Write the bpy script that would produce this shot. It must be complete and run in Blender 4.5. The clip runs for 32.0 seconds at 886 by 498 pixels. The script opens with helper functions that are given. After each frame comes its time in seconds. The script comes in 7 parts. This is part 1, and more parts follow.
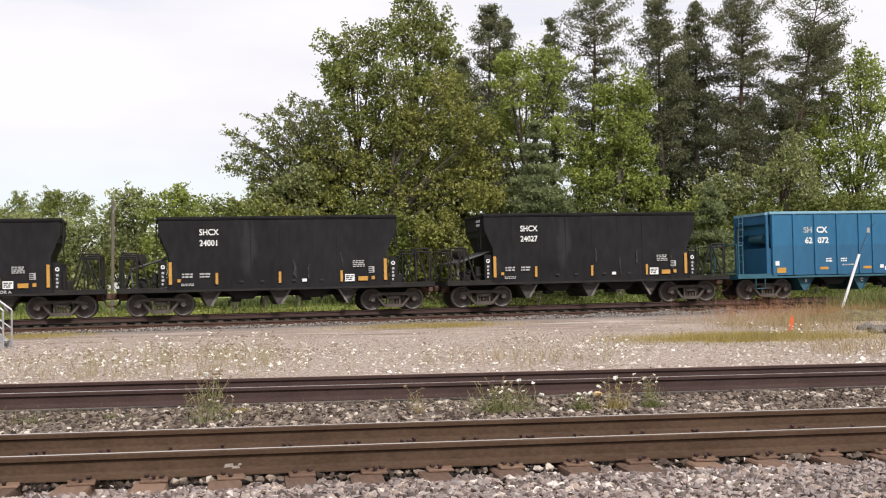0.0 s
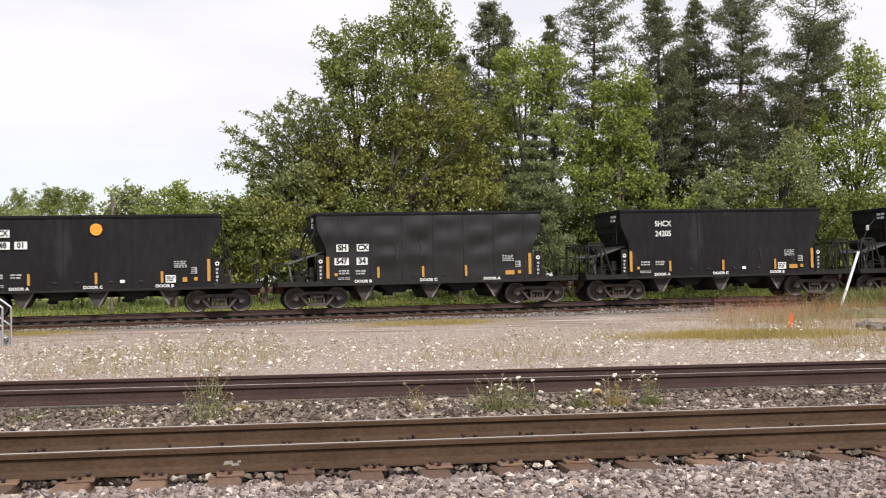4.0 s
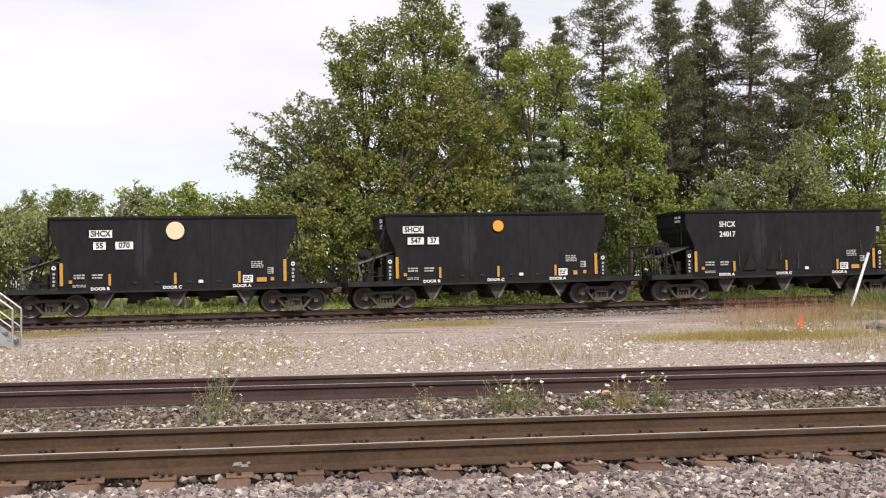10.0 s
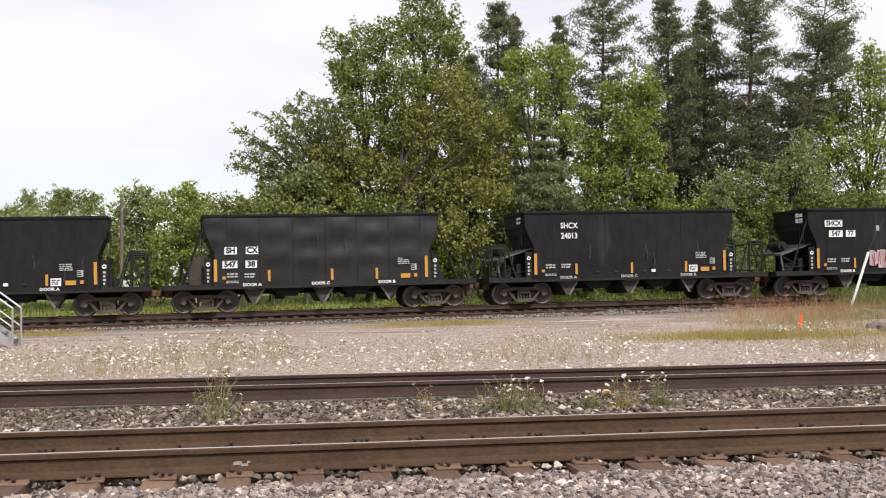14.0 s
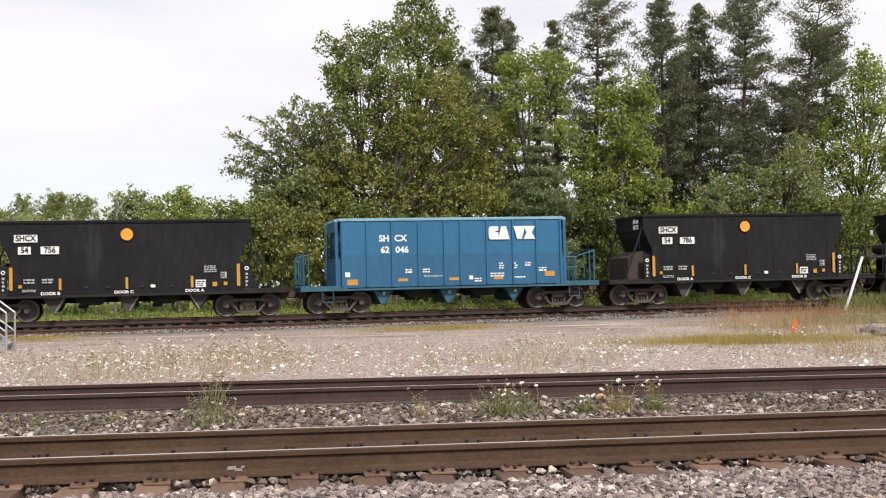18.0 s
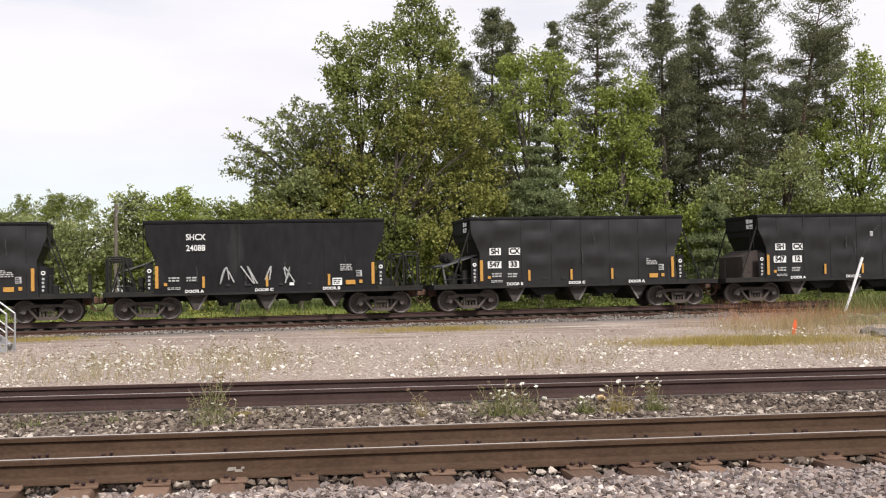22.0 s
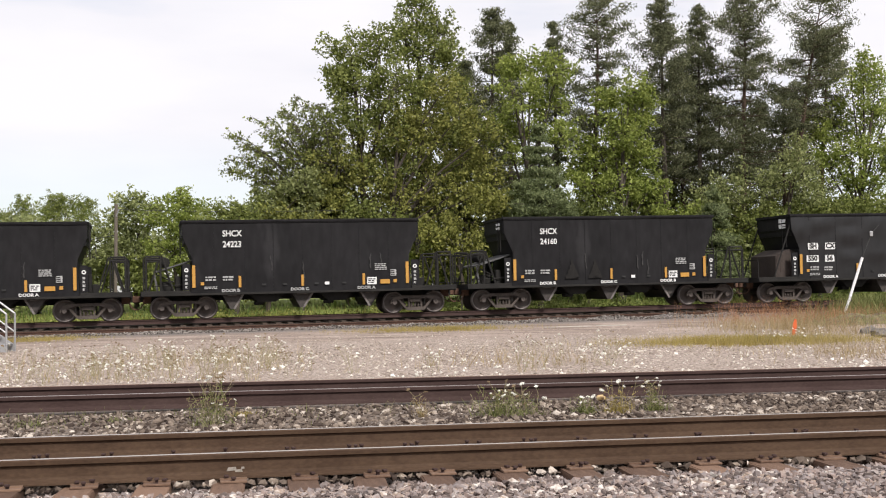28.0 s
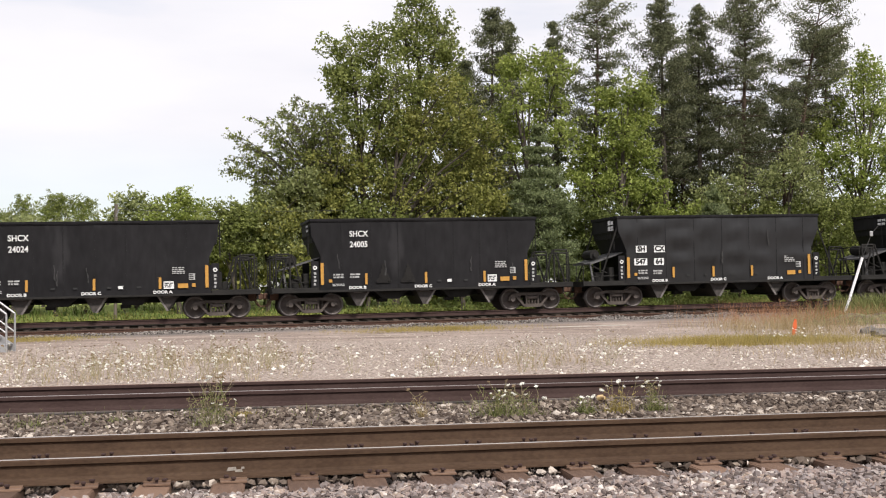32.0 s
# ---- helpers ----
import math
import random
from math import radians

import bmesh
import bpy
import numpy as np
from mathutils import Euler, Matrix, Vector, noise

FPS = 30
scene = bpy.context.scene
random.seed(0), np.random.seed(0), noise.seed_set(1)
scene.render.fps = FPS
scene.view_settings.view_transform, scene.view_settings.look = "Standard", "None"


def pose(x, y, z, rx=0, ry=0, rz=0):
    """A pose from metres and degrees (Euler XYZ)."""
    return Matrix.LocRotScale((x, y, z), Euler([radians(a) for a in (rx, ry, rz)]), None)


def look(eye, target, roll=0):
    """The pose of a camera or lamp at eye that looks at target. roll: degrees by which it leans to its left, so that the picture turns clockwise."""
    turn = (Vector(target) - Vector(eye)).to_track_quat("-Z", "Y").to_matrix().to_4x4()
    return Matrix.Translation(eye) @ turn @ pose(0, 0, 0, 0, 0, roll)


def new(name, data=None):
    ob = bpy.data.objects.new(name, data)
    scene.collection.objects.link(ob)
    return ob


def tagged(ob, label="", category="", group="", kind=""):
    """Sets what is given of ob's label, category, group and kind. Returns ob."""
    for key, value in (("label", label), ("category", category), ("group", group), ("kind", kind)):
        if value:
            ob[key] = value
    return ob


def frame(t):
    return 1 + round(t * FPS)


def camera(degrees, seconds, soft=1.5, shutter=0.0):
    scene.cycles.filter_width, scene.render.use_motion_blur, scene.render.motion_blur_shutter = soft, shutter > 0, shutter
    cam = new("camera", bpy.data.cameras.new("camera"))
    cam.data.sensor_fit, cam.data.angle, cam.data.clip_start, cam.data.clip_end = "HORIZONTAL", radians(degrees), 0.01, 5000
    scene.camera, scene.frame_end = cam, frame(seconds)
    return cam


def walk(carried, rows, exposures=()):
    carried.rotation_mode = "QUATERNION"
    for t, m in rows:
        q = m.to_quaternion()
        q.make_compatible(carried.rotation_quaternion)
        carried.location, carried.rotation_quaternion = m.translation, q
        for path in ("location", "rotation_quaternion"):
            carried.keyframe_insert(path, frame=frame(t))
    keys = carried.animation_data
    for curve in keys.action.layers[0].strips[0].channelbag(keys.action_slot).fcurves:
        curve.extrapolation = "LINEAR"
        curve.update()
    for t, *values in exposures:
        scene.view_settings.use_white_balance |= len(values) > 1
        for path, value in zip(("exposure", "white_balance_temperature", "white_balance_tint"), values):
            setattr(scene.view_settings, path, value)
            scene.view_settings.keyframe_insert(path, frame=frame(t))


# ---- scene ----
# the lens, and the hand that holds the camera: a small turn to the side and up, in thousandths of a radian
cam = camera(39.6, 32.0, soft=1.1, shutter=0.06)
EYE = (0.0, 0.0, 1.157)
TILT, LEAN = 0.0330, -0.66
SWAY = ((0, -2.3, -2.8), (0.5, -2.3, -2.3), (1, -2.3, -2.8), (1.5, -3.2, -3.7), (2, -3.2, -3.7), (2.5, -3.2, -4.4), (3, -3.2, -4.4),
        (3.5, -3.1, -4.6), (5.5, -1.8, -5.9), (6, -2.3, -5.1), (6.5, -2.3, -4.6), (7, -1.8, -4.5), (7.5, -1.8, -4.5), (8, 0.0, -4.5), (8.5, 0.5, -4.5),
        (9, 1.9, -4.5), (9.5, 3.2, -3.9), (10, 4.5, -3.8), (10.5, 5.4, -4.4), (11, 5.5, -4.5), (11.5, 6.2, -4.5), (12, 6.1, -3.9),
        (12.5, 6.1, -3.8), (13, 6.1, -3.8), (13.5, 5.4, -4.5), (14, 4.5, -4.4), (14.5, 3.2, -3.6), (16.5, 0.5, -1.4), (17, 0.4, -0.9),
        (17.5, 0.4, -0.8), (18, 0.0, -0.8), (18.5, 0.0, 0.0), (19, 0.0, 0.0), (32, 0.0, 0.0))


def aim(side, up):
    turn, tilt = side / 1000, TILT + up / 1000
    way = Vector((-math.sin(turn) * math.cos(tilt), math.cos(turn) * math.cos(tilt), math.sin(tilt)))
    return look(EYE, Vector(EYE) + way * 50, LEAN)


walk(cam, [(t, aim(a, b)) for t, a, b in SWAY])

# ---- world and light: a bright, thin overcast with a little blue low down ----
SUN_UP, SUN_ROUND = 44.0, 150.0
world = bpy.data.worlds.new("overcast_sky")
scene.world = world
world.use_nodes = True
wn, wl = world.node_tree.nodes, world.node_tree.links
wn.clear()
w_out = wn.new("ShaderNodeOutputWorld")
w_sky = wn.new("ShaderNodeTexSky")
w_sky.sky_type, w_sky.sun_disc = "NISHITA", False
w_sky.sun_elevation, w_sky.sun_rotation = radians(SUN_UP), radians(SUN_ROUND)
w_map, w_co = wn.new("ShaderNodeMapping"), wn.new("ShaderNodeTexCoord")
w_map.inputs["Scale"].default_value = (2.2, 2.2, 9.0)
w_map.inputs["Location"].default_value = (0.35, 0.1, 0.62)
w_noise = wn.new("ShaderNodeTexNoise")
w_noise.inputs["Scale"].default_value, w_noise.inputs["Detail"].default_value = 1.4, 5.0
w_noise.inputs["Roughness"].default_value = 0.5
w_ramp = wn.new("ShaderNodeValToRGB")
w_ramp.color_ramp.elements[0].position, w_ramp.color_ramp.elements[0].color = 0.30, (0.89, 0.875, 0.945, 1)
w_ramp.color_ramp.elements[1].position, w_ramp.color_ramp.elements[1].color = 0.62, (1.03, 1.0, 1.03, 1)
w_thin = wn.new("ShaderNodeValToRGB")
w_thin.color_ramp.elements[0].position, w_thin.color_ramp.elements[0].color = 0.30, (0.72, 0.72, 0.72, 1)
w_thin.color_ramp.elements[1].position, w_thin.color_ramp.elements[1].color = 0.46, (0.97, 0.97, 0.97, 1)
w_blue = wn.new("ShaderNodeBackground")
w_blue.inputs["Strength"].default_value = 0.14
w_white = wn.new("ShaderNodeBackground")
w_white.inputs["Strength"].default_value = 1.0
w_mix = wn.new("ShaderNodeMixShader")
wl.new(w_co.outputs["Generated"], w_map.inputs["Vector"])
wl.new(w_map.outputs["Vector"], w_noise.inputs["Vector"])
wl.new(w_noise.outputs["Fac"], w_ramp.inputs["Fac"])
wl.new(w_noise.outputs["Fac"], w_thin.inputs["Fac"])
wl.new(w_sky.outputs["Color"], w_blue.inputs["Color"])
wl.new(w_ramp.outputs["Color"], w_white.inputs["Color"])
w_sep, w_low, w_mul = wn.new("ShaderNodeSeparateXYZ"), wn.new("ShaderNodeMapRange"), wn.new("ShaderNodeMath")
w_low.inputs["From Min"].default_value, w_low.inputs["From Max"].default_value = 0.04, 0.13
w_low.inputs["To Min"].default_value = 0.42
w_mul.operation = "MULTIPLY"
wl.new(w_co.outputs["Generated"], w_sep.inputs[0])
wl.new(w_sep.outputs["Z"], w_low.inputs["Value"])
wl.new(w_low.outputs[0], w_mul.inputs[0])
wl.new(w_thin.outputs["Color"], w_mul.inputs[1])
wl.new(w_mul.outputs[0], w_mix.inputs["Fac"])
wl.new(w_blue.outputs["Background"], w_mix.inputs[1])
wl.new(w_white.outputs["Background"], w_mix.inputs[2])
wl.new(w_mix.outputs["Shader"], w_out.inputs["Surface"])
sun = new("sun", bpy.data.lights.new("sun", "SUN"))
sun.data.energy, sun.data.angle, sun.data.color = 3.95, radians(9), (1.0, 0.95, 0.88)
sun_way = Vector((math.sin(radians(SUN_ROUND)) * math.cos(radians(SUN_UP)), math.cos(radians(SUN_ROUND)) * math.cos(radians(SUN_UP)), math.sin(radians(SUN_UP))))
sun.matrix_world = look(sun_way * 60, (0, 0, 0))
scene.view_settings.exposure = 0.0


# ---- materials ----
def surface(name, low, high, size=1.0, rough=0.8, metal=0.0, bump=0.0, fine=12.0, own=0.0, island=0.0, streak=(1, 1, 1), dirt=None, dirt_at=0.6, gloss=0.5, place=False, tones=()):
    """A node material: two colours mixed by coarse and fine noise, a dirt colour in patches, random tone by object or by island."""
    m = bpy.data.materials.new(name)
    m.use_nodes = True
    n, l = m.node_tree.nodes, m.node_tree.links
    b = n["Principled BSDF"]
    b.inputs["Roughness"].default_value, b.inputs["Metallic"].default_value = rough, metal
    b.inputs["Specular IOR Level"].default_value = gloss
    co, mp = n.new("ShaderNodeTexCoord"), n.new("ShaderNodeMapping")
    if place:
        geo_place = n.new("ShaderNodeNewGeometry")
        l.new(geo_place.outputs["Position"], mp.inputs["Vector"])
    else:
        l.new(co.outputs["Object"], mp.inputs["Vector"])
    mp.inputs["Scale"].default_value = streak
    a, c = n.new("ShaderNodeTexNoise"), n.new("ShaderNodeTexNoise")
    a.inputs["Scale"].default_value, a.inputs["Detail"].default_value = 1.0 / size, 4
    c.inputs["Scale"].default_value, c.inputs["Detail"].default_value = fine / size, 5
    l.new(mp.outputs["Vector"], a.inputs["Vector"])
    l.new(mp.outputs["Vector"], c.inputs["Vector"])
    mix = n.new("ShaderNodeMath")
    mix.operation = "MULTIPLY_ADD"
    mix.inputs[1].default_value, mix.inputs[2].default_value = 0.5, 0.0
    l.new(c.outputs["Fac"], mix.inputs[0])
    half = n.new("ShaderNodeMath")
    half.operation = "MULTIPLY_ADD"
    half.inputs[1].default_value = 0.5
    l.new(a.outputs["Fac"], half.inputs[0])
    l.new(mix.outputs[0], half.inputs[2])
    last = half.outputs[0]
    for amount, node, socket in ((own, "ShaderNodeObjectInfo", "Random"), (island, "ShaderNodeNewGeometry", "Random Per Island")):
        if amount:
            src, add = n.new(node), n.new("ShaderNodeMath")
            add.operation = "MULTIPLY_ADD"
            add.inputs[1].default_value = amount
            shift = n.new("ShaderNodeMath")
            shift.operation = "SUBTRACT"
            shift.inputs[1].default_value = 0.5
            l.new(src.outputs[socket], shift.inputs[0])
            l.new(shift.outputs[0], add.inputs[0])
            l.new(last, add.inputs[2])
            last = add.outputs[0]
    ramp = n.new("ShaderNodeValToRGB")
    lowest, highest = (0.33, 0.67) if not tones else (0.12, 0.92)
    ramp.color_ramp.elements[0].position, ramp.color_ramp.elements[0].color = lowest, (*low, 1)
    ramp.color_ramp.elements[1].position, ramp.color_ramp.elements[1].color = highest, (*high, 1)
    for at, tone in tones:
        ramp.color_ramp.elements.new(at).color = (*tone, 1)
    l.new(last, ramp.inputs["Fac"])
    colour = ramp.outputs["Color"]
    if dirt:
        d, dr = n.new("ShaderNodeTexNoise"), n.new("ShaderNodeValToRGB")
        d.inputs["Scale"].default_value, d.inputs["Detail"].default_value = 1.7 / size, 6
        l.new(mp.outputs["Vector"], d.inputs["Vector"])
        dr.color_ramp.elements[0].position, dr.color_ramp.elements[1].position = dirt_at - 0.05, dirt_at + 0.08
        l.new(d.outputs["Fac"], dr.inputs["Fac"])
        mx = n.new("ShaderNodeMix")
        mx.data_type = "RGBA"
        mx.inputs[7].default_value = (*dirt, 1)
        l.new(dr.outputs["Color"], mx.inputs[0])
        l.new(colour, mx.inputs[6])
        colour = mx.outputs[2]
    l.new(colour, b.inputs["Base Color"])
    if bump:
        bp = n.new("ShaderNodeBump")
        bp.inputs["Strength"].default_value, bp.inputs["Distance"].default_value = 0.6, bump
        l.new(c.outputs["Fac"], bp.inputs["Height"])
        l.new(bp.outputs["Normal"], b.inputs["Normal"])
    return m


def leafy(name, low, high, size=1.6, island=0.6):
    m = surface(name, low, high, size, 0.6, island=island, gloss=0.3, place=True)
    n, l = m.node_tree.nodes, m.node_tree.links
    b, out = n["Principled BSDF"], n["Material Output"]
    t, mx = n.new("ShaderNodeBsdfTranslucent"), n.new("ShaderNodeMixShader")
    l.new(b.inputs["Base Color"].links[0].from_socket, t.inputs["Color"])
    mx.inputs[0].default_value = 0.42
    l.new(b.outputs[0], mx.inputs[1])
    l.new(t.outputs[0], mx.inputs[2])
    l.new(mx.outputs[0], out.inputs["Surface"])
    return m


M_STEEL_BLACK = surface("black_car_paint", (0.0075, 0.0072, 0.008), (0.018, 0.0172, 0.019), 1.6, 0.6, fine=7, streak=(1, 1, 0.35), dirt=(0.026, 0.025, 0.027), dirt_at=0.66, gloss=0.13)
M_STEEL_DENT = surface("dented_black_paint", (0.0055, 0.0054, 0.0062), (0.014, 0.0136, 0.0155), 1.6, 0.36, fine=7, streak=(1, 1, 0.35), gloss=0.42)
M_STEEL_DARK = surface("dark_underframe", (0.012, 0.0115, 0.0115), (0.030, 0.028, 0.026), 0.5, 0.8, gloss=0.2)
M_TRUCK = surface("dusty_cast_steel", (0.034, 0.026, 0.022), (0.110, 0.088, 0.076), 0.3, 0.8, bump=0.004)
M_WHEEL = surface("wheel_steel", (0.042, 0.033, 0.030), (0.115, 0.092, 0.082), 0.3, 0.7)
M_RUST_DULL = surface("dull_brown_rust", (0.006, 0.0055, 0.0055), (0.024, 0.017, 0.0145), 0.12, 0.85)
M_PATCH = surface("grey_repair_plate", (0.015, 0.0155, 0.018), (0.029, 0.0295, 0.033), 0.8, 0.6, gloss=0.2)
M_RUST = surface("rusty_steel", (0.075, 0.040, 0.028), (0.16, 0.085, 0.055), 0.3, 0.85)
M_BLUE = surface("blue_car_paint", (0.0125, 0.093, 0.192), (0.0205, 0.131, 0.252), 1.8, 0.5, fine=9, streak=(1, 1, 0.3), dirt=(0.018, 0.115, 0.175), dirt_at=0.68, gloss=0.4)
M_BLUE_LOW = surface("darker_blue_paint", (0.0125, 0.079, 0.165), (0.0205, 0.110, 0.215), 1.8, 0.55, fine=9, streak=(1, 1, 0.3), gloss=0.4)
M_BLUE_DARK = surface("grimy_dark_blue_paint", (0.008, 0.030, 0.055), (0.016, 0.055, 0.095), 0.8, 0.65)
M_BLUE_PALE = surface("pale_blue_steel", (0.12, 0.27, 0.36), (0.22, 0.38, 0.48), 0.8, 0.55)
M_BLUE_DIM = surface("teal_frame_paint", (0.012, 0.066, 0.095), (0.024, 0.108, 0.150), 0.6, 0.6)
M_YELLOW = surface("yellow_reflector", (0.38, 0.18, 0.028), (0.52, 0.28, 0.05), 0.2, 0.55)
M_ORANGE = surface("orange_decal", (0.62, 0.25, 0.018), (0.72, 0.32, 0.028), 0.5, 0.5)
M_CREAM = surface("cream_decal", (0.62, 0.50, 0.33), (0.70, 0.58, 0.40), 0.5, 0.55)
M_WHITE = surface("white_stencil_paint", (0.55, 0.55, 0.55), (0.82, 0.82, 0.82), 0.25, 0.6)
M_GREYMARK = surface("worn_white_paint", (0.22, 0.22, 0.22), (0.48, 0.48, 0.48), 0.12, 0.7)
M_PINK = surface("pink_spray_paint", (0.46, 0.38, 0.41), (0.70, 0.61, 0.64), 0.3, 0.6)
M_RED = surface("red_spray_paint", (0.30, 0.02, 0.04), (0.42, 0.05, 0.07), 0.3, 0.6)
M_RAIL = surface("rail_steel", (0.046, 0.026, 0.016), (0.094, 0.058, 0.037), 0.22, 0.8, streak=(0.45, 1, 1), gloss=0.22)
M_RAIL_TOP = surface("worn_rail_head", (0.34, 0.31, 0.29), (0.50, 0.47, 0.45), 0.4, 0.42, 0.4, streak=(0.08, 1, 1))
M_RAIL_DULL = surface("dull_rail_head", (0.22, 0.125, 0.080), (0.33, 0.205, 0.138), 0.4, 0.65, 0.2, streak=(0.08, 1, 1))
M_RAIL_PURPLE = surface("side_track_rail", (0.040, 0.023, 0.021), (0.070, 0.044, 0.040), 0.22, 0.8, streak=(0.45, 1, 1), gloss=0.22)
M_RAIL_RED = surface("rust_red_rail", (0.050, 0.028, 0.021), (0.105, 0.060, 0.045), 0.22, 0.85, streak=(0.45, 1, 1), gloss=0.2)
M_TIE = surface("weathered_tie_wood", (0.095, 0.052, 0.033), (0.205, 0.122, 0.080), 0.25, 0.9, bump=0.01, own=0.5, streak=(6, 1, 6))
# darker copy of the tie wood: shade under the far rails put into colour
M_TIE_DARK = surface("shaded_tie_wood", (0.030, 0.021, 0.016), (0.078, 0.056, 0.043), 0.25, 0.9, bump=0.01, own=0.4, streak=(6, 1, 6))
M_PLATE = surface("rusty_tie_plate", (0.11, 0.062, 0.040), (0.20, 0.125, 0.085), 0.2, 0.85, own=0.3)
M_STONE = surface("ballast_stone", (0.085, 0.066, 0.060), (0.58, 0.53, 0.49), 0.8, 0.85, fine=20, island=0.85, gloss=0.3, tones=((0.30, (0.180, 0.138, 0.124)), (0.45, (0.235, 0.205, 0.202)), (0.58, (0.250, 0.185, 0.160)), (0.72, (0.330, 0.290, 0.280)), (0.82, (0.300, 0.220, 0.172))))
M_STONE_ROAD = surface("tan_lane_gravel", (0.25, 0.205, 0.172), (0.46, 0.395, 0.34), 0.8, 0.9, fine=20, island=1.0, gloss=0.2)
M_SCRAPE = surface("grey_scrape", (0.018, 0.0175, 0.0175), (0.045, 0.043, 0.043), 0.12, 0.75, streak=(1, 1, 0.3))
M_STAIN = surface("dusty_stain", (0.010, 0.0095, 0.0095), (0.026, 0.024, 0.023), 0.25, 0.8, streak=(1, 1, 0.4), gloss=0.15)
M_PAINT_MARK = surface("chipped_pale_paint", (0.12, 0.10, 0.085), (0.42, 0.38, 0.34), 0.02, 0.8)
M_STONE_FAR = surface("grey_far_ballast", (0.070, 0.060, 0.054), (0.30, 0.268, 0.245), 0.8, 0.9, fine=20, island=0.8, gloss=0.2)
M_STONE_BROWN = surface("dusty_ballast_stone", (0.050, 0.036, 0.030), (0.50, 0.44, 0.385), 0.8, 0.9, fine=20, island=0.85, gloss=0.2, tones=((0.32, (0.095, 0.072, 0.058)), (0.50, (0.140, 0.110, 0.090)), (0.66, (0.185, 0.145, 0.118)), (0.80, (0.255, 0.205, 0.165))))
M_STONE_PALE = surface("pale_gravel_stone", (0.26, 0.215, 0.178), (0.78, 0.74, 0.67), 0.8, 0.9, fine=20, island=0.85, gloss=0.3, tones=((0.35, (0.32, 0.265, 0.222)), (0.55, (0.43, 0.365, 0.310)), (0.75, (0.56, 0.505, 0.440))))
M_STONE_WHITE = surface("white_limestone", (0.50, 0.47, 0.42), (0.84, 0.81, 0.75), 0.3, 0.9, island=0.7, gloss=0.25)
M_BARK = surface("tree_bark", (0.035, 0.028, 0.022), (0.10, 0.082, 0.066), 0.4, 0.95, streak=(1, 1, 0.2))
M_BARK_RED = surface("pine_bark", (0.045, 0.029, 0.022), (0.115, 0.070, 0.050), 0.4, 0.95, streak=(1, 1, 0.2))
M_LEAF = leafy("mid_green_leaves", (0.115, 0.140, 0.034), (0.275, 0.305, 0.090))
M_LEAF_OLIVE = leafy("olive_leaves", (0.150, 0.164, 0.038), (0.365, 0.365, 0.105))
M_LEAF_BRIGHT = leafy("bright_green_leaves", (0.160, 0.205, 0.040), (0.355, 0.405, 0.105))
# darker leaf copy that paints in the shade beneath the pines
M_LEAF_SHADED = leafy("shade_darkened_leaves", (0.078, 0.100, 0.026), (0.195, 0.225, 0.066))
# pale foliage; on the left-hand background it also paints in distance haze
M_LEAF_PALE = leafy("pale_and_hazed_leaves", (0.168, 0.196, 0.070), (0.365, 0.392, 0.170))
M_NEEDLE = leafy("dark_pine_needles", (0.088, 0.097, 0.053), (0.215, 0.224, 0.122), 1.3)
M_NEEDLE_BLUE = leafy("spruce_needles", (0.125, 0.155, 0.070), (0.270, 0.310, 0.145))
M_GRASS = leafy("grass_blades", (0.15, 0.145, 0.048), (0.32, 0.295, 0.118), 1.5)
M_GRASS_DRY = leafy("dry_grass_blades", (0.26, 0.19, 0.09), (0.48, 0.38, 0.22), 1.5)
M_WEED_RUST = leafy("rust_brown_weeds", (0.28, 0.12, 0.06), (0.50, 0.27, 0.15), 1.5)
M_GRASS_TALL = leafy("green_weed_leaves", (0.07, 0.12, 0.025), (0.22, 0.29, 0.08), 1.5)
M_GRASS_WEED = leafy("dull_green_weeds", (0.115, 0.130, 0.040), (0.26, 0.275, 0.105), 1.5)
M_GRASS_YELLOW = leafy("yellowing_grass", (0.25, 0.195, 0.050), (0.46, 0.375, 0.135), 1.5)
M_SEED = surface("brown_seed_heads", (0.14, 0.09, 0.05), (0.30, 0.22, 0.13), 0.3, 0.9)
M_STALK = surface("pale_plant_stalks", (0.20, 0.17, 0.09), (0.36, 0.32, 0.18), 0.3, 0.8)
M_STONE_GREY = surface("rough_grey_rock", (0.10, 0.090, 0.080), (0.24, 0.215, 0.195), 0.15, 0.95, bump=0.03, gloss=0.2)
M_TAN_STONE = surface("tan_stone", (0.50, 0.34, 0.16), (0.66, 0.48, 0.26), 0.05, 0.85)
M_EARTH = surface("brown_earth", (0.070, 0.048, 0.032), (0.18, 0.13, 0.085), 0.6, 0.95, bump=0.03, dirt=(0.20, 0.19, 0.08), dirt_at=0.52)
M_PALE_BOARD = surface("bleached_board", (0.32, 0.29, 0.26), (0.50, 0.46, 0.42), 0.3, 0.85, streak=(0.1, 1, 1))
M_FLOWER = surface("white_flower_heads", (0.60, 0.58, 0.50), (0.85, 0.84, 0.78), 0.3, 0.8)
M_GALV = surface("galvanised_steel", (0.30, 0.30, 0.31), (0.46, 0.46, 0.47), 0.4, 0.5, 0.6)
M_POLE = surface("grey_utility_wood", (0.085, 0.070, 0.056), (0.18, 0.150, 0.124), 0.5, 0.9, streak=(1, 1, 0.1))
M_WIRE = surface("black_wire", (0.02, 0.02, 0.02), (0.04, 0.04, 0.04), 0.5, 0.7)
M_PLASTIC_WHITE = surface("white_marker_plastic", (0.70, 0.70, 0.72), (0.82, 0.82, 0.84), 0.5, 0.45)
M_FLAG = surface("orange_marker_plastic", (0.52, 0.085, 0.02), (0.66, 0.14, 0.035), 0.3, 0.6)


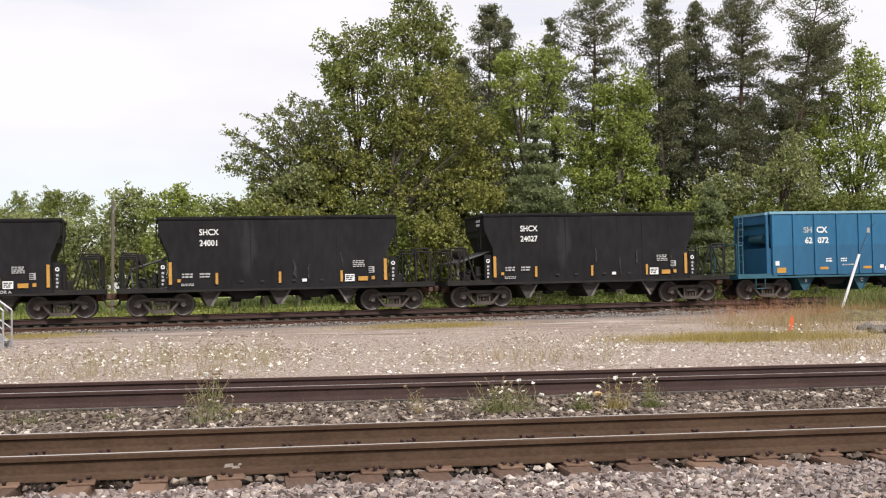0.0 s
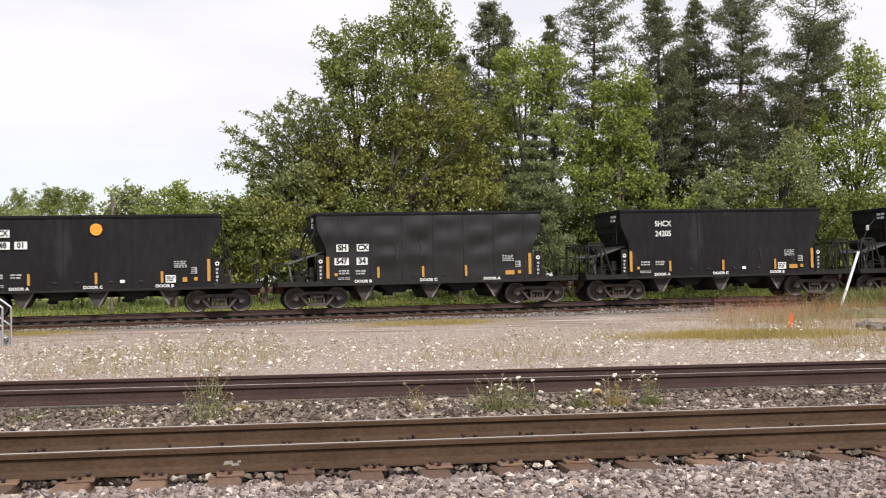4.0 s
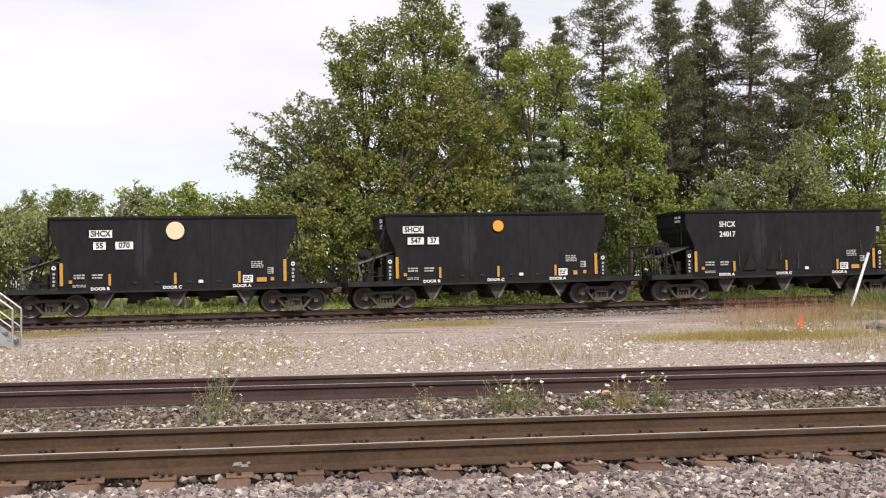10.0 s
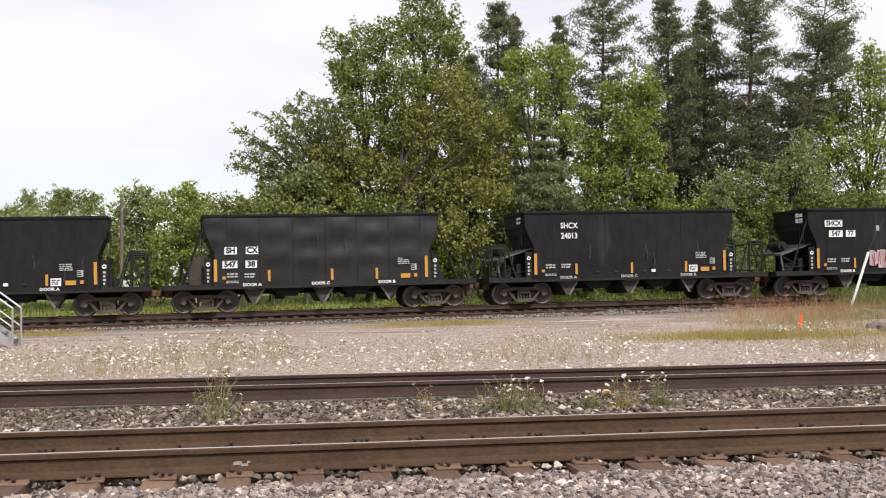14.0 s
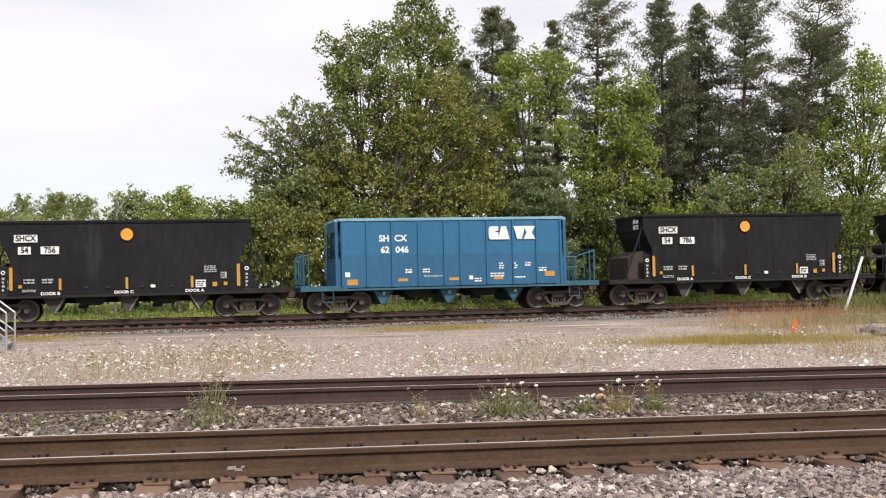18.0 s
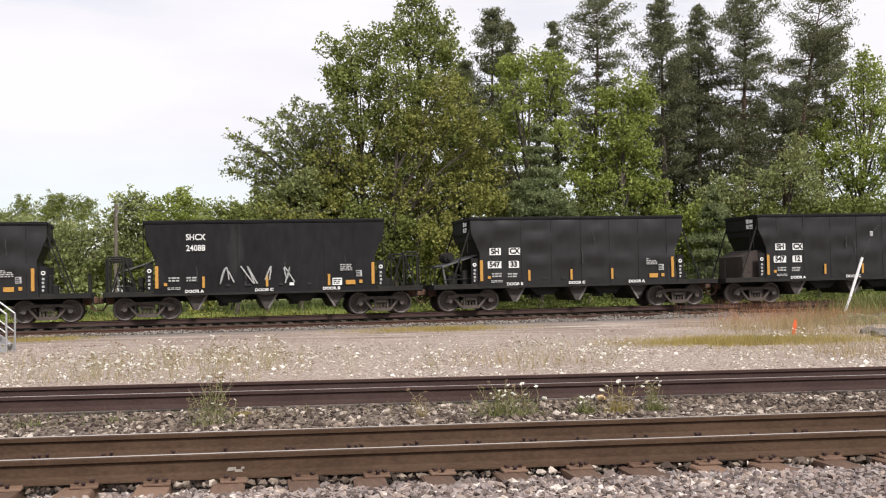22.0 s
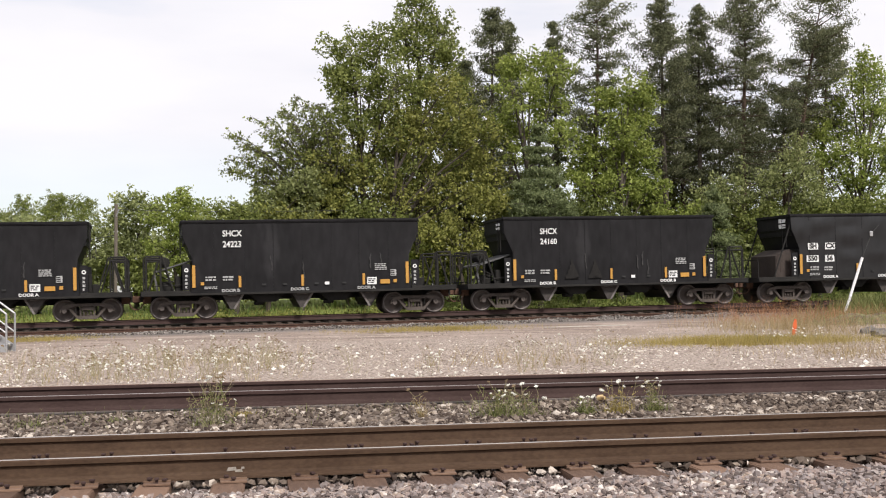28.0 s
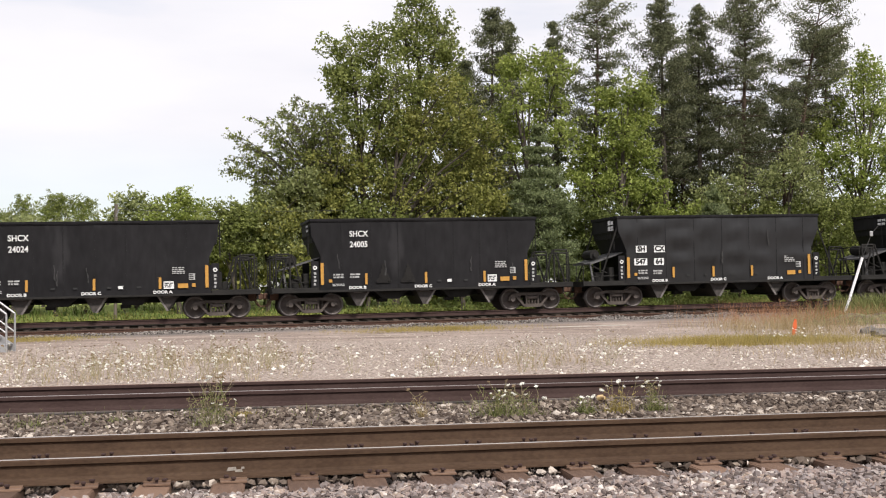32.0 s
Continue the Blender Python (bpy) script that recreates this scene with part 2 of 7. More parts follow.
# ---- small mesh helpers ----
def mesh_of(name, bm, *mats, smooth=False):
    me = bpy.data.meshes.new(name)
    bm.to_mesh(me)
    bm.free()
    for m in mats:
        me.materials.append(m)
    if smooth:
        for p in me.polygons:
            p.use_smooth = True
    return me


def raw_mesh(name, verts, faces, *mats):
    me = bpy.data.meshes.new(name)
    me.from_pydata(verts, [], faces)
    for m in mats:
        me.materials.append(m)
    return me


def box(bm, x0, x1, y0, y1, z0, z1, bevel=0.0, mat=0):
    vs = [bm.verts.new((x, y, z)) for x in (x0, x1) for y in (y0, y1) for z in (z0, z1)]
    fs = [bm.faces.new([vs[i] for i in q]) for q in ((0, 1, 3, 2), (4, 6, 7, 5), (0, 4, 5, 1), (2, 3, 7, 6), (0, 2, 6, 4), (1, 5, 7, 3))]
    for f in fs:
        f.material_index = mat
    if bevel:
        es = list({e for f in fs for e in f.edges})
        r = bmesh.ops.bevel(bm, geom=es, offset=bevel, segments=1, affect="EDGES", profile=0.5)
        for f in r["faces"]:
            f.material_index = mat
    return vs


def prism(bm, outline, y0, y1, mat=0):
    """An outline in x and z, pulled from y0 to y1."""
    a = [bm.verts.new((x, y0, z)) for x, z in outline]
    b = [bm.verts.new((x, y1, z)) for x, z in outline]
    n = len(outline)
    fs = [bm.faces.new(a), bm.faces.new(b[::-1])]
    for i in range(n):
        fs.append(bm.faces.new((a[i], b[i], b[(i + 1) % n], a[(i + 1) % n])))
    for f in fs:
        f.material_index = mat
    bmesh.ops.recalc_face_normals(bm, faces=fs)
    return fs


def tube(bm, p, q, r0, r1=None, sides=8, mat=0, caps=True):
    p, q = Vector(p), Vector(q)
    r1 = r0 if r1 is None else r1
    turn = (q - p).to_track_quat("Z", "Y").to_matrix()
    rings = []
    for o, r in ((p, r0), (q, r1)):
        rings.append([bm.verts.new(o + turn @ Vector((r * math.cos(2 * math.pi * i / sides), r * math.sin(2 * math.pi * i / sides), 0))) for i in range(sides)])
    fs = [bm.faces.new((rings[0][i], rings[0][(i + 1) % sides], rings[1][(i + 1) % sides], rings[1][i])) for i in range(sides)]
    if caps:
        fs += [bm.faces.new(rings[0][::-1]), bm.faces.new(rings[1])]
    for f in fs:
        f.material_index = mat
    return fs


def part(name, me, parent, label="", at=None):
    ob = new(name, me)
    ob.parent = parent
    if at is not None:
        ob.matrix_basis = at
    return tagged(ob, label, kind="stuff" if name in ("stencil_text", "placard_text", "spray_mark", "spray_fill", "stem_tuft", "leaf_tuft") else "")


def thing(name, label, category, m=None, group="", kind=""):
    ob = new(name)
    ob.empty_display_size = 0.3
    if m is not None:
        ob.matrix_basis = m
    return tagged(ob, label, category, group, kind)


# ---- the plan: two near tracks, one far track that climbs gently, and the ground between ----
TH1, Y1, SPACE, GAUGE = 0.178, 9.207, 5.566, 1.505
TH3, Y3, Z3, CLIMB = 0.2301, 52.959, 0.2084, 0.0122
D1, N1 = Vector((math.cos(TH1), math.sin(TH1), 0)), Vector((-math.sin(TH1), math.cos(TH1), 0))
D3, N3 = Vector((math.cos(TH3), math.sin(TH3), CLIMB)), Vector((-math.sin(TH3), math.cos(TH3), 0))
TRACK_1 = Matrix.Translation(Vector((0, Y1, 0)) + N1 * GAUGE / 2 + Vector((0, 0, -0.006))) @ pose(0, 0, 0, 0, 0, math.degrees(TH1)) @ pose(0, 0, 0, -0.46, 0, 0)
TRACK_2 = Matrix.Translation(Vector((0, Y1, 0)) + N1 * (SPACE + GAUGE / 2)) @ pose(0, 0, 0, 0, 0, math.degrees(TH1))
TRACK_3 = Matrix.Translation(Vector((0, Y3, Z3)) + N3 * GAUGE / 2) @ pose(0, 0, 0, 0, -math.degrees(math.atan(CLIMB)), math.degrees(TH3))


def step(x):
    x = np.clip(x, 0, 1)
    return x * x * (3 - 2 * x)


HEAPS = ((-15.0, 0.04), (-11.5, 0.06), (-8.2, 0.04), (-5.0, 0.06), (-1.6, 0.05), (1.4, 0.07), (4.1, 0.12), (6.8, 0.15), (9.6, 0.15), (12.0, 0.14))


def ground_z(x, y):
    """The height of the ground: a flat yard, raised ballast under the far track, a grass verge behind it."""
    x, y = np.asarray(x, float), np.asarray(y, float)
    v1 = -x * math.sin(TH1) + (y - Y1) * math.cos(TH1)
    u3 = x * math.cos(TH3) + (y - Y3) * math.sin(TH3)
    v3 = -x * math.sin(TH3) + (y - Y3) * math.cos(TH3)
    far = Z3 + CLIMB * np.clip(u3, -400, 600)
    z = -0.25 + step((v3 + 26) / 22) * (far - 0.47 + 0.25)
    z = z - 0.04 * np.exp(-((v3 + 1.0) / 0.50) ** 2) + 0.18 * step((v3 + 0.98) / 0.45) + 0.05 * step((v3 - 1.2) / 0.6)
    z = z - step((v3 - 2.6) / 1.6) * 0.20 + step((v3 - 6) / 12) * 0.9
    heaps = sum(h * np.exp(-((u3 - u) / 0.85) ** 2) for u, h in HEAPS)
    z = z + heaps * np.exp(-((v3 + 2.25) / 0.60) ** 2)
    z = z - 0.012 * step((1.5 - np.abs(v1 - GAUGE / 2)) / 0.25) + 0.045 * step((-0.42 - v1) / 0.2) * step((v1 + 3.5) / 1.5)
    z = z + 0.035 * step((2.3 - np.abs(v1 - SPACE - GAUGE / 2)) / 0.7)
    return z


def ground_at(x, y):
    return float(ground_z(x, y))


# ---- the ground: one sheet to the horizon ----
def ground_material():
    m = bpy.data.materials.new("yard_ground")
    m.use_nodes = True
    n, l = m.node_tree.nodes, m.node_tree.links
    b = n["Principled BSDF"]
    b.inputs["Roughness"].default_value, b.inputs["Specular IOR Level"].default_value = 0.92, 0.25
    geo = n.new("ShaderNodeNewGeometry")

    def along(way, origin):
        sub, dot = n.new("ShaderNodeVectorMath"), n.new("ShaderNodeVectorMath")
        sub.operation, dot.operation = "SUBTRACT", "DOT_PRODUCT"
        sub.inputs[1].default_value, dot.inputs[1].default_value = origin, way
        l.new(geo.outputs["Position"], sub.inputs[0])
        l.new(sub.outputs[0], dot.inputs[0])
        return dot.outputs["Value"]

    def noise(scale, detail=4, stretch=None):
        t = n.new("ShaderNodeTexNoise")
        t.inputs["Scale"].default_value, t.inputs["Detail"].default_value = scale, detail
        if stretch:
            mp = n.new("ShaderNodeMapping")
            mp.inputs["Scale"].default_value, mp.inputs["Rotation"].default_value = stretch, (0, 0, -TH3)
            l.new(geo.outputs["Position"], mp.inputs["Vector"])
            l.new(mp.outputs["Vector"], t.inputs["Vector"])
        else:
            l.new(geo.outputs["Position"], t.inputs["Vector"])
        return t.outputs["Fac"]

    def ramp(source, *stops):
        r = n.new("ShaderNodeValToRGB")
        e = r.color_ramp.elements
        e[0].position, e[0].color = stops[0][0], (*stops[0][1], 1)
        e[1].position, e[1].color = stops[-1][0], (*stops[-1][1], 1)
        for p, c in stops[1:-1]:
            q = e.new(p)
            q.color = (*c, 1)
        l.new(source, r.inputs["Fac"])
        return r.outputs["Color"]

    def wobble(value, source, amount, low, high):
        a, r = n.new("ShaderNodeMath"), n.new("ShaderNodeMapRange")
        a.operation = "MULTIPLY_ADD"
        a.inputs[1].default_value = amount
        l.new(source, a.inputs[0])
        l.new(value, a.inputs[2])
        r.inputs["From Min"].default_value, r.inputs["From Max"].default_value = low + amount / 2, high + amount / 2
        l.new(a.outputs[0], r.inputs["Value"])
        return r.outputs["Result"]

    def blend(fac, one, two):
        x = n.new("ShaderNodeMix")
        x.data_type = "RGBA"
        l.new(fac, x.inputs[0])
        l.new(one, x.inputs[6])
        l.new(two, x.inputs[7])
        return x.outputs[2]

    v1, v3 = along(N1, (0, Y1, 0)), along(N3, (0, Y3, 0))
    coarse, mid, speck = noise(0.25), noise(1.3, 6, (0.35, 1, 1)), noise(17, 6)
    ballast = ramp(speck, (0.3, (0.070, 0.052, 0.043)), (0.5, (0.13, 0.102, 0.085)), (0.72, (0.22, 0.185, 0.16)))
    road = ramp(mid, (0.34, (0.200, 0.152, 0.124)), (0.5, (0.305, 0.240, 0.203)), (0.66, (0.410, 0.338, 0.294)))
    specks = ramp(speck, (0.3, (0.62, 0.62, 0.62)), (0.55, (1, 1, 1)), (0.72, (1.25, 1.22, 1.18)))
    mul = n.new("ShaderNodeMix")
    mul.data_type, mul.blend_type = "RGBA", "MULTIPLY"
    mul.inputs[0].default_value = 1.0
    l.new(road, mul.inputs[6])
    l.new(specks, mul.inputs[7])
    grey = ramp(speck, (0.3, (0.085, 0.076, 0.070)), (0.5, (0.150, 0.136, 0.126)), (0.7, (0.24, 0.222, 0.208)))
    grass = ramp(mid, (0.3, (0.13, 0.16, 0.035)), (0.55, (0.20, 0.24, 0.06)), (0.75, (0.28, 0.28, 0.09)))
    colour = blend(wobble(v1, coarse, 1.5, 8.2, 10.2), ballast, mul.outputs[2])
    # a strip of loose dull gravel before the smooth lane
    gravelly = ramp(speck, (0.36, (0.150, 0.114, 0.096)), (0.5, (0.280, 0.224, 0.190)), (0.64, (0.51, 0.435, 0.380)))
    begins, ends, both = wobble(v3, mid, 2.5, -34.5, -32.0), wobble(v3, mid, 3.0, -15.0, -18.5), n.new("ShaderNodeMath")
    both.operation = "MULTIPLY"
    l.new(begins, both.inputs[0])
    l.new(ends, both.inputs[1])
    colour = blend(both.outputs[0], colour, gravelly)
    colour = blend(wobble(v3, mid, 3.0, -7.0, -3.6), colour, grey)
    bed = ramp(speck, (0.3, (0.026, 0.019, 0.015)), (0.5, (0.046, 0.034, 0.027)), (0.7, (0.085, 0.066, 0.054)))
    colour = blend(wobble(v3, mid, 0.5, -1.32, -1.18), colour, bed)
    colour = blend(wobble(v3, mid, 1.5, 2.2, 3.2), colour, grass)
    l.new(colour, b.inputs["Base Color"])
    bump = n.new("ShaderNodeBump")
    bump.inputs["Strength"].default_value, bump.inputs["Distance"].default_value = 0.7, 0.03
    l.new(speck, bump.inputs["Height"])
    l.new(bump.outputs["Normal"], b.inputs["Normal"])
    return m


def spread(fine_low, fine_high, pitch, far):
    a = list(np.arange(fine_low, fine_high + 0.01, pitch))
    d = pitch
    while a[-1] < far:
        d *= 1.35
        a.append(a[-1] + d)
        a.insert(0, a[0] - d)
    return np.array(a)


gx, gy = spread(-40, 50, 0.9, 3200), spread(4, 72, 0.4, 3200)
GX, GY = np.meshgrid(gx, gy)
GZ = ground_z(GX, GY)
rough_z = np.sin(GX * 1.7 + GY * 0.9) * np.sin(GY * 1.3 - GX * 0.4) * 0.012
GZ = GZ + np.where((np.abs(GX) < 60) & (GY > 0) & (GY < 90), rough_z, 0)
n_x = len(gx)
g_faces = [(j * n_x + i, j * n_x + i + 1, (j + 1) * n_x + i + 1, (j + 1) * n_x + i) for j in range(len(gy) - 1) for i in range(n_x - 1)]
g_mesh = raw_mesh("ground", np.stack([GX.ravel(), GY.ravel(), GZ.ravel()], 1).tolist(), g_faces, ground_material())
g_mesh.polygons.foreach_set("use_smooth", [True] * len(g_faces))
ground = tagged(new("ground", g_mesh), "gravel yard with ballast, a dusty lane and a grass verge", "ground", kind="structure")


# ---- tracks ----
def rail_mesh(name, length, side, top, height=0.18):
    bm = bmesh.new()
    h = height
    half = [(0.070, -h), (0.070, -h + 0.012), (0.016, -h + 0.030), (0.009, -h + 0.05), (0.009, -0.052), (0.034, -0.040), (0.0365, -0.010), (0.028, -0.001)]
    outline = [(y, z) for y, z in half] + [(-y, z) for y, z in reversed(half)]
    a = [bm.verts.new((-length, y, z)) for y, z in outline]
    b = [bm.verts.new((length, y, z)) for y, z in outline]
    k = len(outline)
    for i in range(k):
        f = bm.faces.new((a[i], b[i], b[(i + 1) % k], a[(i + 1) % k]))
        f.material_index = 1 if i == 7 else 0
    bm.faces.new(a[::-1])
    bm.faces.new(b)
    bmesh.ops.recalc_face_normals(bm, faces=bm.faces)
    return mesh_of(name, bm, side, top)


def tie_mesh(seed, mat):
    rng = random.Random(seed)
    bm = bmesh.new()
    box(bm, -0.115, 0.115, -1.30, 1.30, -0.18, 0.0, 0.012)
    for v in bm.verts:
        v.co += Vector((rng.uniform(-0.008, 0.008), rng.uniform(-0.02, 0.02), rng.uniform(-0.006, 0.004)))
    return mesh_of("tie", bm, mat)


def plate_mesh():
    bm = bmesh.new()
    box(bm, -0.095, 0.095, -0.18, 0.18, 0, 0.018, 0.004)
    box(bm, -0.095, 0.095, -0.105, -0.078, 0.018, 0.030)
    box(bm, -0.095, 0.095, 0.078, 0.105, 0.018, 0.030)
    return mesh_of("tie_plate", bm, M_PLATE)


def spike_mesh():
    bm = bmesh.new()
    box(bm, -0.010, 0.010, -0.010, 0.010, -0.05, 0.04)
    box(bm, -0.016, 0.016, -0.026, 0.014, 0.035, 0.052, 0.004)
    return mesh_of("rail_spike", bm, M_RAIL_PURPLE)


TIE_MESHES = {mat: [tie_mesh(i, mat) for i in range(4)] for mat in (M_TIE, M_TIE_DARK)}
PLATE, SPIKE = plate_mesh(), spike_mesh()


def track(m, label, side, top, pitch, near, shift, spikes, tie_top=-0.2, far_top=None, wood_of=M_TIE):
    """Rails on tie plates on ties. The ties of the stretch in view are parts; the rest lie joined."""
    t = thing("railway_track", label, "railway track", m, "tracks of the yard", "structure")
    part("rail", rail_mesh("rail", 700, side, top), t, "rail with a worn head", pose(0, -GAUGE / 2, 0))
    part("rail", rail_mesh("rail", 700, side, far_top or top), t, "rail with a worn head", pose(0, GAUGE / 2, 0))
    rng = random.Random(label)
    n = int(near / pitch)
    for i in range(-n, n + 1):
        x = i * pitch + shift + rng.uniform(-0.02, 0.02)
        part("tie", TIE_MESHES[wood_of][i % 4], t, "", pose(x, rng.uniform(-0.05, 0.05) - (0.10 if spikes else 0.0), tie_top, 0, 0, rng.uniform(-1.5, 1.5) - (3.0 if spikes else 0.0)))
        if spikes:
            for y in (-GAUGE / 2, GAUGE / 2):
                part("tie_plate", PLATE, t, "", pose(x, y, tie_top + 0.001, 0, 0, rng.uniform(-2, 2)))
                if spikes:
                    for dx, dy in ((-0.05, -0.092), (0.055, -0.092), (0.0, -0.15)):
                        if rng.random() < 0.8:
                            part("rail_spike", SPIKE, t, "", pose(x + dx, y + dy, tie_top - 0.008 + rng.uniform(0, 0.016) + (0.016 if y > 0 else 0.0), 0, 0, rng.uniform(-20, 20)))
    verts, faces = [], []
    for i in range(-int(600 / pitch), int(600 / pitch)):
        if abs(i) > n:
            x, k = i * pitch + shift, len(verts)
            verts += [(x + a, y, tie_top + z) for a in (-0.115, 0.115) for y in (-1.3, 1.3) for z in (-0.18, 0)]
            faces += [tuple(k + q for q in f) for f in ((0, 1, 3, 2), (4, 6, 7, 5), (0, 4, 5, 1), (2, 3, 7, 6), (1, 5, 7, 3))]
    tagged(part("tie_run", raw_mesh("tie_run", verts, faces, wood_of), t, "long run of ties"), kind="stuff")
    return t


main_track = track(TRACK_1, "main railway track with worn bright rails on rusty plates", M_RAIL, M_RAIL_TOP, 0.510, 16, -0.03, True)
track(TRACK_2, "side track with dark purple-brown rails in dusty ballast", M_RAIL_PURPLE, M_RAIL_TOP, 0.530, 22, 0.10, False, -0.235, M_RAIL_DULL)
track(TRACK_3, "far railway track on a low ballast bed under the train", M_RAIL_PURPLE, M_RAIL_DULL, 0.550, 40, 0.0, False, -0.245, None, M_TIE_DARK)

for i, (mx, mz, mw, mh) in enumerate(((-1.57, -0.118, 0.075, 0.030), (-1.52, -0.132, 0.060, 0.022), (-1.49, -0.112, 0.028, 0.018))):
    bm = bmesh.new()
    prism(bm, [(-mw / 2, -mh / 2), (mw / 2, -mh * 0.3), (mw * 0.4, mh / 2), (-mw * 0.3, mh * 0.4)], -GAUGE / 2 - 0.0125, -GAUGE / 2 - 0.0095)
    part("paint_mark", mesh_of("paint_mark", bm, M_PAINT_MARK), main_track, "pale paint mark on the rail", pose(mx, 0, mz))

# a long spare rail lying on the shoulder before the far track
t = thing("spare_rail", "long rust-red spare rail lying beside the far track", "rail", TRACK_3 @ pose(-12, -GAUGE / 2 - 1.12, -0.305))
part("rail", rail_mesh("rail", 36, M_RAIL_RED, M_RAIL_DULL), t)

# ---- ballast and gravel, real stones ----
def stones(name, label, n, u_range, v_range, frame_of, size, mat, seed, keep=None, sink=0.25, drop=None, plain=False):
    """Angular stones on the ground, in a strip along a track."""
    rng = np.random.default_rng(seed)
    u, v = rng.uniform(*u_range, n), rng.uniform(*v_range, n)
    if keep is not None:
        k = keep(u, v, rng)
        u, v = u[k], v[k]
        n = len(u)
    o, d, w = frame_of
    x, y = o[0] + d[0] * u + w[0] * v, o[1] + d[1] * u + w[1] * v
    s = rng.gamma(4, size / 4, n).clip(size * 0.35, size * 2.4)
    base = np.array([(0.5, 0, 0.05), (0.16, 0.46, -0.02), (-0.42, 0.28, 0.06), (-0.44, -0.26, -0.03), (0.14, -0.48, 0.05), (0.12, 0.1, 0.42), (-0.15, -0.12, 0.36), (0, 0, -0.4)])
    tri = np.array([(0, 1, 5), (1, 2, 5), (2, 6, 5), (2, 3, 6), (3, 4, 6), (4, 0, 5), (4, 5, 6), (1, 0, 7), (2, 1, 7), (3, 2, 7), (4, 3, 7), (0, 4, 7)])
    if plain:
        base = np.array([(0.5, 0.05, 0), (-0.05, 0.46, 0.05), (-0.48, -0.05, -0.04), (0.08, -0.44, 0.03), (0.06, 0.04, 0.40), (0, 0, -0.4)])
        tri = np.array([(0, 1, 4), (1, 2, 4), (2, 3, 4), (3, 0, 4), (1, 0, 5), (2, 1, 5), (3, 2, 5), (0, 3, 5)])
    c_n = len(base)
    q = rng.normal(size=(n, 4))
    q /= np.linalg.norm(q, axis=1, keepdims=True)
    a, b, c, e = q.T
    R = np.stack([1 - 2 * (c * c + e * e), 2 * (b * c - e * a), 2 * (b * e + c * a), 2 * (b * c + e * a), 1 - 2 * (b * b + e * e), 2 * (c * e - b * a),
                  2 * (b * e - c * a), 2 * (c * e + b * a), 1 - 2 * (b * b + c * c)], 1).reshape(n, 3, 3)
    P = base[None] * rng.uniform(0.7, 1.3, (n, c_n, 3)) * s[:, None, None]
    if not plain:
        P *= np.array([1.15, 0.95, 0.74])
    P = np.einsum("nij,nkj->nki", R, P)
    P[:, :, 2] *= 0.8
    z = ground_z(x, y) + s * (0.5 - sink)
    if drop is not None:
        z = z - drop(v)
    P += np.stack([x, y, z], 1)[:, None]
    me = bpy.data.meshes.new(name)
    F = (tri[None] + (np.arange(n) * c_n)[:, None, None]).reshape(-1)
    me.vertices.add(n * c_n)
    me.vertices.foreach_set("co", P.reshape(-1))
    me.loops.add(len(F))
    me.loops.foreach_set("vertex_index", F)
    me.polygons.add(len(F) // 3)
    me.polygons.foreach_set("loop_start", np.arange(0, len(F), 3))
    me.polygons.foreach_set("use_smooth", np.zeros(len(F) // 3, dtype=bool))
    me.update(calc_edges=True)
    me.materials.append(mat)
    return tagged(new(name, me), label, "stones", kind="stuff")


NEAR = ((0, Y1), D1, N1)
FAR = ((0, Y3), D3, N3)
off_ties = lambda u, v, rng: (np.abs(((u + 0.03 + 0.255) % 0.51) - 0.255) > 0.12) | (v < -0.62)
stones("ballast", "grey angular ballast stones beside the main track", 38000, (-5.2, 5.8), (-2.0, -0.08), NEAR, 0.035, M_STONE, 1, off_ties, sink=0.3)
# darker stone than alongside: the rail's shade put into the colour
stones("ballast", "ballast stones packed under the rail, darkened for its shade", 4200, (-5.4, 6.0), (-0.12, 0.34), NEAR, 0.046, M_STONE_BROWN, 8, off_ties, drop=lambda v: -0.035 + 0 * v)
stones("ballast", "grey angular ballast stones between the rails", 2400, (-6, 7), (0.9, 1.42), NEAR, 0.046, M_STONE, 2, lambda u, v, rng: np.abs(((u + 0.03 + 0.255) % 0.51) - 0.255) > 0.115)
stones("ballast", "dusty brown ballast stones between the tracks", 20000, (-8, 10), (2.9, 5.45), NEAR, 0.043, M_STONE_BROWN, 3, sink=0.38)
stones("ballast", "dusty brown ballast stones between the side track rails", 1800, (-8, 10), (6.3, 7.0), NEAR, 0.042, M_STONE_BROWN, 4)
stones("gravel", "pale gravel stones scattered over the yard", 62000, (-16, 22), (7.2, 31), NEAR, 0.040, M_STONE_PALE, 5, plain=True, sink=0.40, keep=lambda u, v, rng: rng.random(len(u)) < np.where((v > 8.8) & (v < 20), 0.62, 0.22 - 0.006 * (v - 8)) * (0.75 + 0.25 * np.sin(u * 0.8 + v * 0.5)))
stones("gravel", "larger white stones strewn over the gravel", 1900, (-14, 20), (8.6, 18.6), NEAR, 0.062, M_STONE_WHITE, 9, plain=True, sink=0.38, keep=lambda u, v, rng: rng.random(len(u)) < 0.30 + 0.45 * np.sin(u * 1.1 + np.sin(v * 0.9) * 1.5) * np.sin(v * 0.7 + u * 0.3))
stones("gravel", "small tan gravel stones on the lane", 26000, (-18, 26), (15.5, 34), NEAR, 0.036, M_STONE_ROAD, 7, sink=0.35, plain=True, keep=lambda u, v, rng: rng.random(len(u)) < np.where(v < 23.5, 1.0, 0.22))
stones("ballast", "grey ballast stones along the far track", 20000, (-24, 32), (-3.8, -1.22), FAR, 0.055, M_STONE_FAR, 6, plain=True, drop=lambda v: 0.02 * (v > -1.0))
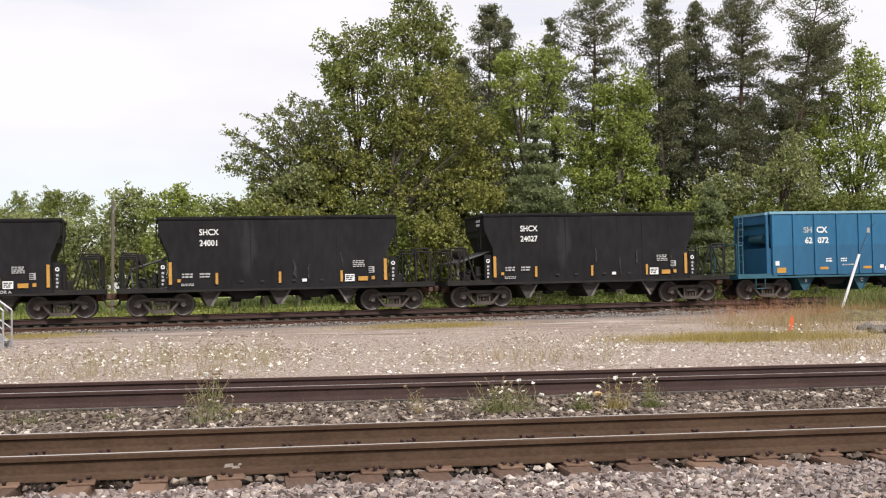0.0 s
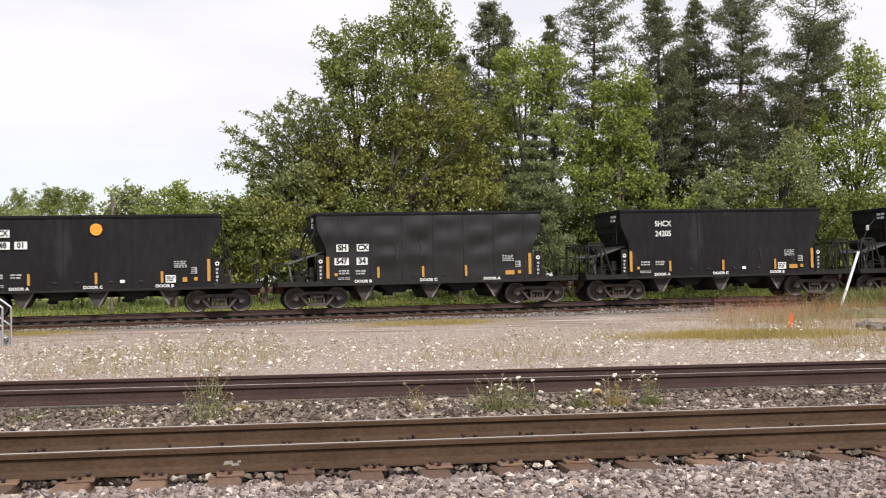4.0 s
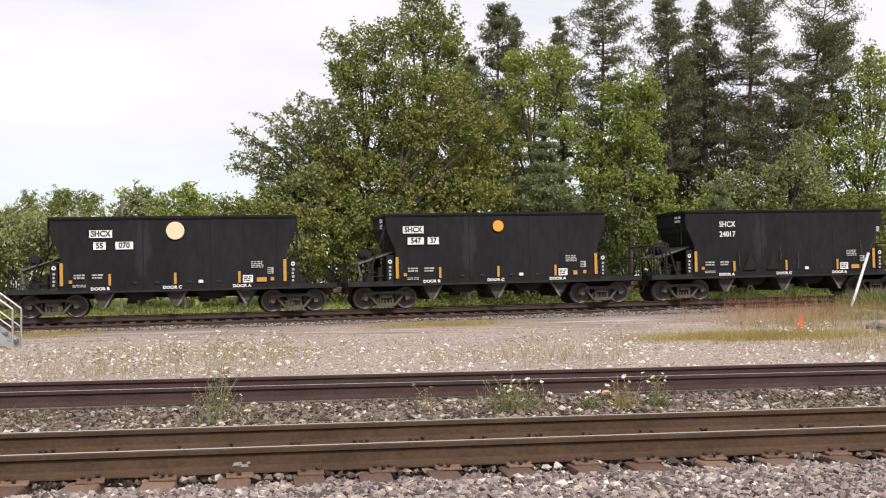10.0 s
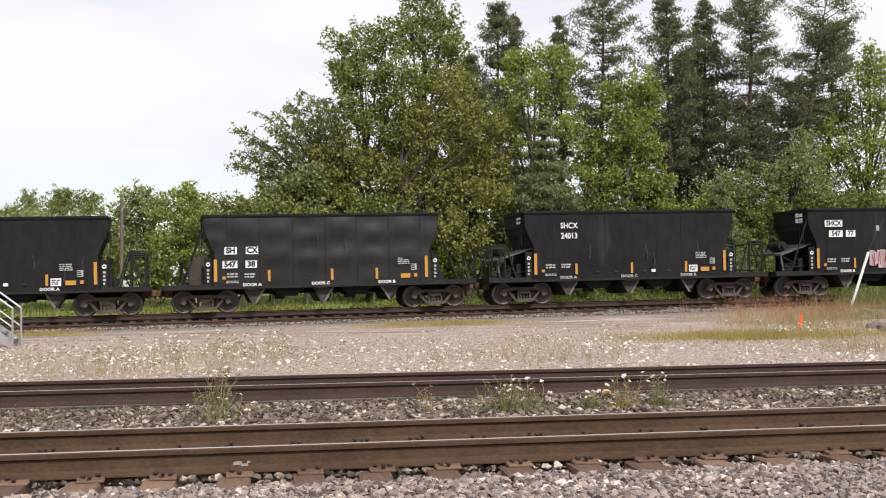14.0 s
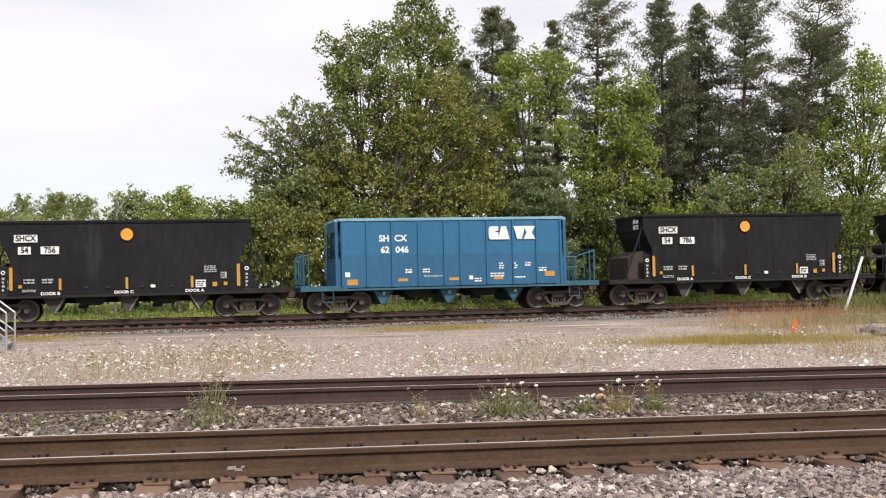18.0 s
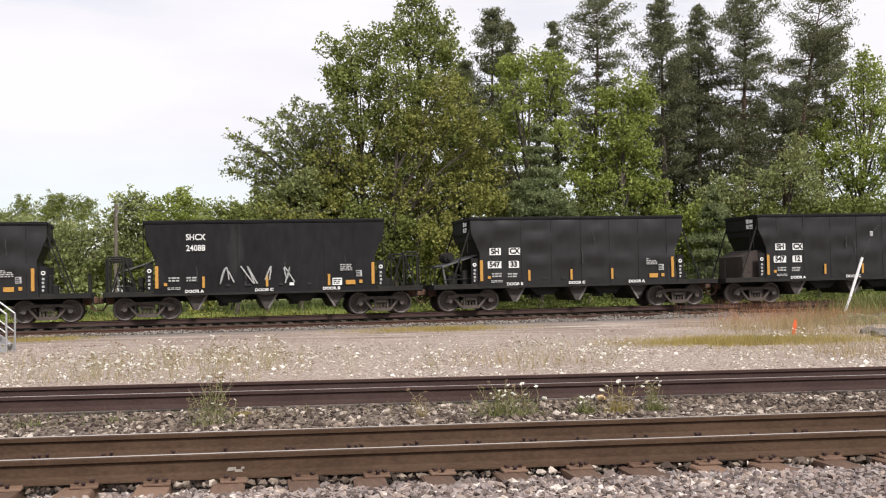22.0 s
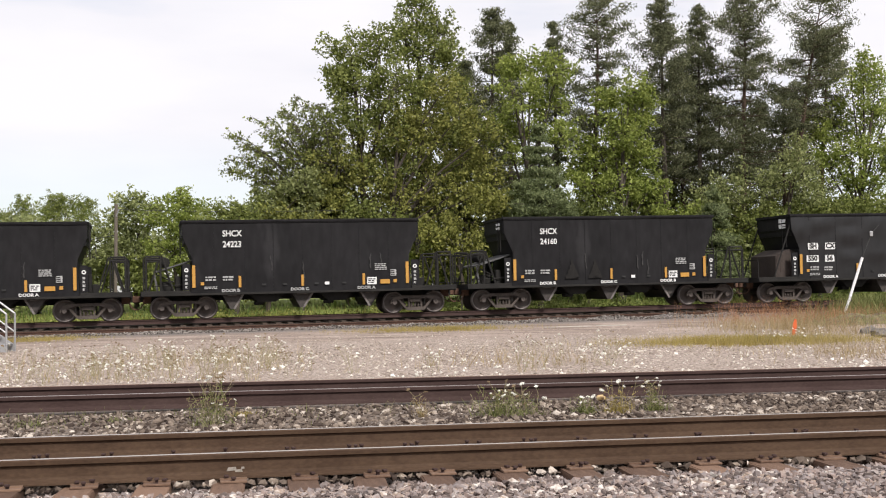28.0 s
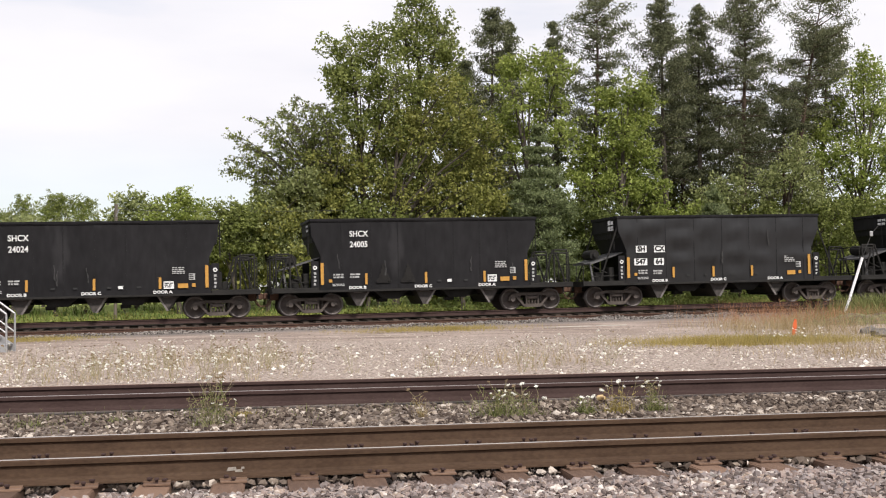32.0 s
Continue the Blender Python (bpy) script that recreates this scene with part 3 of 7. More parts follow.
# ---- the train ----
PITCH = 13.476
SLACK = {28: -0.10, 2: 0.07, 5: -0.07, 6: 0.09, 8: -0.14, 9: -0.09, 18: 0.07, 20: 0.06, 21: 0.07, 29: 0.10, 31: 0.12, 33: -0.08, 34: -0.06}
ORDER = (("24", "", "BCA"), ("24", "24001", ""), ("24", "24027", ""), ("blue", "62 072", ""), ("54", "547 89", "BCA"), ("dot", "548 01", "ACB"), ("54", "547 34", "BCA"),
         ("24", "24205", "ACB"), ("24", "24091", "BCA"), ("54", "550 63", "BCA"), ("24", "24122", "A"), ("24", "24110", "BCB"), ("cream", "55 070", "BCA"), ("dot", "547 37", "BCA"),
         ("24", "24017", "ACA"), ("24", "24015", "BCA"), ("24", "24155", "BCA"), ("54", "547 38", "ACB"), ("24", "24013", "ACB"), ("dot", "547 77", "BCA"), ("24", "24220", "BCA"),
         ("dot", "54 756", "BCA"), ("blue", "62 046", ""), ("dot", "54 786", "ACB"), ("24", "24129", "BCB"), ("54", "547 90", "BCA"), ("24", "24088", "ACB"), ("54", "547 33", "BCA"),
         ("54", "547 12", "ACB"), ("24", "24142", "BCA"), ("blue", "62 020", ""), ("24", "24041", "BCA"), ("24", "24204", "BCA"), ("24", "24223", "BCA"), ("24", "24160", "BCB"),
         ("54", "550 56", "ACB"), ("24", "24182", "BCA"), ("24", "24024", "BCA"), ("24", "24005", "BCA"), ("54", "547 64", "BCA"), ("24", "", "BCA"))


def train_at(t):
    """How far the train has gone along its track, in metres."""
    q = t / 32
    return -20.40 + q * (-489.1537 + q * (6.9285 + q * (-20.2236 + q * (-7.4857 + q * (39.249 - 21.9113 * q)))))


def car_pose(k, t):
    return Matrix.Translation(Vector((0, Y3, Z3)) + N3 * GAUGE / 2 + D3 * (train_at(t) + PITCH * k + SLACK.get(k, 0))) @ pose(0, 0, 0, 0, -math.degrees(math.atan(CLIMB)), math.degrees(TH3))


CACHE = {}


def cached(key, make):
    if key not in CACHE:
        CACHE[key] = make()
    return CACHE[key]


def box_mesh(name, mat, *boxes, bevel=0.0):
    bm = bmesh.new()
    for b in boxes:
        box(bm, *b, bevel=bevel)
    return mesh_of(name, bm, mat)


def tube_mesh(name, mat, runs, r=0.02, sides=6):
    bm = bmesh.new()
    for p, q in runs:
        tube(bm, p, q, r, sides=sides)
    return mesh_of(name, bm, mat)


def letters(text, height, mat, wide=1.0, bold=0.0):
    """Writing as a thin mesh that faces the near side, centred on its place."""
    def make():
        cu = bpy.data.curves.new("letters", "FONT")
        cu.body, cu.size, cu.align_x, cu.align_y = text, height / 0.70, "CENTER", "CENTER"
        cu.extrude, cu.offset, cu.resolution_u = 0.003, bold, 3
        ob = bpy.data.objects.new("letters", cu)
        me = bpy.data.meshes.new_from_object(ob)
        bpy.data.objects.remove(ob)
        bpy.data.curves.remove(cu)
        me.transform(pose(0, 0, 0, 90, 0, 0) @ Matrix.Diagonal((wide, 1, 1, 1)))
        me.materials.clear()
        me.materials.append(mat)
        return me
    return cached(("letters", text, height, mat.name, wide, bold), make)


def plate(w, h, mat, thick=0.006):
    return cached(("plate", w, h, mat.name), lambda: box_mesh("placard", mat, (-w / 2, w / 2, -thick, 0, -h / 2, h / 2)))


def bars(rows, w, h, mat, seed):
    """Lines of writing too small to read, as plain bars."""
    def make():
        rng = random.Random(seed)
        bm = bmesh.new()
        for i in range(rows):
            x, z = -w / 2, h / 2 - (i + 0.5) * h / rows
            while x < w / 2 - 0.04:
                d = min(rng.uniform(0.06, 0.2), w / 2 - x)
                box(bm, x, x + d, -0.004, 0, z - h / rows * 0.30, z + h / rows * 0.30)
                x += d + 0.035
        return mesh_of("stencil_text", bm, mat)
    return cached(("bars", rows, w, h, mat.name, seed), make)


def disc(r, mat):
    def make():
        bm = bmesh.new()
        tube(bm, (0, 0, 0), (0, -0.005, 0), r, sides=28)
        return mesh_of("disc", bm, mat)
    return cached(("disc", r, mat.name), make)


def ring(r, mat):
    def make():
        bm = bmesh.new()
        k = 16
        a = [bm.verts.new((r * math.cos(6.2832 * i / k), -0.004, r * math.sin(6.2832 * i / k))) for i in range(k)]
        b = [bm.verts.new((r * 0.5 * math.cos(6.2832 * i / k), -0.004, r * 0.5 * math.sin(6.2832 * i / k))) for i in range(k)]
        for i in range(k):
            bm.faces.new((a[i], b[i], b[(i + 1) % k], a[(i + 1) % k]))
        return mesh_of("ring", bm, mat)
    return cached(("ring", r, mat.name), make)


def scrawl(seed, w, h, count, mat, thick=0.03):
    """Looping spray-painted strokes, with no readable letters."""
    rng = random.Random(seed)
    bm = bmesh.new()
    for i in range(count):
        x, d = -w / 2 + (i + 0.5) * w / count, w / count * 0.40
        knots = [Vector((x + rng.uniform(-d, d), 0, (h / 2) * (1 if j % 2 else -1) * rng.uniform(0.45, 1.0))) for j in range(rng.randint(3, 5))]
        knots = [knots[0]] + knots + [knots[-1]]
        pts = []
        for a, b, c, e in zip(knots, knots[1:], knots[2:], knots[3:]):
            for n in range(7):
                t = n / 7
                pts.append(0.5 * (2 * b + (c - a) * t + (2 * a - 5 * b + 4 * c - e) * t * t + (3 * b - a - 3 * c + e) * t ** 3))
        pts.append(knots[-1])
        for p, q in zip(pts, pts[1:]):
            if (q - p).length > 1e-4:
                side = Vector((-(q - p).z, 0, (q - p).x)).normalized() * thick / 2
                bm.faces.new([bm.verts.new(c + Vector((0, -0.004, 0))) for c in (p - side, q - side, q + side, p + side)])
    return mesh_of("spray_mark", bm, mat)


def scrape_mesh(v):
    """A thin uneven scrape that runs down the side."""
    rng = random.Random(v)
    bm = bmesh.new()
    z, x, pts = 0.0, 0.0, []
    for i in range(7):
        pts.append((x, z, rng.uniform(0.008, 0.028)))
        x, z = x + rng.uniform(-0.03, 0.03), z - rng.uniform(0.05, 0.16)
    for (x0, z0, w0), (x1, z1, w1) in zip(pts, pts[1:]):
        bm.faces.new([bm.verts.new(c) for c in ((x0 - w0, -0.004, z0), (x1 - w1, -0.004, z1), (x1 + w1, -0.004, z1), (x0 + w0, -0.004, z0))])
    return mesh_of("scrape_mark", bm, M_SCRAPE)


def stain_mesh(v):
    """A dusty tapering stain above a chute."""
    rng = random.Random(v + 50)
    bm = bmesh.new()
    n = 9
    left = [(-0.34 * (1 - i / n) ** 1.3 + rng.uniform(-0.03, 0.03), i / n * 0.95) for i in range(n)]
    right = [(0.34 * (1 - i / n) ** 1.3 + rng.uniform(-0.03, 0.03), i / n * 0.95) for i in range(n)]
    for i in range(n - 1):
        bm.faces.new([bm.verts.new((x, -0.003, z)) for x, z in (left[i], right[i], right[i + 1], left[i + 1])])
    return mesh_of("dust_stain", bm, M_STAIN)


def blotch_mesh(v, w, h):
    """An uneven patch of bare rust with a ragged edge."""
    rng = random.Random(v + 90)
    bm = bmesh.new()
    n = 18
    rim = [(w * math.cos(6.2832 * i / n) * rng.uniform(0.45, 1.1), h * math.sin(6.2832 * i / n) * rng.uniform(0.45, 1.1)) for i in range(n)]
    mid = bm.verts.new((0, -0.004, 0))
    vs = [bm.verts.new((x, -0.004, z)) for x, z in rim]
    for i in range(n):
        bm.faces.new((mid, vs[i], vs[(i + 1) % n]))
    return mesh_of("rust_patch", bm, M_RUST_DULL)


# wheels and trucks
def wheelset_mesh():
    bm = bmesh.new()
    k = 26
    for sgn in (-1, 1):
        prof = [(0.10, 0.86), (0.115, 0.84), (0.15, 0.815), (0.30, 0.775), (0.385, 0.785), (0.40, 0.825), (0.452, 0.825), (0.457, 0.80), (0.462, 0.725), (0.487, 0.71), (0.487, 0.69), (0.40, 0.68), (0.15, 0.70), (0.09, 0.68)]
        rings = [[bm.verts.new((r * math.sin(2 * math.pi * i / k), sgn * y, r * math.cos(2 * math.pi * i / k))) for i in range(k)] for r, y in prof]
        for j in range(len(prof) - 1):
            for i in range(k):
                f = bm.faces.new((rings[j][i], rings[j][(i + 1) % k], rings[j + 1][(i + 1) % k], rings[j + 1][i]))
                f.material_index = 1 if 5 <= j <= 8 else 0
                f.smooth = True
    tube(bm, (0, -1.02, 0), (0, 1.02, 0), 0.08, sides=12)
    for sgn in (-1, 1):
        for a in range(3):
            c, s = 0.065 * math.cos(a * 2.0944), 0.065 * math.sin(a * 2.0944)
            tube(bm, (c, sgn * 1.14, s), (c, sgn * 1.165, s), 0.016, sides=6)
        tube(bm, (0, sgn * 1.0, 0), (0, sgn * 1.145, 0), 0.105, 0.10, sides=14)
    bmesh.ops.recalc_face_normals(bm, faces=bm.faces)
    return mesh_of("wheelset", bm, M_WHEEL, M_RIM)


M_RIM = surface("dusty_wheel_rim", (0.14, 0.12, 0.115), (0.24, 0.215, 0.205), 0.3, 0.55, 0.3)


def side_frame_mesh():
    bm = bmesh.new()
    y0, y1 = -1.12, -0.93
    prism(bm, [(-1.02, 0.56), (-0.98, 0.66), (-0.60, 0.74), (0.60, 0.74), (0.98, 0.66), (1.02, 0.56), (0.72, 0.56), (0.50, 0.62), (-0.50, 0.62), (-0.72, 0.56)], y0, y1)
    for s in (-1, 1):
        prism(bm, [(s * 0.76, 0.56), (s * 0.64, 0.56), (s * 0.30, 0.16), (s * 0.42, 0.16)], y0, y1)
        prism(bm, [(s * 1.06, 0.58), (s * 1.06, 0.40), (s * 1.01, 0.40), (s * 1.0, 0.58)], y0, y1)
        prism(bm, [(s * 0.30, 0.63), (s * 0.23, 0.63), (s * 0.23, 0.24), (s * 0.30, 0.24)], y0 + 0.02, y1)
        box(bm, *sorted((s * 0.76, s * 1.02)), y0 + 0.015, y1, 0.50, 0.60)
    prism(bm, [(-0.44, 0.16), (-0.36, 0.25), (0.36, 0.25), (0.44, 0.16), (0.34, 0.11), (-0.34, 0.11)], y0 - 0.02, y1)
    box(bm, -0.23, 0.23, y0 - 0.03, y1 + 0.3, 0.46, 0.60, 0.02)
    return mesh_of("side_frame", bm, M_TRUCK)


def spring_mesh():
    bm = bmesh.new()
    k, prof = 10, []
    for i in range(6):
        prof += [(0.040, 0.245 + i * 0.036), (0.058, 0.263 + i * 0.036)]
    rings = [[bm.verts.new((r * math.cos(6.2832 * j / k), -1.03 + r * math.sin(6.2832 * j / k), z)) for j in range(k)] for r, z in prof]
    for p, q in zip(rings, rings[1:]):
        for j in range(k):
            bm.faces.new((p[j], p[(j + 1) % k], q[(j + 1) % k], q[j]))
    return mesh_of("spring", bm, M_TRUCK)


def bolster_mesh():
    bm = bmesh.new()
    box(bm, -0.2, 0.2, -0.92, 0.92, 0.48, 0.72, 0.03)
    tube(bm, (0, 0, 0.7), (0, 0, 0.80), 0.2, sides=16)
    for s in (-1, 1):
        box(bm, *sorted((s * 0.36, s * 0.42)), -0.85, 0.85, 0.30, 0.42)
    return mesh_of("truck", bm, M_TRUCK)


def profile_black(z):
    """Half the length of the hopper's side at a height."""
    return float(np.interp(z, [1.04, 2.42, 3.32, 3.95], [4.55, 4.45, 4.84, 4.86]))


def side_sheet(mat, ribs, bulge, seed, flip):
    """The side plate of a hopper, dented between its ribs."""
    nx, nz = 52, 15
    verts, faces = [], []
    zs = np.linspace(1.04, 3.93, nz)
    for z in zs:
        w = profile_black(z)
        for x in np.linspace(-w, w, nx):
            i = int(np.searchsorted(ribs, x))
            a, b = (ribs[i - 1] if i else -4.9), (ribs[i] if i < len(ribs) else 4.9)
            s = math.sin(math.pi * np.clip((x - a) / (b - a), 0, 1)) ** 0.7
            lift = bulge * (noise.noise(Vector((x * 0.85 + seed * 7.3, z * 1.15, seed))) * 1.6 + 0.7 * noise.noise(Vector((x * 2.1, z * 2.3 + seed * 3.1, 5.0))))
            if bulge > 0.05:
                # plates pushed out by the load: one or two soft cushions between each pair of ribs
                beat = 0.5 + 0.5 * math.sin(z * (5.6 + 0.9 * math.sin(i * 2.3 + seed)) + i * 2.1 + seed)
                calm = 0.30 if z < 1.9 or (x < -2.5 and z < 2.85) else 1.0
                lift = calm * 0.085 * math.tanh((0.075 * beat + 0.55 * lift) / 0.085)
            lift = max(-0.03, lift)
            edge = min(1, (z - 1.04) * 4, (3.93 - z) * 4)
            verts.append((x, (-1.6 - s * lift * edge) * flip, z))
    for j in range(nz - 1):
        for i in range(nx - 1):
            f = (j * nx + i, j * nx + i + 1, (j + 1) * nx + i + 1, (j + 1) * nx + i)
            faces.append(f if flip > 0 else f[::-1])
    me = raw_mesh("side_sheet", verts, faces, mat)
    me.polygons.foreach_set("use_smooth", [True] * len(faces))
    return me


def black_shell():
    bm = bmesh.new()
    out = [(-4.85, 3.93), (-4.85, 3.32), (-4.44, 2.42), (-4.54, 1.04), (4.54, 1.04), (4.44, 2.42), (4.85, 3.32), (4.85, 3.93)]
    prism(bm, out, -1.56, 1.56)
    bm.normal_update()
    tops = [f for f in bm.faces if f.normal.z > 0.9 and f.calc_center_median().z > 3.8]
    bmesh.ops.inset_region(bm, faces=tops, thickness=0.08)
    for f in tops:
        bmesh.ops.translate(bm, vec=(0, 0, -0.9), verts=f.verts)
    return mesh_of("hopper_body", bm, M_STEEL_BLACK)


def chute_mesh(lean, mat, edge):
    """A discharge chute: a wedge with a pale worn edge on one side."""
    bm = bmesh.new()
    prism(bm, [(-0.46, 1.02), (0.48, 1.02), (0.10 * lean, 0.38), (-0.06 * lean - 0.04, 0.36)], -1.30, 1.30)
    prism(bm, [(0.41 * lean, 1.02), (0.50 * lean, 1.02), (0.08 * lean, 0.35), (0.0, 0.37)], -1.325, -1.30, 1)
    prism(bm, [(-0.22, 0.94), (0.16, 0.94), (0.16, 0.91), (-0.22, 0.91)], -1.318, -1.30, 1)
    return mesh_of("chute", bm, mat, edge)


def belly_mesh():
    bm = bmesh.new()
    for c in (-1.45, 1.45):
        prism(bm, [(c - 0.95, 1.15), (c + 0.95, 1.15), (c + 0.35, 0.62), (c - 0.35, 0.62)], -1.15, 1.15)
        box(bm, c - 0.5, c - 0.1, -0.9, -0.5, 0.50, 0.66, 0.03)
    box(bm, -6.55, 6.55, -0.25, 0.25, 0.72, 1.08)
    tube(bm, (-3.6, -0.55, 0.78), (3.6, -0.55, 0.72), 0.03)
    return mesh_of("underframe", bm, M_STEEL_DARK)


def sill_mesh(mat, x=6.5):
    bm = bmesh.new()
    for s in (-1, 1):
        box(bm, -x, x, *sorted((s * 1.62, s * 1.50)), 0.95, 1.04, 0.008)
        for e in (-1, 1):
            box(bm, *sorted((e * x, e * 4.56)), *sorted((s * 1.615, s * 1.51)), 1.035, 1.16, 0.008)
    return mesh_of("side_sill", bm, mat)


def platform_mesh(s, mat):
    return box_mesh("end_platform", mat, (*sorted((s * 4.5, s * 6.5)), -1.49, 1.49, 1.09, 1.14), (*sorted((s * 6.42, s * 6.52)), -1.5, 1.5, 0.92, 1.14))


def railing(car, name, key, mat, runs, r, label):
    """A railing: the first bar is the part, the others hang under it."""
    first = None
    for i, run in enumerate(runs):
        me = cached((key, i), lambda: tube_mesh(name if not i else "post", mat, [run], r))
        if first is None:
            first = part(name, me, car, label)
        else:
            flat = abs(run[0][2] - run[1][2]) < 0.1
            part("bar" if flat else "post", me, first)


def railing_runs(s, y):
    """A tall narrow frame at the end of the platform, with a slanting stay towards the hopper."""
    a, b, h = s * 6.30, s * 5.72, 2.56
    return [((a, y, 1.14), (a, y, h)), ((b, y, 1.14), (b, y, h)), ((a, y, h), (b, y, h)), ((s * 5.66, y, h), (s * 5.22, y, 1.14)), ((a, y, 2.42), (b, y, 2.42)), ((s * 6.2, y, 1.16), (s * 5.80, y, 2.40))]


def end_rail_runs(s, h=2.45):
    runs = [((s * 6.4, -1.35, h), (s * 6.4, 1.35, h)), ((s * 6.4, -1.35, 1.25), (s * 6.4, 1.35, 1.25))]
    runs += [((s * 6.4, y, 1.14), (s * 6.4, y, h)) for y in (-1.35, 0.0, 1.35)]
    return runs


def coupler_mesh(s):
    bm = bmesh.new()
    box(bm, *sorted((s * 6.4, s * 6.72)), -0.09, 0.09, 0.74, 0.90, 0.02)
    box(bm, *sorted((s * 6.52, s * 6.74)), -0.17, 0.17, 0.70, 0.98, 0.04)
    box(bm, *sorted((s * 6.1, s * 6.45)), -0.28, 0.28, 0.66, 1.0, 0.03)
    for y in (-0.5, 0.45):
        pts = [Vector((s * 6.35, y, 0.82)), Vector((s * 6.5, y, 0.52)), Vector((s * 6.62, y, 0.42)), Vector((s * 6.73, y, 0.44))]
        for p, q in zip(pts, pts[1:]):
            tube(bm, p, q, 0.026, sides=6)
    return mesh_of("coupler", bm, M_RUST)


def gear_mesh(s):
    """The machinery under the overhanging end: a cylinder on brackets, valves and pipes."""
    bm = bmesh.new()
    tube(bm, (s * 5.55, -0.5, 2.33), (s * 5.55, 0.5, 2.33), 0.22, sides=16)
    tube(bm, (s * 5.55, -0.62, 2.33), (s * 5.55, -0.5, 2.33), 0.10, sides=12)
    box(bm, *sorted((s * 4.9, s * 5.15)), -1.2, -0.7, 1.14, 1.75, 0.03)
    box(bm, *sorted((s * 5.3, s * 5.7)), -0.9, -0.4, 1.14, 1.55, 0.03)
    tube(bm, (s * 5.2, -1.05, 1.5), (s * 5.9, -1.0, 1.85), 0.03, sides=6)
    tube(bm, (s * 4.7, -1.3, 1.4), (s * 6.0, -1.25, 1.35), 0.025, sides=6)
    return mesh_of("brake_gear", bm, M_STEEL_DARK)


def hood_mesh(s, mat):
    bm = bmesh.new()
    prism(bm, [(s * 4.45, 2.42), (s * 4.50, 2.36), (s * 6.0, 1.88), (s * 6.0, 1.95)], -1.15, 1.15)
    prism(bm, [(s * 5.95, 1.9), (s * 6.0, 1.9), (s * 5.9, 1.14), (s * 5.8, 1.14)], -1.10, -1.02)
    return mesh_of("slope_hood", bm, mat)


def house_mesh(s, mat):
    bm = bmesh.new()
    prism(bm, [(s * 4.45, 2.30), (s * 4.75, 2.42), (s * 5.45, 2.12), (s * 5.45, 1.14), (s * 4.55, 1.14)], -1.2, 1.2)
    box(bm, *sorted((s * 4.95, s * 5.2)), -1.215, -1.2, 1.4, 1.85)
    return mesh_of("end_housing", bm, mat)


M_HOOD_GREY = surface("scuffed_grey_steel", (0.05, 0.049, 0.05), (0.13, 0.127, 0.13), 0.5, 0.6)
M_HOUSE = surface("rusty_brown_housing", (0.022, 0.016, 0.014), (0.056, 0.040, 0.034), 0.6, 0.8, streak=(1, 1, 0.3))
M_CHUTE = surface("chute_steel", (0.018, 0.0155, 0.0145), (0.066, 0.055, 0.050), 0.18, 0.75)
M_CHUTE_EDGE = surface("scraped_chute_edge", (0.075, 0.066, 0.062), (0.23, 0.205, 0.195), 0.15, 0.6)
M_BLACK_INK = surface("black_stencil", (0.008, 0.008, 0.008), (0.02, 0.02, 0.02), 0.3, 0.7)

RIBS_24 = [-3.6, -2.35, -1.2, 0.0, 1.2, 2.35, 3.6]
RIBS_54 = [-3.95, -2.62, -1.27, 0.08, 1.40, 2.74, 4.08]
STRIPES_54 = {n: (-4.42, *inner, 4.32) for inner, ns in (((-1.58, 0.32, 2.18), ("547 89", "547 90", "547 12", "550 56")), ((-2.30, -0.39, 1.48), ("547 34", "550 63", "547 33", "547 64")), ((-2.26, 0.33, 2.20), ("547 38",))) for n in ns}
WHEELS = []


def running_gear(car, k):
    for s in (-1, 1):
        truck = part("truck", cached("bolster", bolster_mesh), car, "dusty cast steel truck", pose(s * 4.80, 0, 0))
        part("side_frame", cached("side_frame", side_frame_mesh), truck)
        part("side_frame", cached("side_frame", side_frame_mesh), truck, "", pose(0, 0, 0, 0, 0, 180))
        for x in (-0.14, 0.0, 0.14):
            part("spring", cached("springs", spring_mesh), truck, "", pose(x, 0, 0))
        for x in (-0.889, 0.889):
            WHEELS.append((part("wheelset", cached("wheelset", wheelset_mesh), truck, "wheels with bright rims", pose(x, 0, 0.457)), k, x, s))
        part("coupler", cached(("coupler", s), lambda: coupler_mesh(s)), car, "rusty coupler with air hose")


def stripes(car, xs, tall):
    for x in xs:
        h = 0.90 if abs(x) > 4 else 0.46
        z = 1.72 if abs(x) > 4 else 1.48
        part("reflector_strip", plate(0.125 if abs(x) > 4 else 0.10, h, M_YELLOW), car, "yellow reflective strip", pose(x, -1.662, z))


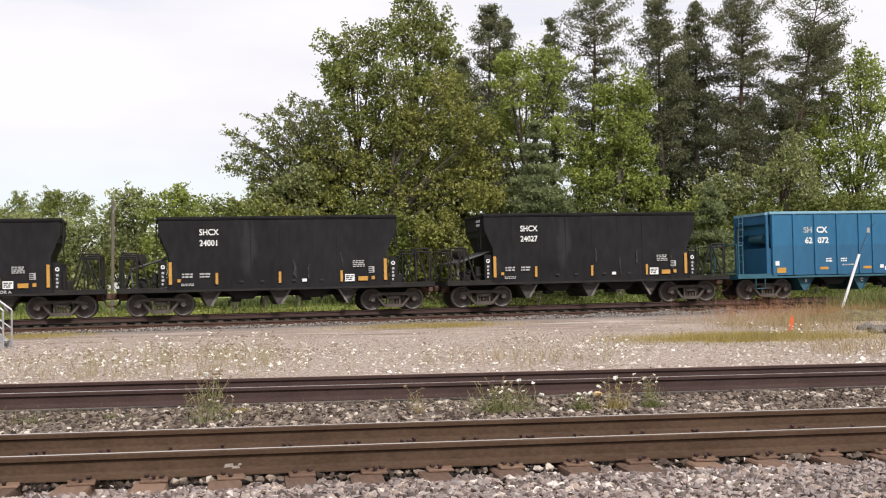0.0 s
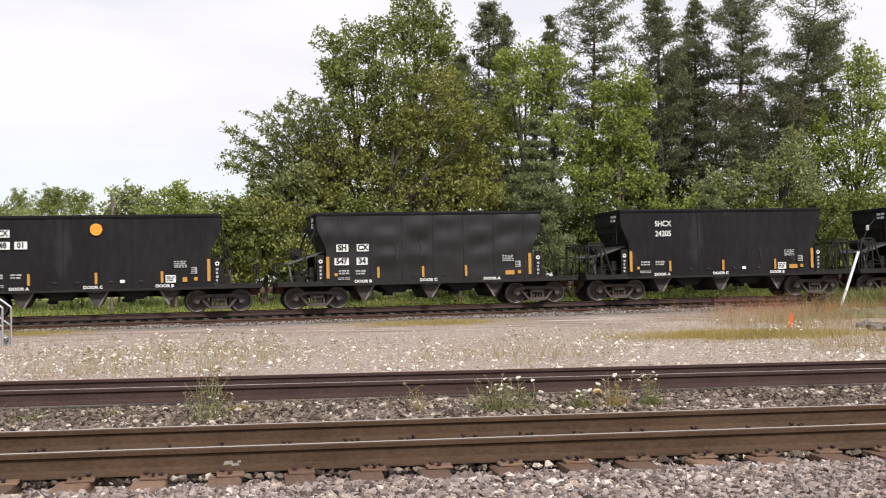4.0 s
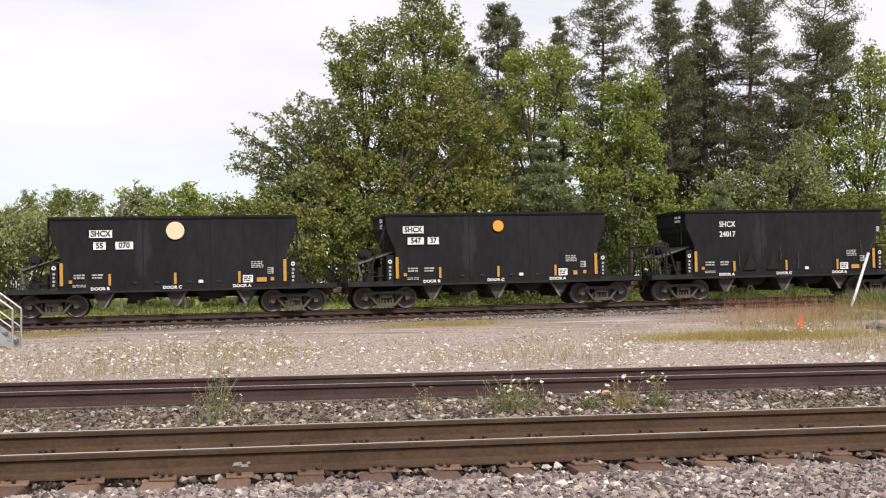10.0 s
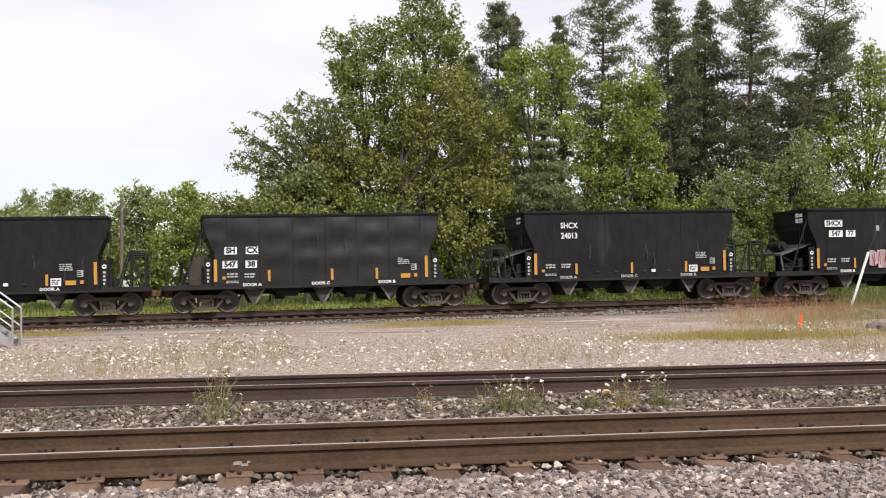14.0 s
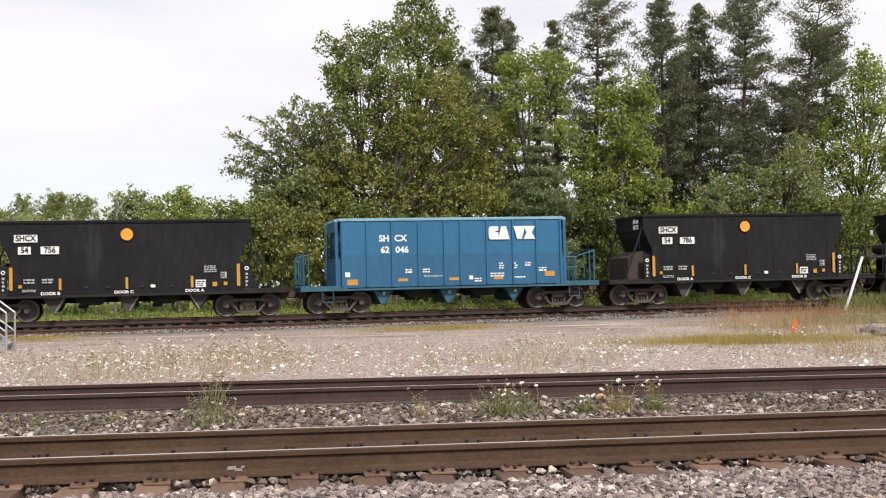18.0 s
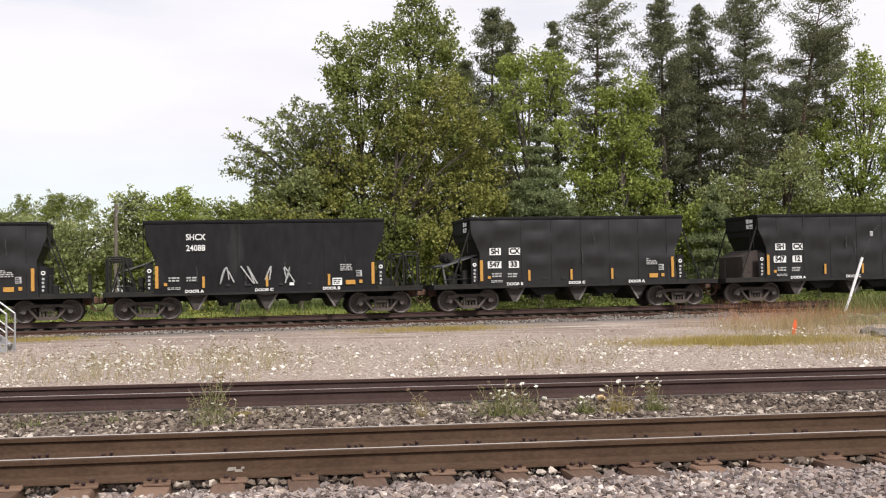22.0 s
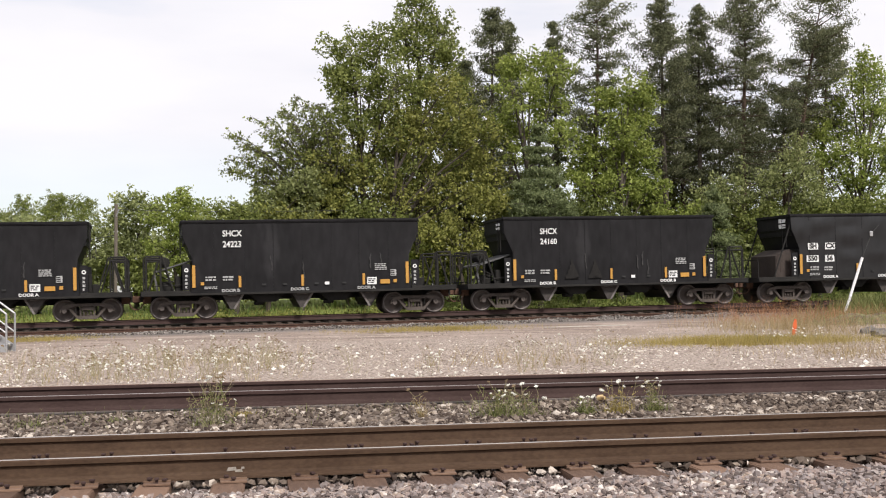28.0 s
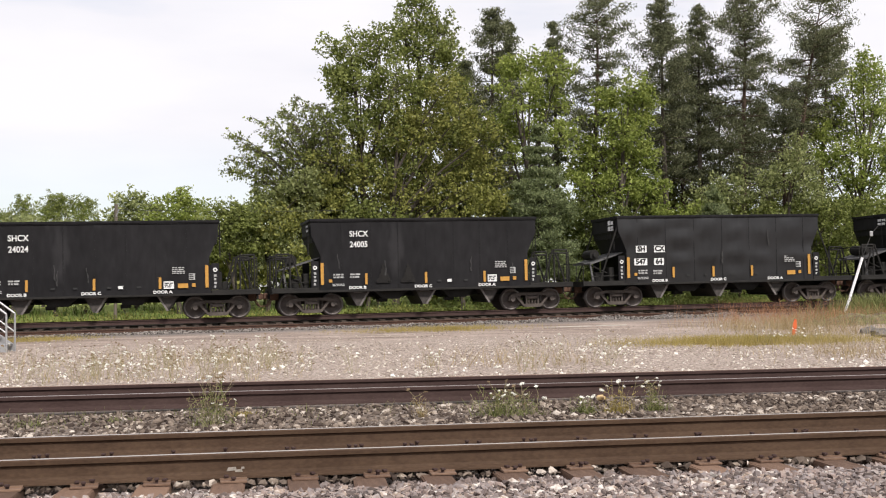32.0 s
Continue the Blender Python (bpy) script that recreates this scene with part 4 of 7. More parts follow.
def black_car(k, kind, number, doors):
    rng = random.Random(k * 7 + 3)
    what = {"24": "black hopper car with white stencilled marks", "54": "black dented hopper car with white panels", "dot": "black hopper car with a round orange decal", "cream": "black hopper car with a round cream decal"}[kind]
    car = thing("hopper_car", what + ", rolling along", "freight car", car_pose(k, 0), "cars of the freight train")
    part("hopper_body", cached("shell", black_shell), car)
    ribs = RIBS_24 if kind == "24" else RIBS_54
    bulge = 0.022 if kind == "24" else 0.085 if kind == "54" else 0.014
    v = k % 4
    for flip in (1, -1):
        part("side_sheet", cached(("sheet", kind, v, flip), lambda: side_sheet(M_STEEL_DENT if kind == "54" else M_STEEL_BLACK, ribs, bulge, v + len(kind) * 10, flip)), car, "black steel side plate with dents")
    rib = cached(("rib", kind), lambda: box_mesh("side_rib", M_STEEL_BLACK, (-0.012, 0.012, -0.012, 0.0, 1.06, 3.9) if kind != "cream" else (-0.02, 0.02, -0.02, 0.0, 1.06, 3.9)))
    for x in ribs:
        part("side_rib", rib, car, "", pose(x, -1.6, 0))
    for y in (-1.6, 1.6):
        part("top_rail", cached("top_rail", lambda: box_mesh("top_rail", M_STEEL_BLACK, (-4.9, 4.9, -0.055, 0.055, 3.90, 4.00), (-4.88, 4.88, -0.035, 0.035, 3.86, 3.90), bevel=0.012)), car, "", pose(0, y, 0))
    for s in (-1, 1):
        part("end_rim", cached(("end_rim", s), lambda: box_mesh("end_rim", M_STEEL_BLACK, (*sorted((s * 4.82, s * 4.92)), -1.54, 1.54, 3.88, 3.99), (*sorted((s * 4.855, s * 4.88)), -1.5, 1.5, 3.33, 3.37))), car)
        part("end_platform", cached(("platform", s), lambda: platform_mesh(s, M_STEEL_DARK)), car)
        for w in (-1.58, 1.58):
            part("end_post", cached(("end_post", s), lambda: box_mesh("end_post", M_STEEL_BLACK, (*sorted((s * 4.56, s * 4.86)), -0.03, 0.03, 1.17, 2.25))), car, "", pose(0, w, 0))
        if kind == "24":
            for w in (-1.42, 1.42):
                railing(car, "side_railing", ("side_railing", s, w), M_STEEL_DARK, railing_runs(s, w), 0.040, "black tube railing")
            railing(car, "end_railing", ("end_railing", s), M_STEEL_DARK, end_rail_runs(s), 0.026, "black tube railing")
        else:
            for w in (-1.5, 1.5):
                part("end_brace", cached(("end_brace", s), lambda: tube_mesh("end_brace", M_STEEL_DARK, [((s * 4.85, 0, 3.5), (s * 5.7, 0, 1.14))], 0.035)), car, "", pose(0, w, 0))
            part("end_rail", cached(("low_rail", s), lambda: tube_mesh("end_rail", M_STEEL_DARK, [((s * 6.4, -1.35, 1.95), (s * 6.4, 1.35, 1.95))] + [((s * 6.4, y, 1.14), (s * 6.4, y, 1.95)) for y in (-1.35, -0.45, 0.45, 1.35)], 0.020)), car, "low black end rail")
        if s > 0:
            part("brake_valve", cached("valve", lambda: box_mesh("brake_valve", M_STEEL_DARK, (4.86, 5.0, -1.2, -0.9, 1.14, 1.9), (5.0, 5.25, -1.0, -0.7, 1.14, 1.5), bevel=0.03)), car)
        elif number in ("547 12", "550 56", "547 38", "548 01", "54 786"):
            part("end_housing", cached(("house", s), lambda: house_mesh(s, M_HOUSE)), car, "rusty brown housing")
        else:
            part("slope_hood", cached(("hood", s), lambda: hood_mesh(s, M_HOOD_GREY)), car, "scuffed grey sloping plate")
            part("brake_gear", cached(("gear", s), lambda: gear_mesh(s)), car)
        part("end_ladder", cached(("end_ladder", s), lambda: tube_mesh("end_ladder", M_STEEL_DARK, [((s * 4.93, y, z), (s * 4.93, y + 0.36, z)) for y in (-1.3,) for z in (3.45, 3.62, 3.8)] + [((s * 4.93, y, 2.5), (s * 4.93, y, 3.9)) for y in (-1.3, -0.94)], 0.018)), car)
    part("underframe", cached("belly", belly_mesh), car)
    part("side_sill", cached("sill", lambda: sill_mesh(M_STEEL_DARK)), car)
    for x, lean in ((-2.85, 1), (0.0, 1), (2.85, -1)):
        part("chute", cached(("chute", lean), lambda: chute_mesh(lean, M_CHUTE, M_CHUTE_EDGE)), car, "grey steel discharge chute with a scraped edge", pose(x, 0, 0))
    running_gear(car, k)
    # markings on the near side
    y = -1.655
    stripes(car, STRIPES_54[number] if kind == "54" else (-4.42, -2.58, -0.03, 2.52, 4.37), 0)
    mark = lambda name, me, x, z, label="", dy=0.0: part(name, me, car, label, pose(x, y + dy, z))
    if kind == "24":
        if number:
            up = {"24088": -0.05, "24110": -0.09, "24122": -0.04, "24027": -0.02, "24182": 0.16, "24220": 0.10, "24223": 0.08}.get(number, 0.0)
            mark("reporting_mark", letters("SHCX", 0.24, M_WHITE, 0.87, 0.005), -2.87, 3.35 + up, "white stencilled letters")
            mark("car_number", letters(number, 0.24, M_WHITE, 0.89, 0.005), -2.87, 2.91 + up, "white stencilled number")
    else:
        a, b = (number + " ").split(" ")[:2]
        if kind == "54":
            for text, x, z, w in (("SH", -3.80, 2.52, 0.50), ("CX", -2.94, 2.52, 0.50), (a, -3.84, 1.96, 0.60), (b, -2.98, 1.96, 0.46)):
                mark("number_panel", plate(w, 0.30, M_WHITE), x, z, "white panel")
                mark("panel_letters", letters(text, 0.22, M_BLACK_INK, 0.98, 0.016), x, z, "black letters", -0.008)
        else:
            wa, wb = 0.21 * len(a) + 0.06, 0.21 * len(b) + 0.06
            dx = 0.40 if kind == "cream" else {"54 756": -0.55, "547 77": -0.30}.get(number, -0.40)
            mark("number_panel", plate(0.88, 0.30, M_WHITE), -3.30 + dx, 3.30, "white panel")
            mark("panel_letters", letters("SHCX", 0.22, M_BLACK_INK, 0.92, 0.012), -3.30 + dx, 3.30, "black letters", -0.008)
            xa, xb = (-3.35, -2.40) if len(a) == 2 else (-3.20, -2.45)
            for text, x, w in ((a, xa, wa), (b, xb, wb)):
                mark("number_panel", plate(w, 0.30, M_WHITE), x + dx, 2.83, "white panel")
                mark("panel_letters", letters(text, 0.22, M_BLACK_INK, 0.92, 0.012), x + dx, 2.83, "black letters", -0.008)
            mark("round_decal", disc(0.24 if kind == "dot" else 0.36, M_ORANGE if kind == "dot" else M_CREAM), 0.0, 3.42 if kind == "dot" else 3.40, "round orange decal" if kind == "dot" else "round cream decal", -0.02)
    faint = M_WHITE if kind != "24" or k % 3 else M_GREYMARK
    for letter, x in zip(doors, (-2.85, -0.05, 2.72)):
        part("door_letters", letters("DOOR " + letter, 0.115, faint, 1.15, 0.006), car, "white stencilled words", pose(x - 0.1, -1.65, 1.12))
    mark("stencil_text", bars(2, 0.42, 0.22, M_GREYMARK, 1), -3.75, 1.62 if kind != "54" else 1.52)
    mark("stencil_text", bars(2, 0.42, 0.22, M_GREYMARK, 2), -3.05, 1.62 if kind != "54" else 1.50)
    mark("stencil_text", bars(2, 0.50, 0.12, M_GREYMARK, 3), -3.75, 1.25)
    mark("stencil_text", bars(4, 0.50, 0.30, M_GREYMARK, 4), 3.25 if kind != "54" else 3.35, 1.98)
    mark("placard_text", bars(3, 0.22, 0.22, M_BLACK_INK, 5), 3.78, 1.72, "", -0.008)
    mark("orange_panel", plate(0.40 if kind != "dot" else 0.18, 0.18, M_YELLOW), 3.42, 1.36, "small yellow panel")
    mark("grey_placard", plate(0.24, 0.26, M_GREYMARK), 3.78, 1.72, "worn grey placard")
    mark("orange_panel", plate(0.14, 0.14, M_YELLOW), 3.85, 1.38, "small yellow panel")
    if kind != "54":
        mark("white_placard", plate(0.40, 0.30, M_WHITE), 2.86, 1.40, "white placard")
        mark("placard_text", bars(3, 0.32, 0.22, M_BLACK_INK, 6), 2.86, 1.40, "", -0.008)
        mark("white_placard", plate(0.18, 0.12, M_WHITE), 0.98, 1.34, "white placard")
    mark("yellow_tag", plate(0.13, 0.12, M_YELLOW), -4.08, 1.42)
    for s in (-1, 1):
        part("round_mark", ring(0.085, M_WHITE), car, "white ring", pose(s * 4.71, -1.615, 1.98))
        part("stencil_text", bars(4, 0.10, 0.60, M_GREYMARK, 7), car, "", pose(s * 4.71, -1.615, 1.52))
    for x in (-1.6, -0.75, 0.55, 1.7):
        part("vibrator_pocket", plate(0.16, 0.07, M_BLACK_INK), car, "dark slot", pose(x, -1.652, 1.34))
    if kind != "24":
        for z in (3.72, 3.47):
            part("corner_panel", plate(0.62, 0.19, M_WHITE), car, "white corner panel", Matrix.Translation((-4.93, -0.95, z)) @ pose(0, 0, 0, 0, 0, -90))
    else:
        part("stencil_text", bars(2, 0.62, 0.34, M_WHITE, 8), car, "", Matrix.Translation((-4.93, -0.95, 3.62)) @ pose(0, 0, 0, 0, 0, -90))
    if kind == "24":
        for i in range(4):
            mark("scrape_mark", cached(("scrape", (k + i) % 5), lambda: scrape_mesh((k + i) % 5)), rng.uniform(-4.1, 4.0), rng.uniform(1.9, 2.6), "grey scrape")
        if number in ("24017", "24015", "24160", "24005", "24041", "24110"):
            for x in (-1.75, -0.72, 1.55)[: 2 + k % 2]:
                mark("dust_stain", cached(("stain", k % 4), lambda: stain_mesh(k % 4)), x + rng.uniform(-0.1, 0.1), 1.30, "dusty stain")
    elif kind == "54":
        for i in range(2):
            mark("scrape_mark", cached(("scrape", (k + i) % 5), lambda: scrape_mesh((k + i) % 5)), rng.uniform(-2.0, 3.6), rng.uniform(2.2, 3.4), "grey scrape", -0.02)
    sprays = {"24091": (2.0, 0.42, 11, M_GREYMARK, -0.75, 1.62, 0.035), "24122": (2.2, 0.52, 9, M_GREYMARK, -1.35, 1.52, 0.026), "24220": (0.6, 0.6, 7, M_GREYMARK, -0.5, 1.62, 0.035),
              "24088": (3.6, 0.75, 4, M_GREYMARK, -0.3, 1.75, 0.05), "24204": (0.85, 0.5, 8, M_WHITE, -1.1, 1.70, 0.04)}
    if number == "24122":
        for x in (-3.80, -0.02, 2.86):
            mark("patch_plate", cached("patch_plate", lambda: box_mesh("patch_plate", M_PATCH, (-0.41, 0.41, -0.006, 0.0, 1.16, 2.86), bevel=0.002)), x, 0.0, "grey welded repair plate", -0.004)
    if number == "24110":
        mark("patch_plate", cached("door_plate", lambda: box_mesh("patch_plate", M_SCRAPE, (-0.42, -0.38, -0.02, 0.0, 1.36, 2.9), (0.38, 0.42, -0.02, 0.0, 1.36, 2.9), (-0.42, 0.42, -0.021, 0.0, 2.46, 2.50), (-0.42, 0.42, -0.022, 0.0, 2.87, 2.91))), -0.9, 0.0, "framed repair plate")
    if number == "24142":
        for i, (x, z) in enumerate(((-1.72, 2.1), (-2.25, 2.05), (1.84, 2.5), (1.95, 1.9), (3.3, 1.75), (3.75, 2.0), (-1.6, 1.55))):
            mark("rust_patch", cached(("rust_patch", i), lambda: blotch_mesh(i, 0.20, 0.50)), x, z, "brown rust patch")
    if number in sprays:
        w, h, c, mat, x, z, th = sprays[number]
        mark("spray_mark", scrawl(k, w, h, c, mat, th), x, z, "pale spray-painted strokes", -0.02)
    if number == "547 77":
        mark("spray_fill", scrawl(5, 4.0, 0.85, 26, M_PINK, 0.20), 0.2, 1.65, "pale pink spray-painted fill", -0.015)
        mark("spray_mark", scrawl(6, 4.0, 0.85, 13, M_RED, 0.028), 0.2, 1.65, "red spray-painted strokes", -0.024)
    return car


def blue_car(k, number):
    car = thing("hopper_car", "blue ribbed hopper car with white marks, rolling along", "freight car", car_pose(k, 0), "cars of the freight train")
    off = -0.12

    def shell():
        bm = bmesh.new()
        prism(bm, [(-4.8, 3.86), (-4.8, 3.30), (-3.6, 1.06), (4.35, 1.06), (4.8, 2.45), (4.8, 3.86)], -1.57, 1.57)
        bm.normal_update()
        tops = [f for f in bm.faces if f.normal.z > 0.9 and f.calc_center_median().z > 3.7]
        bmesh.ops.inset_region(bm, faces=tops, thickness=0.08)
        for f in tops:
            bmesh.ops.translate(bm, vec=(0, 0, -0.9), verts=f.verts)
        return mesh_of("hopper_body", bm, M_BLUE)
    part("hopper_body", cached("blue_shell", shell), car)
    for y in (-1.6, 1.6):
        part("side_sheet", cached("blue_top", lambda: box_mesh("side_sheet", M_BLUE, (-4.82, 4.82, -0.02, 0.02, 2.42, 3.86))), car, "blue upper side plate", pose(0, y, 0))
        part("side_sheet", cached("blue_low", lambda: box_mesh("side_sheet", M_BLUE_LOW, (-4.82, 4.82, -0.017, 0.017, 1.08, 2.42))), car, "darker blue lower side plate", pose(0, y, 0))
        part("top_rail", cached("blue_rail", lambda: box_mesh("top_rail", M_BLUE_PALE, (-4.9, 4.9, -0.07, 0.07, 3.84, 3.96), bevel=0.015)), car, "pale blue top rail", pose(0, y, 0))
    rib = cached("blue_rib", lambda: box_mesh("side_rib", M_BLUE, (-0.035, 0.035, -0.07, 0.0, 1.1, 3.85), bevel=0.008))
    for x in (-4.76, -3.72, -2.65, -1.52, -0.40, 0.30, 1.46, 2.62, 3.68, 4.76):
        part("side_rib", rib, car, "blue pressed rib", pose(x, -1.61, 0))
    for s in (-1, 1):
        part("end_rim", cached(("blue_rim", s), lambda: box_mesh("end_rim", M_BLUE_PALE, (*sorted((s * 4.78, s * 5.06)), -1.53, 1.53, 3.82, 3.94))), car)
        part("end_post", cached(("blue_post", s), lambda: box_mesh("end_post", M_BLUE_LOW, *[(*sorted((s * 4.92, s * 5.04)), *sorted((w * 1.57, w * 1.48)), 1.06, 3.82) for w in (-1, 1)], (*sorted((s * 4.95, s * 5.02)), -1.48, 1.48, 2.22, 2.32), (*sorted((s * 4.96, s * 5.01)), -1.48, 1.48, 3.42, 3.82))), car)
        part("end_panel", cached(("blue_panel", s), lambda: box_mesh("end_panel", M_BLUE_LOW, (*sorted((s * 4.96, s * 5.01)), -1.47, 1.47, 1.15, 2.21), *[(*sorted((s * 4.825, s * 4.915)), *sorted((w * 1.56, w * 1.50)), 1.15, 2.3) for w in (-1, 1)])), car, "blue lower end plate")
        part("end_ladder", cached(("blue_ladder", s), lambda: tube_mesh("end_ladder", M_BLUE_PALE, [((s * 5.14, y, 1.5), (s * 5.09, y, 3.84)) for y in (0.55, 0.95)] + [((s * 5.115, 0.55, z), (s * 5.115, 0.95, z)) for z in np.arange(1.75, 3.7, 0.30)], 0.020)), car, "pale blue end ladder")
        part("stirrup_step", cached(("blue_stirrup", s), lambda: tube_mesh("stirrup_step", M_BLUE_DIM, [((s * 5.15, -1.56, 0.98), (s * 5.15, -1.56, 0.50)), ((s * 5.60, -1.56, 0.98), (s * 5.60, -1.56, 0.50)), ((s * 5.15, -1.56, 0.50), (s * 5.60, -1.56, 0.50))], 0.022)), car, "blue stirrup step")
        part("end_platform", cached(("blue_platform", s), lambda: platform_mesh(s, M_BLUE_DIM)), car, "blue end platform")
        for y in (-1.42, 1.42):
            runs = [((s * 6.35, y, 1.14), (s * 6.35, y, 2.5)), ((s * 6.15, y, 1.14), (s * 6.15, y, 2.5)), ((s * 5.5, y, 1.14), (s * 5.5, y, 2.2)), ((s * 4.85, y, 2.2), (s * 5.6, y, 2.2)), ((s * 4.85, y, 1.75), (s * 5.6, y, 1.75)), ((s * 6.35, y, 2.45), (s * 5.6, y, 2.25)), ((s * 5.0, y, 1.14), (s * 5.0, y, 2.2))]
            railing(car, "side_railing", ("blue_railing", s, y), M_BLUE_DIM, runs if s > 0 else runs[:2] + [((-6.35, y, 2.45), (-6.15, y, 2.45))], 0.034, "teal tube railing")
        railing(car, "end_railing", ("blue_end_railing", s), M_BLUE_DIM, end_rail_runs(s, 2.5), 0.03, "teal tube railing")
        part("brake_gear", cached(("blue_gear", s), lambda: tube_mesh("brake_gear", M_BLUE_DIM, [((s * 4.62, -0.75, 2.75), (s * 4.62, 0.55, 2.75))], 0.22, 16)), car, "blue air tank")
        part("end_box", cached(("blue_box", s), lambda: box_mesh("end_box", M_HOOD_GREY, (*sorted((s * 4.4, s * 4.85)), -1.25, 0.6, 1.14, 2.1), bevel=0.03)), car)
    part("underframe", cached("belly", belly_mesh), car)
    part("side_sill", cached("blue_sill", lambda: sill_mesh(M_BLUE_DIM)), car, "blue side sill")
    for x, lean in ((-3.0, 1), (-0.15, 1), (2.75, -1)):
        part("chute", cached(("blue_chute", lean), lambda: chute_mesh(lean, M_BLUE_DIM, M_BLUE_DARK)), car, "grimy blue discharge chute", pose(x, 0, 0))
    for x, letter in zip((-2.98, -0.13, 2.77), "BCA"):
        part("door_letters", letters(letter, 0.13, M_WHITE, 1.0, 0.006), car, "white stencilled letter", pose(x, -1.34, 0.80))
    running_gear(car, k)
    mark = lambda name, me, x, z, label="", dy=0.0: part(name, me, car, label, pose(x, -1.626 + dy, z))
    a, b = number.split(" ")
    mark("reporting_mark", letters("SH", 0.26, M_GREYMARK if k < 10 else M_WHITE, 1.0, 0.010), -2.98, 3.10, "white letters")
    mark("reporting_mark", letters("CX", 0.26, M_WHITE, 1.0, 0.012), -2.28, 3.10, "white letters")
    mark("car_number", letters(a, 0.26, M_WHITE, 1.0, 0.012), -2.95, 2.62, "white number")
    mark("car_number", letters(b, 0.26, M_WHITE, 1.0, 0.012), -2.22, 2.62, "white number")
    mark("emblem_block", cached("e1", lambda: outline_mesh([(-0.16, -0.28), (0.20, -0.28), (0.20, 0.02), (0.02, 0.05), (0.20, 0.10), (0.20, 0.28), (-0.16, 0.28), (-0.23, 0.18), (-0.23, -0.18)])), 1.78, 3.28, "bold white emblem block")
    mark("emblem_block", cached("e2", lambda: outline_mesh([(-0.26, -0.28), (0.26, -0.28), (0.11, 0.28), (-0.11, 0.28)])), 2.22, 3.28, "bold white emblem block")
    mark("emblem_block", cached("e3", lambda: outline_mesh([(-0.10, -0.28), (0.10, -0.28), (0.26, 0.28), (-0.26, 0.28)])), 2.92, 3.28, "bold white emblem block")
    mark("emblem_block", cached("e4", lambda: outline_mesh([(-0.27, -0.28), (0.27, -0.28), (0.12, 0.0), (0.25, 0.28), (-0.25, 0.28), (-0.12, 0.0)])), 3.36, 3.28, "bold white emblem block")
    for x, w in ((-4.35, 0.45), (-2.2, 0.42), (0.0, 0.42), (1.95, 0.42)):
        mark("reflector_strip", plate(w, 0.12 if x > -4 else 0.24, M_YELLOW), x, 1.36 if x > -4 else 1.30, "yellow reflective panel")
    mark("reflector_strip", plate(0.45, 0.22, M_YELLOW), 4.25, 1.50, "yellow reflective panel")
    mark("white_placard", plate(0.2, 0.2, M_WHITE), -4.55, 1.62)
    mark("white_placard", plate(0.18, 0.16, M_WHITE), 0.75, 1.40)
    for x, z, r, w in ((-1.95, 1.85, 2, 0.3), (-1.2, 1.85, 2, 0.3), (1.05, 1.42, 2, 0.3), (2.1, 2.0, 3, 0.22), (2.7, 2.0, 3, 0.22), (3.3, 2.05, 2, 0.3), (1.9, 1.62, 2, 0.6), (2.9, 1.5, 1, 0.5), (3.95, 1.82, 2, 0.35)):
        mark("stencil_text", bars(r, w, 0.10 * r, M_WHITE, 10 + int(x * 10)), x, z - 0.12)
    mark("stencil_text", bars(1, 0.8, 0.1, M_GREYMARK, 9), -0.9, 1.5)
    return car


def outline_mesh(outline):
    bm = bmesh.new()
    prism(bm, outline, -0.05, -0.044)
    bmesh.ops.triangulate(bm, faces=bm.faces)
    return mesh_of("emblem_block", bm, M_WHITE)


CARS = []
for k, (kind, number, doors) in enumerate(ORDER):
    CARS.append(blue_car(k, number) if kind == "blue" else black_car(k, kind, number, doors))


def motions():
    """The train rolls by; its wheels turn on the stretch by the yard."""
    for k, car in enumerate(CARS):
        walk(car, [(float(t), car_pose(k, t)) for t in range(33)])
    for wheel, k, x, s in WHEELS:
        turning = [i / FPS for i in range(0, 32 * FPS + 1) if abs(train_at(i / FPS) + PITCH * k + s * 4.8 + x) < 34]
        times = sorted({0.0, 32.0, *turning})
        first = train_at(turning[0]) if turning else 0.0
        last = train_at(turning[-1]) if turning else 0.0
        spin = lambda t: math.degrees((min(max(train_at(t), last), first) - first) / 0.457) if turning else 0.0
        walk(wheel, [(t, pose(x, 0, 0.457, 0, spin(t), 0)) for t in times])


# ---- trees and bushes behind the far track ----
def quads_mesh(name, corners, mat):
    n = len(corners)
    me = bpy.data.meshes.new(name)
    me.vertices.add(n * 4)
    me.vertices.foreach_set("co", np.ascontiguousarray(corners, dtype=np.float32).reshape(-1))
    me.loops.add(n * 4)
    me.loops.foreach_set("vertex_index", np.arange(n * 4, dtype=np.int32))
    me.polygons.add(n)
    me.polygons.foreach_set("loop_start", np.arange(0, n * 4, 4, dtype=np.int32))
    me.update(calc_edges=True)
    me.materials.append(mat)
    return me


def leaf_quads(centres, length, width, rng, hang=0.0):
    """Small pointed leaves with a random turn, as kite-shaped faces."""
    n = len(centres)
    a = rng.normal(size=(n, 3))
    a[:, 2] -= hang
    a /= np.linalg.norm(a, axis=1, keepdims=True)
    b = np.cross(a, rng.normal(size=(n, 3)))
    b /= np.linalg.norm(b, axis=1, keepdims=True) + 1e-9
    c = np.cross(a, b)
    s = rng.uniform(0.65, 1.3, (n, 1))
    l, w = length * s / 2, width * s / 2
    return np.stack([centres - a * l, centres + b * w + c * w * 0.25, centres + a * l, centres - b * w + c * w * 0.25], 1)


